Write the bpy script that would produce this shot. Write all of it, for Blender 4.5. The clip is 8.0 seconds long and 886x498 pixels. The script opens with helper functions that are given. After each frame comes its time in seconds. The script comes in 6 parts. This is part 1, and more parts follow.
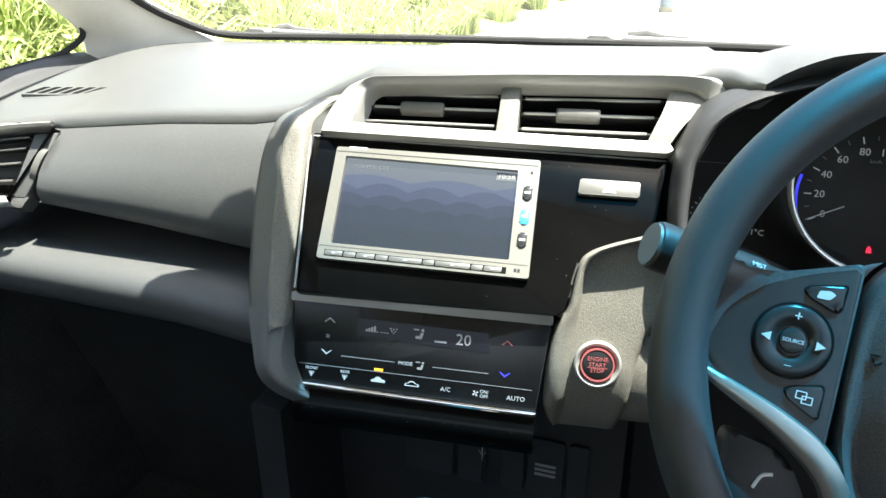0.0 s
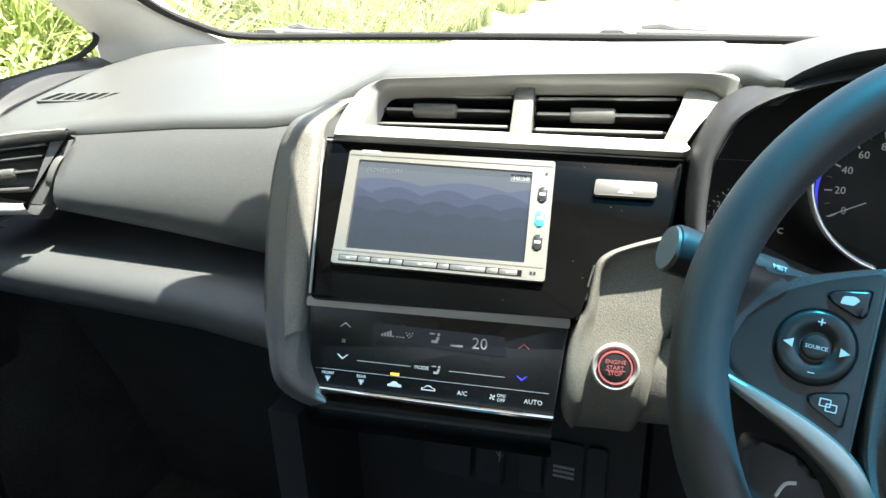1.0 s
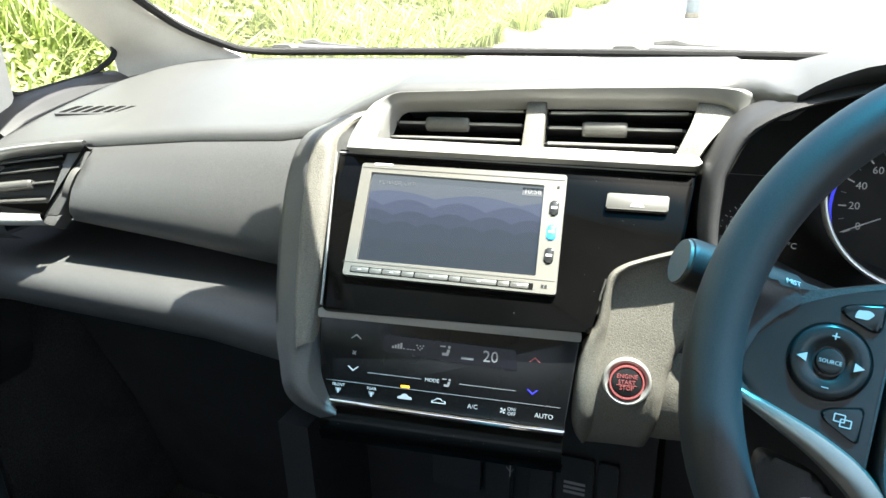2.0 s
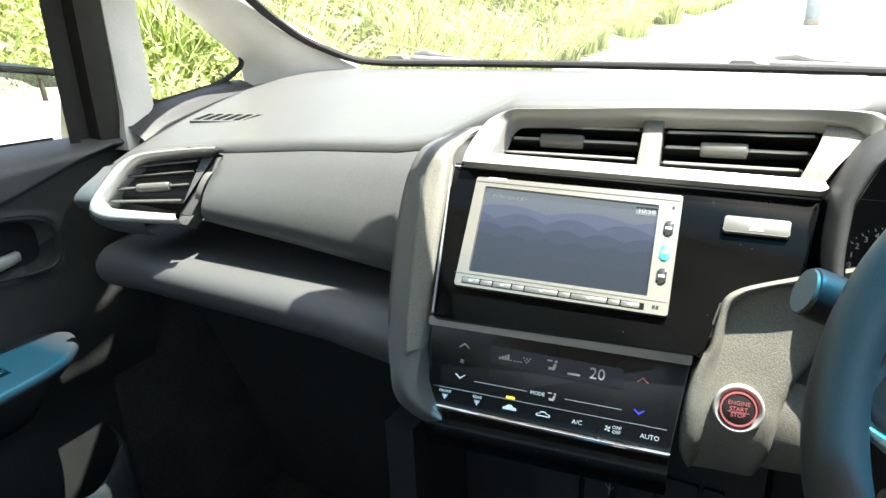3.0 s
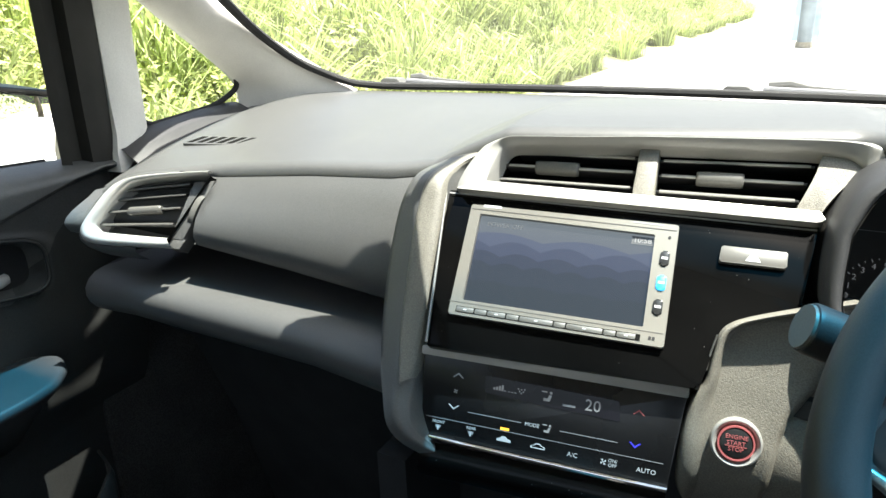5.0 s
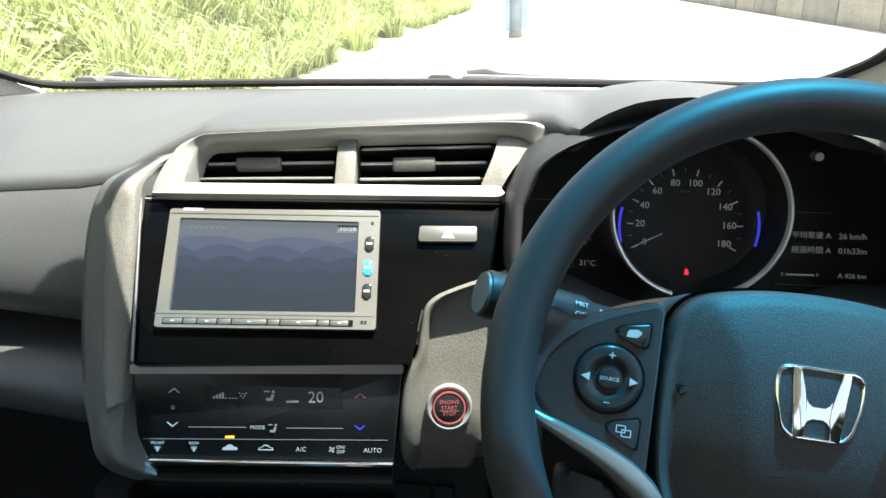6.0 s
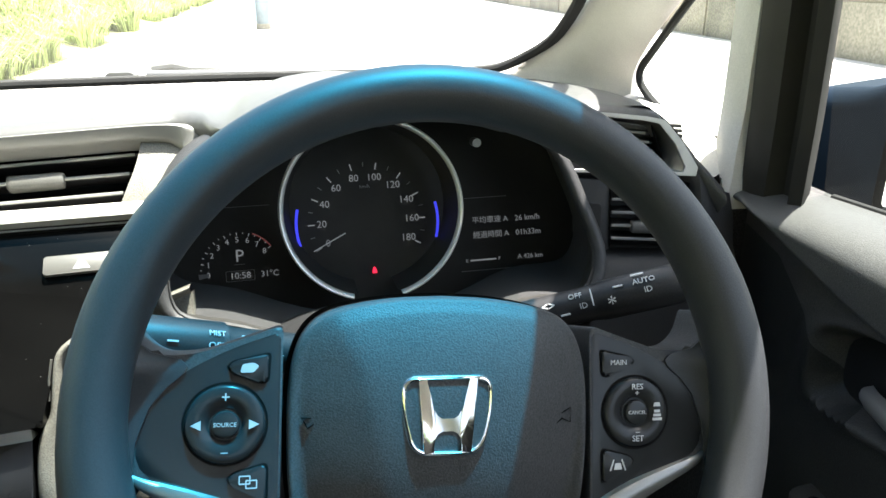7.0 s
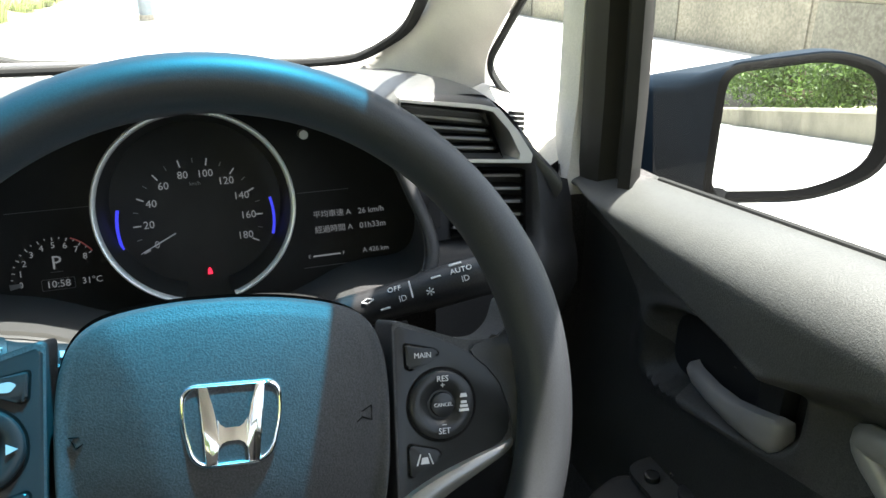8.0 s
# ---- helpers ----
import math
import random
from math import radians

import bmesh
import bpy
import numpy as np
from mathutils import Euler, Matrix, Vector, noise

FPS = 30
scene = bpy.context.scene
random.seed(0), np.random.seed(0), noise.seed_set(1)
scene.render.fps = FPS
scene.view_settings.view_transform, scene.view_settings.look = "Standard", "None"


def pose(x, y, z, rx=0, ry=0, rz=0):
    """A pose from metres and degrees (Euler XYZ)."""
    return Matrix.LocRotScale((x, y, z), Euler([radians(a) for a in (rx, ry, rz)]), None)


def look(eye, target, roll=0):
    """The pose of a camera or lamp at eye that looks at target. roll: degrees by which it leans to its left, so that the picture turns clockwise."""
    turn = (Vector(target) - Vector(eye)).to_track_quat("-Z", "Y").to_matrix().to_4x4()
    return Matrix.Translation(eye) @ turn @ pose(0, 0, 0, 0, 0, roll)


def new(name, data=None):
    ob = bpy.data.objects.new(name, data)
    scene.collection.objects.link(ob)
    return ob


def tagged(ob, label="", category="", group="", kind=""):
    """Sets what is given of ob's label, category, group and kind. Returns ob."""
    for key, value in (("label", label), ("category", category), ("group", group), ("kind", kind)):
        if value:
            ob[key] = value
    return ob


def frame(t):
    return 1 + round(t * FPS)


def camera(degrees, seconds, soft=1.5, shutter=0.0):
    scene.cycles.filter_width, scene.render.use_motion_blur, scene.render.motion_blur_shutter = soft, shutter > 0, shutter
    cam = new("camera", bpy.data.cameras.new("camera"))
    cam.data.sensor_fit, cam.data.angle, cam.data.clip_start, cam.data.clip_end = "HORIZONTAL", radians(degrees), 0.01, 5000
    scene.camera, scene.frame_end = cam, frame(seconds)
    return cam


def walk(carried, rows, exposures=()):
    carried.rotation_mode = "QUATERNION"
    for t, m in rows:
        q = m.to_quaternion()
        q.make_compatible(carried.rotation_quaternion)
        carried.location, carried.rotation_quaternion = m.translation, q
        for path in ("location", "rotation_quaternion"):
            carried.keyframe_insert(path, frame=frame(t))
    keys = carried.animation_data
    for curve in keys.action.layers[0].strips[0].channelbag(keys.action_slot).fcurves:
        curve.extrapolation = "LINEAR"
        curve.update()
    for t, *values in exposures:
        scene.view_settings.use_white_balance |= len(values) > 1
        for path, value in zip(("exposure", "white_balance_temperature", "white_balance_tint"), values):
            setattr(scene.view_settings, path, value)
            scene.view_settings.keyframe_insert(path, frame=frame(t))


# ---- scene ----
# All plan numbers below are in plan units; S turns them into metres.
S = 1.06
cam = camera(64.1, 8.0)
PATH = [
    (0, (0.187, 0.056, 1.204), (-0.418, 1.801, 0.436), -0.6),
    (0.5, (0.185, 0.058, 1.209), (-0.444, 1.786, 0.422), -1.3),
    (1, (0.185, 0.062, 1.21), (-0.457, 1.786, 0.426), -1.9),
    (2.3, (0.186, 0.06, 1.208), (-0.526, 1.779, 0.475), -1.9),
    (2.5, (0.187, 0.061, 1.212), (-0.582, 1.753, 0.475), -2.4),
    (3, (0.176, 0.044, 1.22), (-0.739, 1.67, 0.5), -2.3),
    (3.5, (0.126, -0.017, 1.233), (-0.941, 1.523, 0.534), -1.7),
    (4, (0.11, -0.03, 1.227), (-1.053, 1.444, 0.538), -1.4),
    (4.2, (0.113, -0.018, 1.225), (-1.045, 1.462, 0.54), -1.4),
    (5.3, (0.194, 0.061, 1.227), (-0.537, 1.792, 0.541), -1.8),
    (5.5, (0.202, 0.059, 1.231), (-0.394, 1.835, 0.532), -1.6),
    (6, (0.211, 0.065, 1.225), (-0.058, 1.916, 0.518), -1.1),
    (6.5, (0.252, 0.095, 1.224), (0.289, 1.955, 0.491), -1.2),
    (7, (0.298, 0.117, 1.218), (0.645, 1.943, 0.479), -0.7),
    (7.5, (0.341, 0.11, 1.219), (0.884, 1.884, 0.472), -0.3),
    (8, (0.355, 0.114, 1.214), (0.953, 1.864, 0.453), -0.1),
]
walk(cam, [(t, look(Vector(eye) * S, Vector(target) * S, roll)) for t, eye, target, roll in PATH],
     exposures=((0, 2.72), (4.2, 2.58), (5.3, 2.22), (6.0, 2.18), (6.5, 2.34), (7.0, 2.72), (7.5, 2.8), (8.0, 2.72)))
scene.view_settings.exposure = 2.6

# ---- light ----
SUN_TO = Vector((0.27, 0.12, 1.0)).normalized()  # towards the sun: high, from the car's right and a little ahead
world = bpy.data.worlds.new("sky")
scene.world = world
world.use_nodes = True
wn = world.node_tree.nodes
sky = wn.new("ShaderNodeTexSky")
sky.sky_type, sky.sun_disc = "NISHITA", False
sky.dust_density, sky.ozone_density = 4.0, 0.6
sky.sun_elevation = math.asin(SUN_TO.z)
sky.sun_rotation = math.atan2(SUN_TO.x, SUN_TO.y)
haze = wn.new("ShaderNodeHueSaturation")  # humid summer haze
haze.inputs["Saturation"].default_value = 0.72
world.node_tree.links.new(sky.outputs[0], haze.inputs["Color"])
world.node_tree.links.new(haze.outputs[0], wn["Background"].inputs[0])
wn["Background"].inputs[1].default_value = 0.096
sun_data = bpy.data.lights.new("sun", "SUN")
sun_data.energy, sun_data.angle, sun_data.color = 5.0, radians(0.53), (1.0, 0.95, 0.88)
sun = new("sun", sun_data)
sun.matrix_world = look(SUN_TO * 60, (0, 0, 0))


# ---- materials ----
def material(name, color, rough=0.5, metal=0.0, grain=0.0, grain_scale=900.0, bump=0.0, stain=0.0, stain_scale=14.0,
             coat=0.0, emit=None, emit_strength=0.0, sheen=0.0, rough_var=0.0, dust=0.0, island=0.0, spec=0.5):
    """A procedural surface: base colour with fine grain and larger stains, and relief of the grain."""
    m = bpy.data.materials.new(name)
    m.use_nodes = True
    t = m.node_tree
    b = t.nodes["Principled BSDF"]
    b.inputs["Base Color"].default_value = (*color, 1)
    b.inputs["Roughness"].default_value = rough
    b.inputs["Metallic"].default_value = metal
    b.inputs["Coat Weight"].default_value = coat
    b.inputs["Coat Roughness"].default_value = 0.04
    b.inputs["Specular IOR Level"].default_value = spec
    b.inputs["Sheen Weight"].default_value = sheen
    pos = t.nodes.new("ShaderNodeNewGeometry")

    def noise_node(scale, detail):
        n = t.nodes.new("ShaderNodeTexNoise")
        n.inputs["Scale"].default_value, n.inputs["Detail"].default_value = scale, detail
        t.links.new(pos.outputs["Position"], n.inputs["Vector"])
        return n

    def mixed(kind, a, fac, b_):
        n = t.nodes.new("ShaderNodeMix")
        n.data_type, n.blend_type = "RGBA", kind
        if isinstance(fac, float):
            n.inputs[0].default_value = fac
        else:
            t.links.new(fac, n.inputs[0])
        for slot, v in ((6, a), (7, b_)):
            if isinstance(v, tuple):
                n.inputs[slot].default_value = (*v, 1)
            else:
                t.links.new(v, n.inputs[slot])
        return n.outputs[2]

    def ranged(src, lo, hi, a, z):
        n = t.nodes.new("ShaderNodeMapRange")
        for i, v in enumerate((lo, hi, a, z)):
            n.inputs[i + 1].default_value = v
        t.links.new(src, n.inputs[0])
        return n.outputs[0]

    col = color
    if grain or bump:
        fine = noise_node(grain_scale, 3.0)
        if grain:
            lo = tuple(c * (1 - grain) for c in color)
            hi = tuple(min(1, c * (1 + grain)) for c in color)
            col = mixed("MIX", lo, ranged(fine.outputs[0], 0.35, 0.65, 0, 1), hi)
        if bump:
            bn = t.nodes.new("ShaderNodeBump")
            bn.inputs["Strength"].default_value, bn.inputs["Distance"].default_value = bump, 0.0006
            t.links.new(fine.outputs[0], bn.inputs["Height"])
            t.links.new(bn.outputs[0], b.inputs["Normal"])
    if stain:
        big = noise_node(stain_scale, 5.0)
        shade = ranged(big.outputs[0], 0.35, 0.7, 1 - stain, 1 + stain)
        gray = t.nodes.new("ShaderNodeCombineColor")
        for i in range(3):
            t.links.new(shade, gray.inputs[i])
        col = mixed("MULTIPLY", col, 1.0, gray.outputs[0])
        if rough_var:
            t.links.new(ranged(big.outputs[0], 0.35, 0.7, rough - rough_var, rough + rough_var), b.inputs["Roughness"])
    if island:
        rnd = t.nodes.new("ShaderNodeNewGeometry")
        shade = ranged(rnd.outputs["Random Per Island"], 0, 1, 1 - island, 1 + island)
        gray = t.nodes.new("ShaderNodeCombineColor")
        for i in range(3):
            t.links.new(shade, gray.inputs[i])
        col = mixed("MULTIPLY", col, 1.0, gray.outputs[0])
    if dust:
        v = t.nodes.new("ShaderNodeTexVoronoi")
        v.inputs["Scale"].default_value = 120.0
        t.links.new(pos.outputs["Position"], v.inputs["Vector"])
        specks = ranged(v.outputs["Distance"], 0.025, 0.05, dust, 0.0)
        col = mixed("MIX", col, specks, (0.30, 0.30, 0.29))
    if not isinstance(col, tuple):
        t.links.new(col, b.inputs["Base Color"])
    if emit:
        b.inputs["Emission Color"].default_value = (*emit, 1)
        b.inputs["Emission Strength"].default_value = emit_strength
    return m


def glass_material(name, tint, gloss=1.0, band=None):
    """A thin clear pane: tinted see-through with Fresnel gloss. band: (y of the edge, tint above it) for a shade band."""
    m = bpy.data.materials.new(name)
    m.use_nodes = True
    t = m.node_tree
    t.nodes.remove(t.nodes["Principled BSDF"])
    out = t.nodes["Material Output"]
    clear, shiny, mix = t.nodes.new("ShaderNodeBsdfTransparent"), t.nodes.new("ShaderNodeBsdfGlossy"), t.nodes.new("ShaderNodeMixShader")
    face = t.nodes.new("ShaderNodeLayerWeight")
    face.inputs[0].default_value = 0.5
    pw, scl = t.nodes.new("ShaderNodeMath"), t.nodes.new("ShaderNodeMath")
    pw.operation, scl.operation = "POWER", "MULTIPLY_ADD"
    pw.inputs[1].default_value = 4.0
    scl.inputs[1].default_value, scl.inputs[2].default_value = 0.55 * gloss, 0.04 * gloss
    t.links.new(face.outputs["Facing"], pw.inputs[0])
    t.links.new(pw.outputs[0], scl.inputs[0])
    clear.inputs[0].default_value = (*tint, 1)
    shiny.inputs["Roughness"].default_value = 0.0
    if band:
        geo, sep, rng, mx = (t.nodes.new("ShaderNode" + k) for k in ("NewGeometry", "SeparateXYZ", "MapRange", "Mix"))
        mx.data_type = "RGBA"
        t.links.new(geo.outputs["Position"], sep.inputs[0])
        t.links.new(sep.outputs[1], rng.inputs[0])
        rng.inputs[1].default_value, rng.inputs[2].default_value = band[0] - 0.03, band[0] + 0.03
        t.links.new(rng.outputs[0], mx.inputs[0])
        mx.inputs[6].default_value, mx.inputs[7].default_value = (*band[1], 1), (*tint, 1)
        t.links.new(mx.outputs[2], clear.inputs[0])
    t.links.new(scl.outputs[0], mix.inputs[0])
    t.links.new(clear.outputs[0], mix.inputs[1])
    t.links.new(shiny.outputs[0], mix.inputs[2])
    film, dusty = t.nodes.new("ShaderNodeBsdfTranslucent"), t.nodes.new("ShaderNodeMixShader")
    film.inputs[0].default_value = (0.85, 0.85, 0.80, 1)
    dusty.inputs[0].default_value = 0.014 if band else 0.003  # thin film of dust
    t.links.new(mix.outputs[0], dusty.inputs[1])
    t.links.new(film.outputs[0], dusty.inputs[2])
    t.links.new(dusty.outputs[0], out.inputs[0])
    return m


MAT = dict(
    dash=material("dash_soft_plastic", (0.075, 0.0755, 0.074), 0.42, grain=0.25, grain_scale=1400, bump=0.35, stain=0.05, stain_scale=6, rough_var=0.02, spec=0.50),
    dash_low=material("lower_dash_plastic", (0.038, 0.038, 0.039), 0.5, grain=0.2, grain_scale=1400, bump=0.3, stain=0.12, spec=0.28),
    black=material("black_plastic", (0.021, 0.021, 0.022), 0.45, grain=0.2, bump=0.15, stain=0.1, spec=0.3),
    matte=material("matte_black", (0.007, 0.007, 0.0065), 0.85, stain=0.2, spec=0.05),
    gloss=material("piano_black", (0.003, 0.003, 0.003), 0.09, coat=0.0, dust=0.45, stain=0.2, spec=0.08),
    touch=material("touch_panel_black", (0.010, 0.010, 0.0105), 0.24, dust=0.15, stain=0.15, spec=0.35),
    silver=material("satin_silver_paint", (0.27, 0.265, 0.25), 0.30, metal=0.7, grain=0.06, grain_scale=2500, stain=0.05),
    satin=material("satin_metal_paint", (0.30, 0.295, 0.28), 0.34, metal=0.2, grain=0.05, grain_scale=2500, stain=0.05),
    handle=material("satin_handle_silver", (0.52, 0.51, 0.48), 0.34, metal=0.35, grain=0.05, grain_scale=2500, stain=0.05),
    frame=material("window_frame_black", (0.020, 0.019, 0.016), 0.65, stain=0.2, spec=0.2),
    clockgrey=material("dim_lcd_grey", (0.05, 0.055, 0.06), 0.4, stain=0.05, emit=(0.5, 0.55, 0.65), emit_strength=0.02),
    knob=material("dark_grey_knob", (0.10, 0.098, 0.09), 0.4, grain=0.1, stain=0.08, spec=0.4),
    chrome=material("chrome", (0.85, 0.86, 0.87), 0.06, metal=1.0, stain=0.03),
    bezel=material("champagne_bezel", (0.25, 0.24, 0.215), 0.33, metal=0.55, grain=0.05, grain_scale=2500, stain=0.05),
    bezel_dark=material("champagne_button", (0.12, 0.117, 0.108), 0.4, metal=0.2, stain=0.05),
    console=material("grained_grey_plastic", (0.155, 0.147, 0.125), 0.5, grain=0.22, grain_scale=900, bump=0.7, stain=0.10),
    leather=material("wheel_leather", (0.060, 0.061, 0.063), 0.46, grain=0.2, grain_scale=1000, bump=0.55, stain=0.1, spec=0.22),
    rim=material("wheel_rim_urethane", (0.031, 0.034, 0.038), 0.50, grain=0.12, grain_scale=1300, bump=0.16, stain=0.06, spec=0.46),
    button=material("button_black", (0.022, 0.023, 0.024), 0.26, stain=0.1, spec=0.35),
    door_low=material("lower_door_plastic", (0.030, 0.031, 0.030), 0.45, grain=0.25, grain_scale=900, bump=0.6, stain=0.1, spec=0.3),
    door=material("door_plastic", (0.066, 0.066, 0.063), 0.46, grain=0.25, grain_scale=1000, bump=0.6, stain=0.1, spec=0.4),
    pillar=material("pillar_trim_grey", (0.60, 0.58, 0.53), 0.7, grain=0.06, grain_scale=700, bump=0.2, stain=0.06),
    head=material("headliner_cloth", (0.46, 0.44, 0.40), 0.9, grain=0.1, grain_scale=500, bump=0.3, stain=0.05),
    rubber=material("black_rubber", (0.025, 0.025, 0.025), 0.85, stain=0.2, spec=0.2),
    carpet=material("black_carpet", (0.040, 0.040, 0.039), 0.95, grain=0.5, grain_scale=400, bump=0.8, stain=0.2),
    paint=material("navy_car_paint", (0.006, 0.012, 0.020), 0.42, stain=0.05, spec=0.04),
    white=material("white_marking", (0.45, 0.46, 0.47), 0.6, stain=0.05, emit=(0.8, 0.85, 0.9), emit_strength=0.008),
    lit=material("lit_marking", (0.20, 0.20, 0.20), 0.6, stain=0.05, emit=(0.85, 0.9, 0.95), emit_strength=0.027),
    trip=material("dim_lcd_text", (0.15, 0.15, 0.155), 0.6, stain=0.05, emit=(0.85, 0.9, 0.95), emit_strength=0.024),
    dimmark=material("dim_marking", (0.22, 0.22, 0.23), 0.6, stain=0.05),
    red=material("red_marking", (0.36, 0.10, 0.10), 0.5, stain=0.05, emit=(1.0, 0.22, 0.22), emit_strength=0.014),
    redlamp=material("red_lamp", (0.5, 0.01, 0.02), 0.5, stain=0.05, emit=(1.0, 0.02, 0.06), emit_strength=0.315),
    bluelamp=material("blue_lamp", (0.02, 0.02, 0.4), 0.5, stain=0.05, emit=(0.06, 0.07, 1.0), emit_strength=0.13),
    bluemark=material("blue_marking", (0.02, 0.02, 0.3), 0.5, stain=0.05, emit=(0.08, 0.08, 1.0), emit_strength=0.158),
    amber=material("amber_lamp", (0.5, 0.2, 0.02), 0.5, stain=0.05, emit=(1.0, 0.45, 0.03), emit_strength=0.455),
    cyan=material("cyan_key", (0.02, 0.25, 0.5), 0.4, stain=0.05, emit=(0.03, 0.45, 1.0), emit_strength=0.315),
    lcd=material("lcd_glass", (0.006, 0.005, 0.008), 0.12, stain=0.2, spec=0.22),
    lens=material("cluster_face", (0.034, 0.033, 0.031), 0.55, stain=0.2, spec=0.2),
    glass=glass_material("door_glass", (0.80, 0.85, 0.83), 0.4),
    ringmetal=material("brushed_ring", (0.90, 0.89, 0.86), 0.28, metal=0.35, grain=0.06, grain_scale=2500, stain=0.05),
    shield=glass_material("windshield_glass", (0.86, 0.90, 0.87), 0.6, band=(0.57 * S, (0.024, 0.33, 0.57))),
    mirror=material("mirror_silver", (0.86, 0.88, 0.88), 0.0, metal=1.0),
)


# ---- building helpers ----
def basis(o, u, n, turn=0.0):
    """Frame with local x along u, z along n, turned by degrees about z."""
    n = Vector(n).normalized()
    u = Vector(u)
    u = (u - n * u.dot(n)).normalized()
    v = n.cross(u)
    m = Matrix((u, v, n)).transposed().to_4x4()
    m.translation = Vector(o)
    return m @ pose(0, 0, 0, 0, 0, turn)


def thing(name, at, label, category, group="", kind=""):
    e = new(name)
    e.location = Vector(at) * S
    e.empty_display_size = 0.02
    return tagged(e, label, category, group, kind)


def finish(bm, name, mat, sharp=38.0, scaled=True):
    bmesh.ops.remove_doubles(bm, verts=bm.verts, dist=1e-6)
    bmesh.ops.recalc_face_normals(bm, faces=bm.faces)
    if scaled:
        bmesh.ops.transform(bm, matrix=Matrix.Scale(S, 4), verts=bm.verts)
    for f in bm.faces:
        f.smooth = True
    lim = radians(sharp)
    for e in bm.edges:
        if len(e.link_faces) == 2 and e.calc_face_angle(0) > lim:
            e.smooth = False
    me = bpy.data.meshes.new(name)
    bm.to_mesh(me)
    bm.free()
    me.materials.append(mat)
    return me


def part(name, bm, mat, parent=None, label="", sharp=38.0):
    ob = new(name, finish(bm, name, mat, sharp))
    if parent:
        ob.parent = parent
        ob.matrix_parent_inverse = Matrix.Translation(-parent.location)
    if label:
        ob["label"] = label
    return ob


def structure(name, bm, mat, label, category="", sharp=38.0):
    return tagged(part(name, bm, mat, None, "", sharp), label, category or name.split("_")[0], "", "structure")


def prism(poly, z0, z1, m=None, bevel=0.0, seg=2, bm=None):
    """A plate from a 2D outline, between two heights of its frame, with rounded edges."""
    own = bmesh.new()
    lo = [own.verts.new((x, y, z0)) for x, y in poly]
    hi = [own.verts.new((x, y, z1)) for x, y in poly]
    n = len(poly)
    own.faces.new(lo[::-1])
    own.faces.new(hi)
    for i in range(n):
        own.faces.new((lo[i], lo[(i + 1) % n], hi[(i + 1) % n], hi[i]))
    if bevel:
        top = [e for e in own.edges if all(abs(v.co.z - z1) < 1e-7 for v in e.verts)]
        bmesh.ops.bevel(own, geom=top, offset=bevel, segments=seg, profile=0.5, affect="EDGES", clamp_overlap=True)
    if m is not None:
        bmesh.ops.transform(own, matrix=m, verts=own.verts)
    return merge(bm, own)


def merge(bm, own):
    if bm is None:
        return own
    me = bpy.data.meshes.new("tmp")
    own.to_mesh(me)
    own.free()
    bm.from_mesh(me)
    bpy.data.meshes.remove(me)
    return bm


def rounded(w, h, r, seg=5, cx=0.0, cy=0.0):
    pts = []
    for k, (sx, sy) in enumerate(((1, 1), (-1, 1), (-1, -1), (1, -1))):
        for i in range(seg + 1):
            a = math.pi / 2 * (k + i / seg)
            pts.append((cx + sx * (w / 2 - r) + r * math.cos(a), cy + sy * (h / 2 - r) + r * math.sin(a)))
    return pts


def round_poly(poly, r, seg=4):
    """The outline with its corners rounded by r (a number or one per corner)."""
    out = []
    n = len(poly)
    for i, p in enumerate(poly):
        p = Vector(p)
        a, b = Vector(poly[i - 1]) - p, Vector(poly[(i + 1) % n]) - p
        rr = r[i] if isinstance(r, (list, tuple)) else r
        k = min(rr, a.length * 0.45, b.length * 0.45)
        p0, p1 = p + a.normalized() * k, p + b.normalized() * k
        for j in range(seg + 1):
            s = j / seg
            q = p0.lerp(p, s).lerp(p.lerp(p1, s), s)
            out.append((q.x, q.y))
    return out


def loft(rows, closed=False, caps=False, bm=None, wrap=False):
    """A skin through rows of points; closed: each row is a ring; wrap: the last row joins the first."""
    own = bmesh.new()
    vs = [[own.verts.new(p) for p in row] for row in rows]
    k = len(rows[0])
    for a, b in zip(vs, vs[1:] + ([vs[0]] if wrap else [])):
        for i in range(k if closed else k - 1):
            j = (i + 1) % k
            try:
                own.faces.new((a[i], a[j], b[j], b[i]))
            except ValueError:
                pass
    if caps:
        own.faces.new(vs[0][::-1])
        own.faces.new(vs[-1])
    return merge(bm, own)


def smooth_path(pts, n):
    """Catmull-Rom through the points, n pieces each."""
    pts = [Vector(p) for p in pts]
    ext = [pts[0] * 2 - pts[1]] + pts + [pts[-1] * 2 - pts[-2]]
    out = []
    for i in range(1, len(ext) - 2):
        p0, p1, p2, p3 = ext[i - 1:i + 3]
        for j in range(n):
            s = j / n
            out.append(0.5 * (2 * p1 + (p2 - p0) * s + (2 * p0 - 5 * p1 + 4 * p2 - p3) * s * s + (3 * p1 - p0 - 3 * p2 + p3) * s ** 3))
    return out + [pts[-1]]


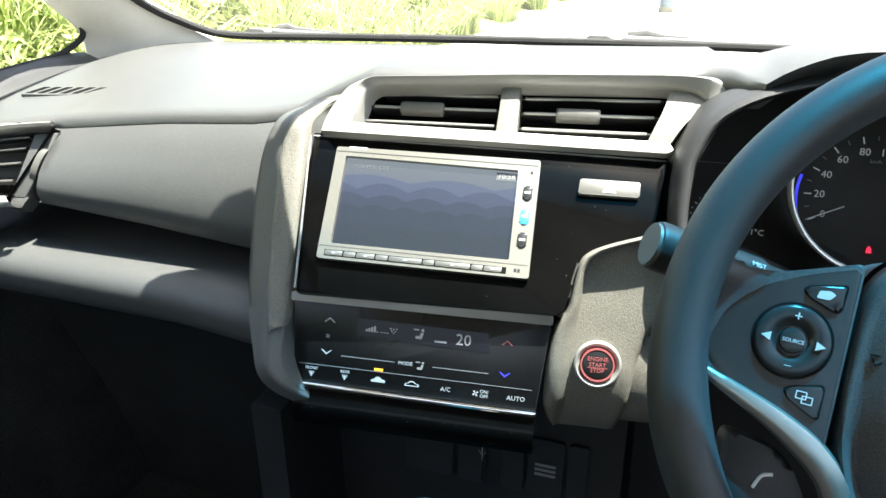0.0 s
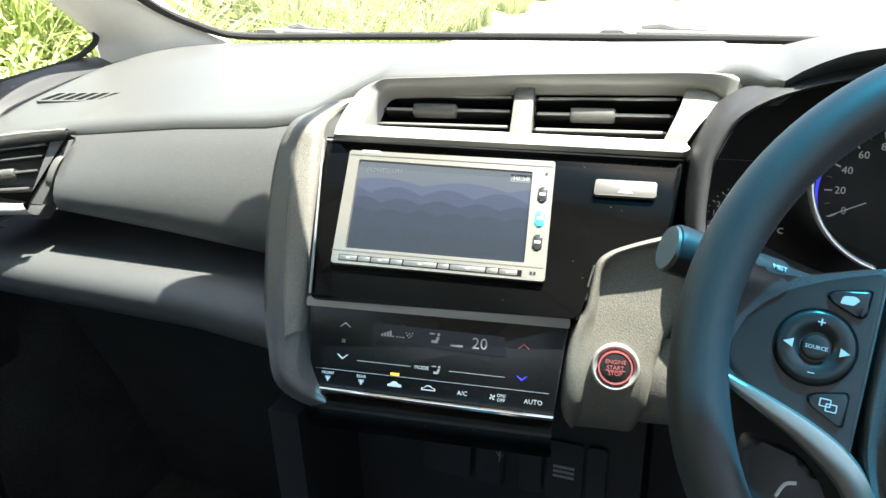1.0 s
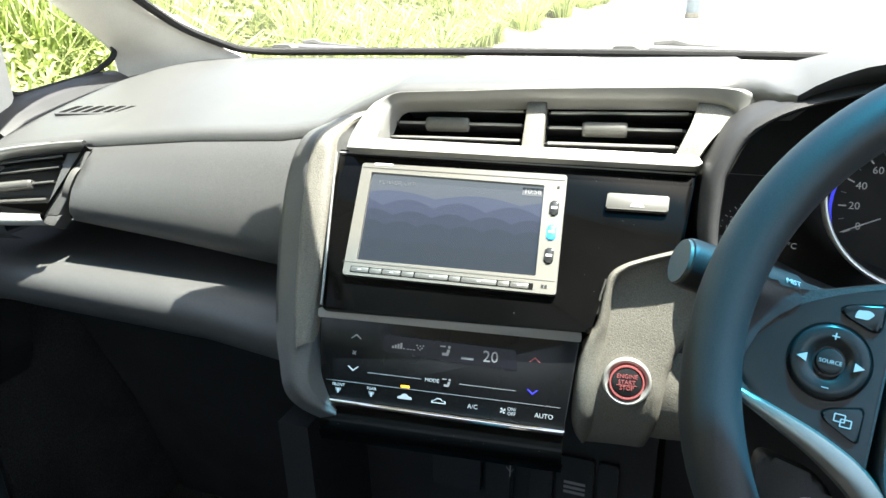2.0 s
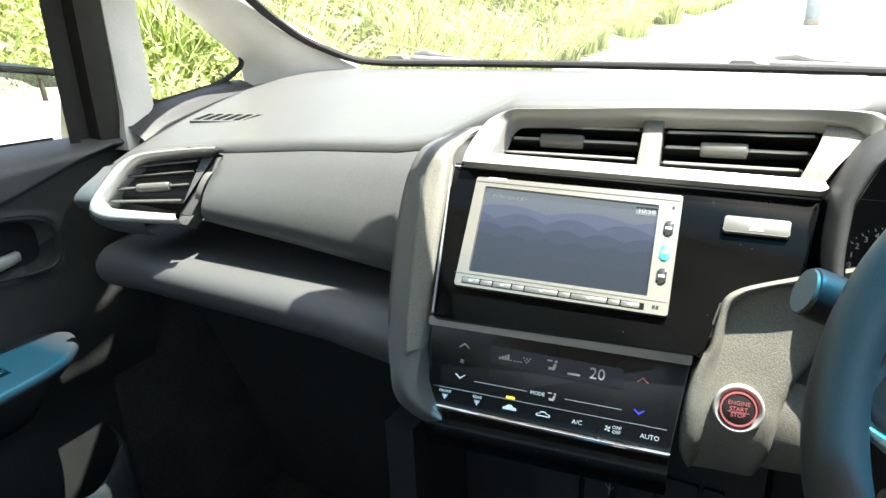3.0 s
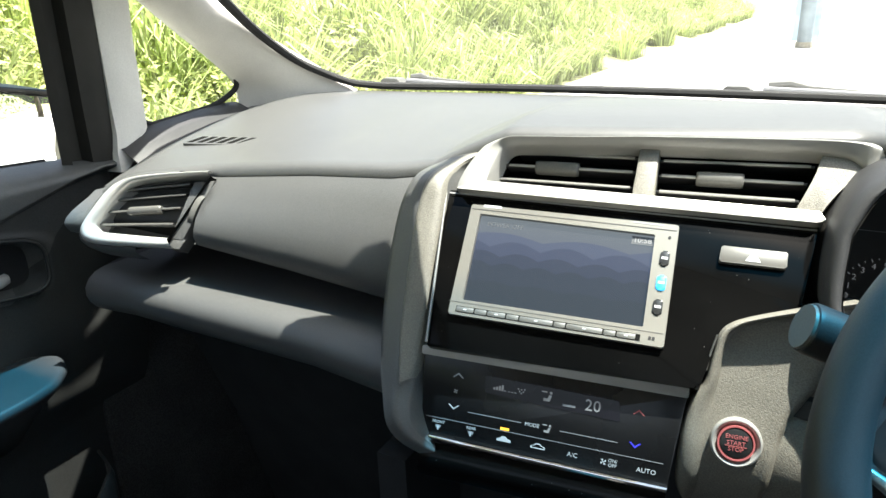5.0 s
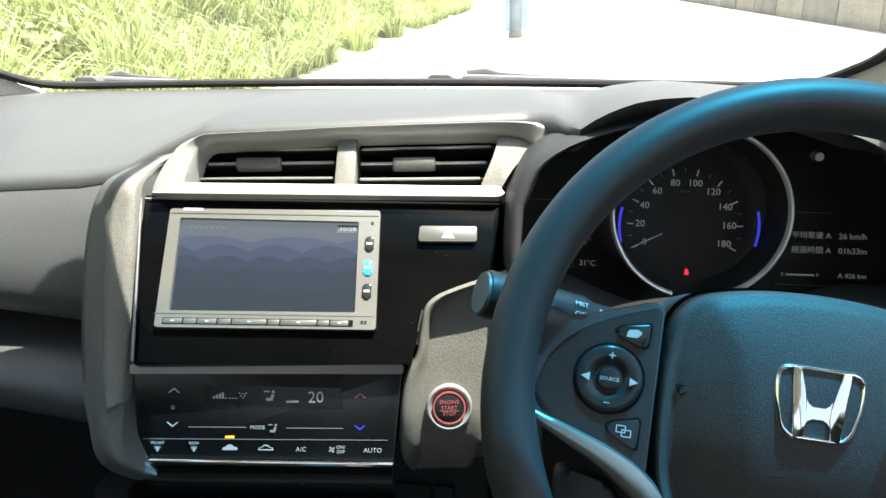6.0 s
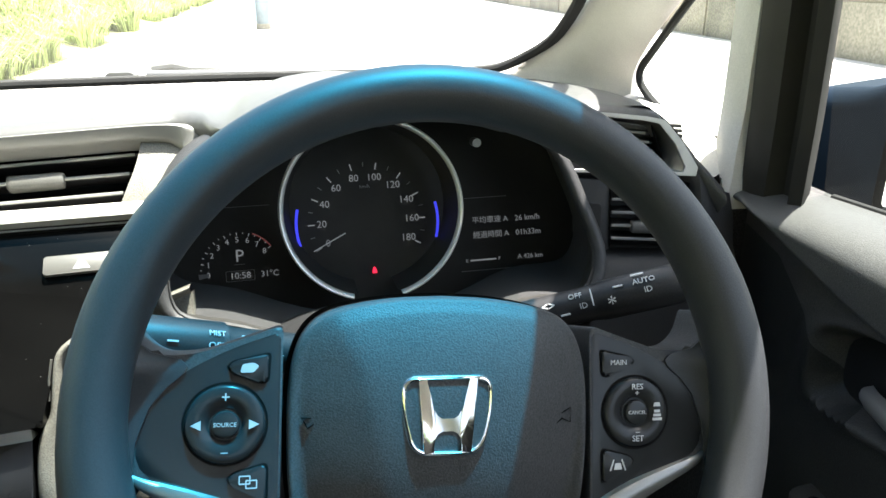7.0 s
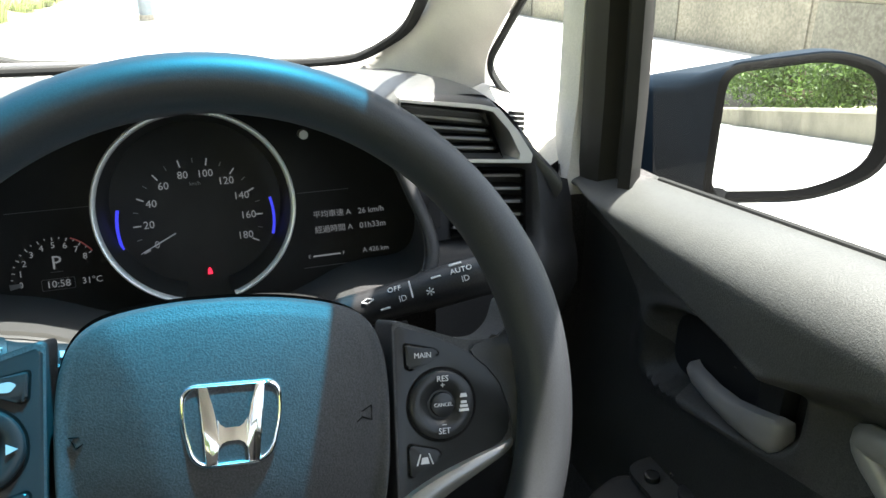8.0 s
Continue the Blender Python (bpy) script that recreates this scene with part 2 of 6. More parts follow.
def tube(path, r, seg=12, closed=False, flat=1.0, up=(0, 0, 1), bm=None):
    """A rod along a path; r: a radius or one per point; flat: squash along up."""
    path = [Vector(p) for p in path]
    n = len(path)
    rows = []
    for i, p in enumerate(path):
        d = (path[(i + 1) % n] - path[i - 1]) if closed else (path[min(i + 1, n - 1)] - path[max(i - 1, 0)])
        d.normalize()
        side = d.cross(Vector(up)).normalized()
        top = side.cross(d)
        rr = r[i] if isinstance(r, (list, tuple)) else r
        rows.append([p + side * rr * math.cos(a) + top * rr * flat * math.sin(a) for a in (2 * math.pi * k / seg for k in range(seg))])
    return loft(rows, True, not closed, bm, closed)


def disc(m, r, z0, z1, seg=32, bevel=0.0, bm=None, squash=1.0):
    return prism([(r * math.cos(2 * math.pi * i / seg), squash * r * math.sin(2 * math.pi * i / seg)) for i in range(seg)], z0, z1, m, bevel, 2, bm)


def ring(m, r0, r1, z0, z1, seg=48, a0=0.0, a1=360.0, bm=None, bulge=0.0):
    """A flat or domed ring, or an arc of one."""
    rows = []
    full = abs(a1 - a0) >= 359.9
    for i in range(seg if full else seg + 1):
        a = radians(a0 + (a1 - a0) * i / seg)
        d = Vector((math.cos(a), math.sin(a), 0))
        prof = [(r0, z0), (r0, z1), ((r0 + r1) / 2, z1 + bulge), (r1, z1), (r1, z0)]
        rows.append([m @ (d * r + Vector((0, 0, z))) for r, z in prof])
    return loft(rows, True, not full, bm, full)


def frame_plate(outer, inner, z0, z1, m, bm=None):
    """A plate with an opening; both outlines have the same number of points."""
    rows = []
    for poly, z in ((outer, z0), (outer, z1), (inner, z1), (inner, z0)):
        rows.append([m @ Vector((x, y, z)) for x, y in poly])
    return loft(rows, True, False, bm, True)


def box(m, x0, x1, y0, y1, z0, z1, bevel=0.0, bm=None):
    return prism([(x0, y0), (x1, y0), (x1, y1), (x0, y1)], z0, z1, m, bevel, 2, bm)


def text(string, m, size, mat, parent, name="marking", thick=0.0002, align="CENTER"):
    """Lettering as a thin raised mesh, centred on its frame."""
    cu = bpy.data.curves.new("lettering", "FONT")
    cu.body, cu.size, cu.extrude, cu.align_x, cu.align_y = string, size * S, thick * S, align, "CENTER"
    cu.resolution_u = 2
    ob = new("lettering", cu)
    me = bpy.data.meshes.new_from_object(ob.evaluated_get(bpy.context.evaluated_depsgraph_get()))
    bpy.data.objects.remove(ob)
    bpy.data.curves.remove(cu)
    mm = m.copy()
    mm.translation = m.translation * S
    me.transform(mm)
    me.materials.clear()
    me.materials.append(mat)
    ob = new(name, me)
    if parent:
        ob.parent = parent
        ob.matrix_parent_inverse = Matrix.Translation(-parent.location)
    return ob


def at(m, x, y, z=0.0, turn=0.0):
    return m @ pose(x, y, z, 0, 0, turn)


def lerp(a, b, s):
    return a + (b - a) * s


def step(a, b, x):
    s = min(1.0, max(0.0, (x - a) / (b - a)))
    return s * s * (3 - 2 * s)


def table(x, knots):
    """Smooth interpolation in a short table of (x, value)."""
    if x <= knots[0][0]:
        return knots[0][1]
    for (x0, v0), (x1, v1) in zip(knots, knots[1:]):
        if x <= x1:
            s = (x - x0) / (x1 - x0)
            return lerp(v0, v1, s)
    return knots[-1][1]


# ---- outside: ground, road, bank, wall, pole ----
def leaf_material(name, color, island=0.4):
    m = material(name, color, 0.55, island=island, stain=0.40, stain_scale=0.9)
    t = m.node_tree
    b, out = t.nodes["Principled BSDF"], t.nodes["Material Output"]
    tr, mix = t.nodes.new("ShaderNodeBsdfTranslucent"), t.nodes.new("ShaderNodeMixShader")
    mix.inputs[0].default_value = 0.35
    src = b.inputs["Base Color"].links[0].from_socket
    t.links.new(src, tr.inputs[0])
    t.links.new(b.outputs[0], mix.inputs[1])
    t.links.new(tr.outputs[0], mix.inputs[2])
    t.links.new(mix.outputs[0], out.inputs[0])
    return m


MAT.update(
    earth=material("verge_earth", (0.26, 0.26, 0.13), 0.95, grain=0.4, grain_scale=6, stain=0.3, stain_scale=0.5, bump=0.5),
    road=material("sunlit_concrete_road", (0.50, 0.49, 0.46), 0.9, grain=0.12, grain_scale=60, bump=0.3, stain=0.08, stain_scale=0.4),
    concrete=material("weathered_concrete", (0.24, 0.22, 0.175), 0.9, grain=0.2, grain_scale=25, bump=0.4, stain=0.2, stain_scale=0.9),
    concrete_dark=material("stained_concrete", (0.17, 0.16, 0.13), 0.9, grain=0.2, grain_scale=25, bump=0.4, stain=0.25, stain_scale=0.9),
    coping=material("pale_concrete", (0.45, 0.42, 0.36), 0.9, grain=0.15, grain_scale=25, bump=0.3, stain=0.15, stain_scale=0.9),
    yellow=material("faded_yellow_sign", (0.55, 0.42, 0.10), 0.6, stain=0.2, stain_scale=4),
    pole=material("painted_steel_pole", (0.20, 0.24, 0.27), 0.6, stain=0.25, stain_scale=3),
    sign=material("faded_blue_sign", (0.32, 0.42, 0.52), 0.6, stain=0.2, stain_scale=4),
    grass=leaf_material("sunlit_grass", (0.37, 0.43, 0.16), 0.6),
    leaf=leaf_material("broad_leaf", (0.41, 0.45, 0.16), 0.55),
    tree_leaf=leaf_material("tree_leaf", (0.070, 0.12, 0.025), 0.5),
    bark=material("bark", (0.10, 0.08, 0.06), 0.95, grain=0.4, grain_scale=30, bump=0.6, stain=0.2, stain_scale=2),
)
EDGE, WALL_X, WALL_H = -3.15, 7.55, 0.90


def bank(x, y):
    """Height of the ground: flat road, a rising bank on the car's left."""
    if x > EDGE:
        return -0.02 if x < WALL_X + 0.4 else -0.6 * step(WALL_X + 0.4, WALL_X + 6, x)
    d = EDGE - x
    return 0.10 * d + 3.2 * step(0.2, 9.0, d) + 9.0 * step(8, 60, d) + 0.12 * math.sin(0.9 * y + x) * step(0, 1, d)


rows = []
for yy in [-400, -150, -60] + [-30 + 1.5 * i for i in range(61)] + [90, 150, 300, 900, 2500]:
    rows.append([(xx, yy, bank(xx, yy)) for xx in [-900, -200, -80] + [-40 + 4 * i for i in range(6)] + [-17 + 0.7 * i for i in range(20)] + [EDGE, WALL_X + 0.3, WALL_X + 4, 20, 60, 200, 900]])
structure("ground", loft(rows), MAT["earth"], "bare earth verge under tall roadside grass", "ground")
structure("road", box(Matrix(), EDGE, WALL_X, -90, 260, -0.2, 0.006), MAT["road"], "pale sunlit concrete road beside the parked car", "road")
wall_ob = box(Matrix(), WALL_X, WALL_X + 0.35, -80, 120, -0.5, WALL_H, 0.03)
rwall = structure("retaining_wall", wall_ob, MAT["concrete"], "long low weathered concrete wall of panels with a pale coping along the road", "wall")
for k in range(16):
    y0 = 2.0 + 2.6 * k
    part("panel", box(Matrix(), WALL_X - 0.025, WALL_X + 0.01, y0 + 0.05, y0 + 2.55, 0.0, WALL_H - 0.16, 0.012), MAT["concrete_dark" if k % 2 else "concrete"], rwall)
part("coping", box(Matrix(), WALL_X - 0.04, WALL_X + 0.39, -60, 90, WALL_H - 0.11, WALL_H + 0.02, 0.015), MAT["coping"], rwall, "pale concrete coping")
# the bank's tall grass
rng = random.Random(4)


def tufts(count, xr, yr, per, seed):
    """Arching tufts of long grass standing on the bank."""
    r = random.Random(seed)
    vs, fs = [], []
    for _ in range(count):
        cx = xr[1] - abs(r.gauss(0, 0.45)) * (xr[1] - xr[0]) * 0.6
        cy = r.uniform(*yr)
        if cx < xr[0] or noise.noise(Vector((cx * 0.8, cy * 0.8, 3))) < -0.12 * r.random():
            continue
        size = r.uniform(0.45, 1.0) * (1.0 + 0.5 * noise.noise(Vector((cx * 0.35, cy * 0.35, 7)))) * lerp(0.75, 1.2, step(0, 2.0, xr[1] - cx))
        lean = Vector((r.gauss(0.1, 0.2), r.gauss(0, 0.2), 0))
        for _ in range(per):
            a = r.uniform(0, 6.283)
            d = Vector((math.cos(a), math.sin(a), 0))
            base = Vector((cx, cy, 0)) + d * r.uniform(0.0, 0.16)
            base.z = bank(base.x, base.y) - 0.03
            h = size * r.uniform(0.55, 1.25)
            out = (d * r.uniform(0.15, 0.75) + lean) * h
            side = Vector((-d.y, d.x, 0)) * r.uniform(0.006, 0.013)
            k = len(vs)
            p1 = base + out * 0.22 + Vector((0, 0, h * 0.50))
            p2 = base + out * 0.60 + Vector((0, 0, h * 0.80))
            p3 = base + out * 1.15 + Vector((0, 0, h * r.uniform(0.55, 0.85)))
            vs += [base - side, base + side, p1 - side, p1 + side, p2 - side * 0.8, p2 + side * 0.8, p3]
            fs += [(k, k + 1, k + 3, k + 2), (k + 2, k + 3, k + 5, k + 4), (k + 4, k + 5, k + 6)]
    return vs, fs


def stuff(name, vs, fs, mat, label, category):
    me = bpy.data.meshes.new(name)
    me.from_pydata([tuple(Vector(v) * S) for v in vs], [], fs)
    me.materials.append(mat)
    return tagged(new(name, me), label, category, "", "stuff")


stuff("grass", *tufts(2300, (-9.5, EDGE - 0.1), (-4, 34), 42, 11), MAT["grass"], "tall sunlit roadside grass in arching tufts on the bank", "grass")


def leaves(count, centre, radius, size, r, vs, fs):
    for _ in range(count):
        d = Vector((r.gauss(0, 1), r.gauss(0, 1), r.gauss(0, 1))).normalized()
        p = Vector(centre) + Vector((d.x * radius[0], d.y * radius[1], d.z * radius[2])) * r.uniform(0.45, 1.05)
        n = (d + Vector((r.gauss(0, 0.5), r.gauss(0, 0.5), r.gauss(0.5, 0.5)))).normalized()
        u = n.orthogonal().normalized()
        v = n.cross(u)
        a = r.uniform(0, 6.283)
        u, v = u * math.cos(a) + v * math.sin(a), v * math.cos(a) - u * math.sin(a)
        s = size * r.uniform(0.6, 1.3)
        k = len(vs)
        vs += [p - u * s, p + v * s * 0.45 + n * s * 0.1, p + u * s, p - v * s * 0.45 + n * s * 0.1]
        fs.append((k, k + 1, k + 2, k + 3))


# broad-leaved scrub among the grass
vs, fs = [], []
for i in range(60):
    cx, cy = rng.uniform(-8.5, -3.6), rng.uniform(-5, 9)
    leaves(110, (cx, cy, bank(cx, cy) + rng.uniform(0.2, 0.7)), (0.6, 0.6, 0.45), 0.06, rng, vs, fs)
for i in range(70):
    cx, cy = rng.uniform(-6.0, -3.3), rng.uniform(-3.0, 4.0)
    leaves(400, (cx, cy, bank(cx, cy) + rng.uniform(0.15, 0.75)), (0.5, 0.5, 0.35), 0.038, rng, vs, fs)
stuff("scrub", vs, fs, MAT["leaf"], "broad-leaved sunlit scrub on the bank", "scrub")


def tree(at_, height, spread, seed):
    r = random.Random(seed)
    x, y = at_
    z0 = bank(x, y)
    t = thing("tree", (x, y, z0), "leafy green roadside tree with an uneven crown", "tree", "trees behind the wall")
    top = Vector((x + r.uniform(-0.5, 0.5), y + r.uniform(-0.5, 0.5), z0 + height * 0.75))
    base = Vector((x, y, z0 - 0.2))
    trunk = tube([base.lerp(top, k / 5) + Vector((r.uniform(-0.1, 0.1), r.uniform(-0.1, 0.1), 0)) for k in range(6)], [0.22 - 0.033 * k for k in range(6)], 8, up=(0, 1, 0.01))
    vs, fs = [], []
    for k in range(13):
        s = r.uniform(0.35, 0.95)
        a = r.uniform(0, 6.283)
        c = base.lerp(top, s) + Vector((math.cos(a), math.sin(a), r.uniform(0.0, 0.5))) * spread * r.uniform(0.35, 0.9)
        tube([base.lerp(top, s * 0.8), base.lerp(top, s * 0.8).lerp(c, 0.6) + Vector((0, 0, 0.1)), c], [0.07, 0.045, 0.02], 6, up=(0.1, 0.2, 1), bm=trunk)
        leaves(520, c, (spread * 0.45, spread * 0.45, spread * 0.36), 0.11, r, vs, fs)
    part("trunk", trunk, MAT["bark"], t)
    me = bpy.data.meshes.new("crown")
    me.from_pydata([tuple(Vector(v) * S) for v in vs], [], fs)
    me.materials.append(MAT["tree_leaf"])
    crown = new("crown", me)
    crown.parent, crown.matrix_parent_inverse = t, Matrix.Translation(-t.location)


for k, (tx, ty, hh, sp) in enumerate(((12.5, -15, 3.6, 2.4), (14.5, -20, 4.4, 2.8), (13, -26, 4.2, 2.8), (11, -27, 4.6, 3.0), (10, -36, 4.6, 3.2), (6.0, -52, 5.5, 4), (-1, -58, 6, 4.5), (-7, -50, 6, 4), (-8.5, -34, 5, 3.4), (-7.5, -22, 4.2, 2.8), (-8, -13, 3.5, 2.4), (14, -48, 5.5, 4), (12, -1, 2.6, 2.0))):
    tree((tx, ty), hh, sp, 30 + k)

# roadside pole with a sign board beside it
pole = thing("utility_pole", (-0.45, 16.9, 0), "weathered grey utility pole with a faded blue board", "pole")
part("post", tube([(-0.47, 16.9, -0.1), (-0.47, 16.9, 3.0), (-0.47, 16.9, 7.0)], [0.15, 0.14, 0.12], 20, up=(0, 1, 0)), MAT["pole"], pole)
part("board", box(pose(-0.27, 16.78, 1.6), -0.06, 0.06, -0.02, 0.02, -1.45, 1.4, 0.005), MAT["sign"], pole, "faded blue vertical board")
part("board", box(pose(-0.66, 16.78, 1.6), -0.05, 0.05, -0.02, 0.02, -1.45, 1.4, 0.005), MAT["sign"], pole, "faded blue vertical board")
part("chevron", box(pose(-0.42, 16.70, 1.55, 0, 35, 0), -0.05, 0.05, -0.012, 0.012, -0.16, 0.16, 0.004), MAT["yellow"], pole, "slanted yellow mark")
part("collar", tube([(-0.47, 16.9, 0), (-0.47, 16.9, 0.12)], 0.17, 16, up=(0, 1, 0)), MAT["concrete"], pole, "concrete foot")
# pole seen behind the car
pole2 = thing("utility_pole", (-3.6, -7.5, 0), "slim brown wooden pole beside the road", "pole")
part("post", tube([(-3.6, -7.5, -0.1), (-3.6, -7.5, 6.5)], [0.09, 0.07], 14, up=(0, 1, 0)), MAT["bark"], pole2)


# ---- the car's shell ----
def screen_edge(y):
    """Half width of the windscreen opening at a depth."""
    return table(y, [(0.40, 0.514), (0.62, 0.520), (0.80, 0.585), (0.93, 0.612), (1.0, 0.604), (1.05, 0.580), (1.075, 0.545)])


def screen_z(y):
    return 1.06 + (1.12 - y) * 0.572


def bow(x):
    return 0.055 * (1 - (x / 0.6) ** 2)


rows = []
for k in range(25):
    y0 = lerp(0.36, 1.075, k / 24)
    w = screen_edge(y0) + 0.022 * step(0.45, 0.60, y0) * step(1.02, 0.94, y0)
    rows.append([(w * c, y0 + bow(w * c), screen_z(y0)) for c in (i / 12 - 1 for i in range(25))])
ws = part("window_1", loft(rows), MAT["shield"])
tagged(ws, "raked windscreen with a blue shade band along its top", "window", "", "structure")
# black border and seal along the windscreen's lower edge and sides
path = [(-screen_edge(y), y + bow(screen_edge(y)), screen_z(y)) for y in (0.38, 0.6, 0.75, 0.88, 0.96, 1.0, 1.03, 1.055, 1.07)]
low = [(x, 1.078 + bow(x), screen_z(1.078)) for x in (-0.5, -0.4, -0.25, -0.1, 0.1, 0.25, 0.4, 0.5)]
path = path + low + [(-x, y, z) for x, y, z in path[::-1]]
structure("windscreen_seal", tube(smooth_path(path, 3), 0.008, 8, flat=0.8), MAT["rubber"], "black rubber windscreen seal", "seal")


def pillar(side):
    """Painted pillar trim between windscreen and quarter window, and on along the roof."""
    # unseen upper part bent outward on the right only, to let the sun in
    ins = 0.044 if side > 0 else 0.0
    st = [((0.545, 1.085, 1.060), (0.640, 1.00, 1.050), (0.690, 0.935, 1.060)),
          ((0.590, 1.050, 1.100), (0.642, 0.965, 1.090), (0.688, 0.925, 1.100)),
          ((0.616, 0.965, 1.152), (0.634, 0.885, 1.150), (0.684, 0.880, 1.140)),
          ((0.616, 0.900, 1.190), (0.622, 0.820, 1.190), (0.682, 0.795, 1.203)),
          ((0.612, 0.800, 1.250), (0.612, 0.715, 1.255), (0.676, 0.700, 1.272)),
          ((0.528 + ins, 0.620, 1.345), (0.525 + ins, 0.545, 1.335), (0.650, 0.550, 1.345)),
          ((0.527, 0.510, 1.410), (0.523, 0.455, 1.397), (0.626, 0.475, 1.394)),
          ((0.519, 0.400, 1.471), (0.515, 0.360, 1.455), (0.600, 0.400, 1.440)),
          ((0.522, 0.200, 1.482), (0.520, 0.200, 1.465), (0.600, 0.200, 1.445)),
          ((0.530, -0.60, 1.470), (0.545, -0.60, 1.455), (0.605, -0.60, 1.440)),
          ((0.500, -1.60, 1.440), (0.520, -1.60, 1.420), (0.600, -1.60, 1.390))]
    rows = []
    for a, b, c in st:
        a, b, c = Vector(a), Vector(b), Vector(c)
        inner = [a.lerp(b, s).lerp(b.lerp(c, s), s) for s in (i / 8 for i in range(9))]
        back = Vector((0.03, 0.02, 0.03))
        ring_ = [a + back * 0.4] + inner + [c + back * 0.4]
        rows.append([Vector((p.x * side, p.y, p.z)) for p in ring_])
    fine = []
    for i in range(len(rows[0])):
        fine.append(smooth_path([r[i] for r in rows], 5))
    rows = [list(r) for r in zip(*fine)]
    return loft(rows)


structure("pillar_left", pillar(-1), MAT["pillar"], "light grey grained windscreen pillar trim", "pillar", 60)
structure("pillar_right", pillar(1), MAT["pillar"], "light grey grained windscreen pillar trim", "pillar", 60)
# roof: headliner and outer skin
def setback(x):
    """How far the roof's front edge stands back from the windscreen's bow, most in the middle."""
    return 0.032 * max(0.0, 1 - (x / 0.5) ** 4)


rows = []
for y0 in (0.395, 0.36, 0.2, -0.2, -0.6, -1.0, -1.6):
    w = 0.53
    rows.append([(w * c, y0 + (bow(w * c) - setback(w * c) if y0 > 0.3 else 0), 1.472 + 0.03 * (1 - c * c) - (0.03 if y0 < -1.5 else 0)) for c in (i / 6 - 1 for i in range(13))])
rows += [[(p[0] * 1.12, p[1], p[2] + 0.03) for p in r] for r in rows[::-1]]
structure("ceiling", loft(rows, False, False, None, True), MAT["head"], "pale grey cloth headliner", "ceiling")


rows = []
for dy, z0 in ((-0.06, 1.500), (-0.06, 1.462), (0.0, 1.462), (0.012, 1.470), (0.012, 1.53), (-0.06, 1.535)):
    rows.append([(0.56 * c, 0.392 + dy + bow(0.56 * c) - setback(0.56 * c), z0) for c in (i / 8 - 1 for i in range(17))])
structure("header_trim", loft(rows), MAT["head"], "pale grey header trim above the windscreen", "trim")


def quarter(side):
    """The small fixed window ahead of the door, with its seal, and the trim strip behind it."""
    def lift(poly):
        return [Vector((side * (0.684 - 0.02 * max(0, z - 1.1)), y, z)) for y, z in poly]
    rear, low = (0.730, 0.0) if side < 0 else (0.708, -0.004)
    outline = round_poly([(0.940 if side < 0 else 0.915, 1.100 + low), (rear, 1.262), (rear, 1.062 + low), (0.880 if side < 0 else 0.858, 1.074 + low)], [0.03, 0.02, 0.03, 0.05], 6)
    bm = bmesh.new()
    bm.faces.new([bm.verts.new(p) for p in lift(outline)])
    n = "window_2" if side < 0 else "window_3"
    w = tagged(part(n, bm, MAT["glass"]), "small fixed quarter window ahead of the door", "window", "", "structure")
    part("window_seal", tube(lift(outline), 0.0045, 8, True, up=(1, 0, 0.01)), MAT["rubber"], w)
    # grey trim between the quarter window and the door frame
    rows = []
    for z, y0, y1, xi in ((1.015, 0.668, 0.686, 0.652), (1.04, 0.672, 0.708, 0.658), (1.065, 0.680, 0.730, 0.664), (1.10, 0.682, 0.734, 0.668), (1.18, 0.682, 0.734, 0.668), (1.285, 0.680, 0.738, 0.664)):
        y0, y1 = (y0, y1) if side < 0 else (y0 - 0.009, y1 - 0.024)
        rows.append([Vector((side * x, y, z)) for x, y in ((xi + 0.03, y0 - 0.004), (xi + 0.004, y0 - 0.002), (xi, y0 + 0.008), (xi, y1 - 0.01), (xi + 0.006, y1), (xi + 0.03, y1 + 0.002))])
    structure("pillar_trim_" + ("left" if side < 0 else "right"), loft(rows), MAT["pillar"], "light grey trim strip beside the quarter window", "trim")
    # trim below the quarter window; sunlit right corner coloured pale, shaded left one dark
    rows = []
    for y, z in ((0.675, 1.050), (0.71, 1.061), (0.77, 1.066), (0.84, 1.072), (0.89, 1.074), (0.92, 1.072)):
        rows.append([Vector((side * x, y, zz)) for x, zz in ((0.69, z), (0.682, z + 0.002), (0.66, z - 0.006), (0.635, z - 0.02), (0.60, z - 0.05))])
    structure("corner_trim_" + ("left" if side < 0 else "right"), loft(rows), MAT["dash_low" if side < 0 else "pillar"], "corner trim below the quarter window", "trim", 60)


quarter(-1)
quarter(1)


# ---- doors ----
def sill(y):
    return 1.040 + (0.60 - y) * 0.065


def door_x(y, z):
    """Distance of the door's inner face from the car's middle."""
    q = sill(y) - z
    soft_q = table(y, [(0.30, 0.040), (0.40, 0.036), (0.49, 0.028), (0.58, 0.020), (0.65, 0.018)])
    d = 0.058 * math.sqrt(max(0.0, 1 - (1 - min(q / soft_q, 1)) ** 2))
    k = table(y, [(-0.7, 0.050), (0.2, 0.048), (0.33, 0.050), (0.40, 0.076), (0.5, 0.052), (0.6, 0.020), (0.65, 0.010)])
    wide = lerp(0.034, 0.016, step(0.33, 0.43, y))
    d -= 0.036 * step(k - 0.004, k + wide, q)
    r = (((y - 0.475) / 0.080) ** 4 + ((z - 0.930 + 0.16 * (y - 0.475)) / 0.036) ** 4) ** 0.25
    d -= 0.026 * step(1.10, 0.84, r) - 0.003 * step(1.35, 1.10, r)
    d += 0.012 * step(0.90, 0.80, z) - 0.03 * step(0.74, 0.66, z) * step(-0.2, 0.1, y)
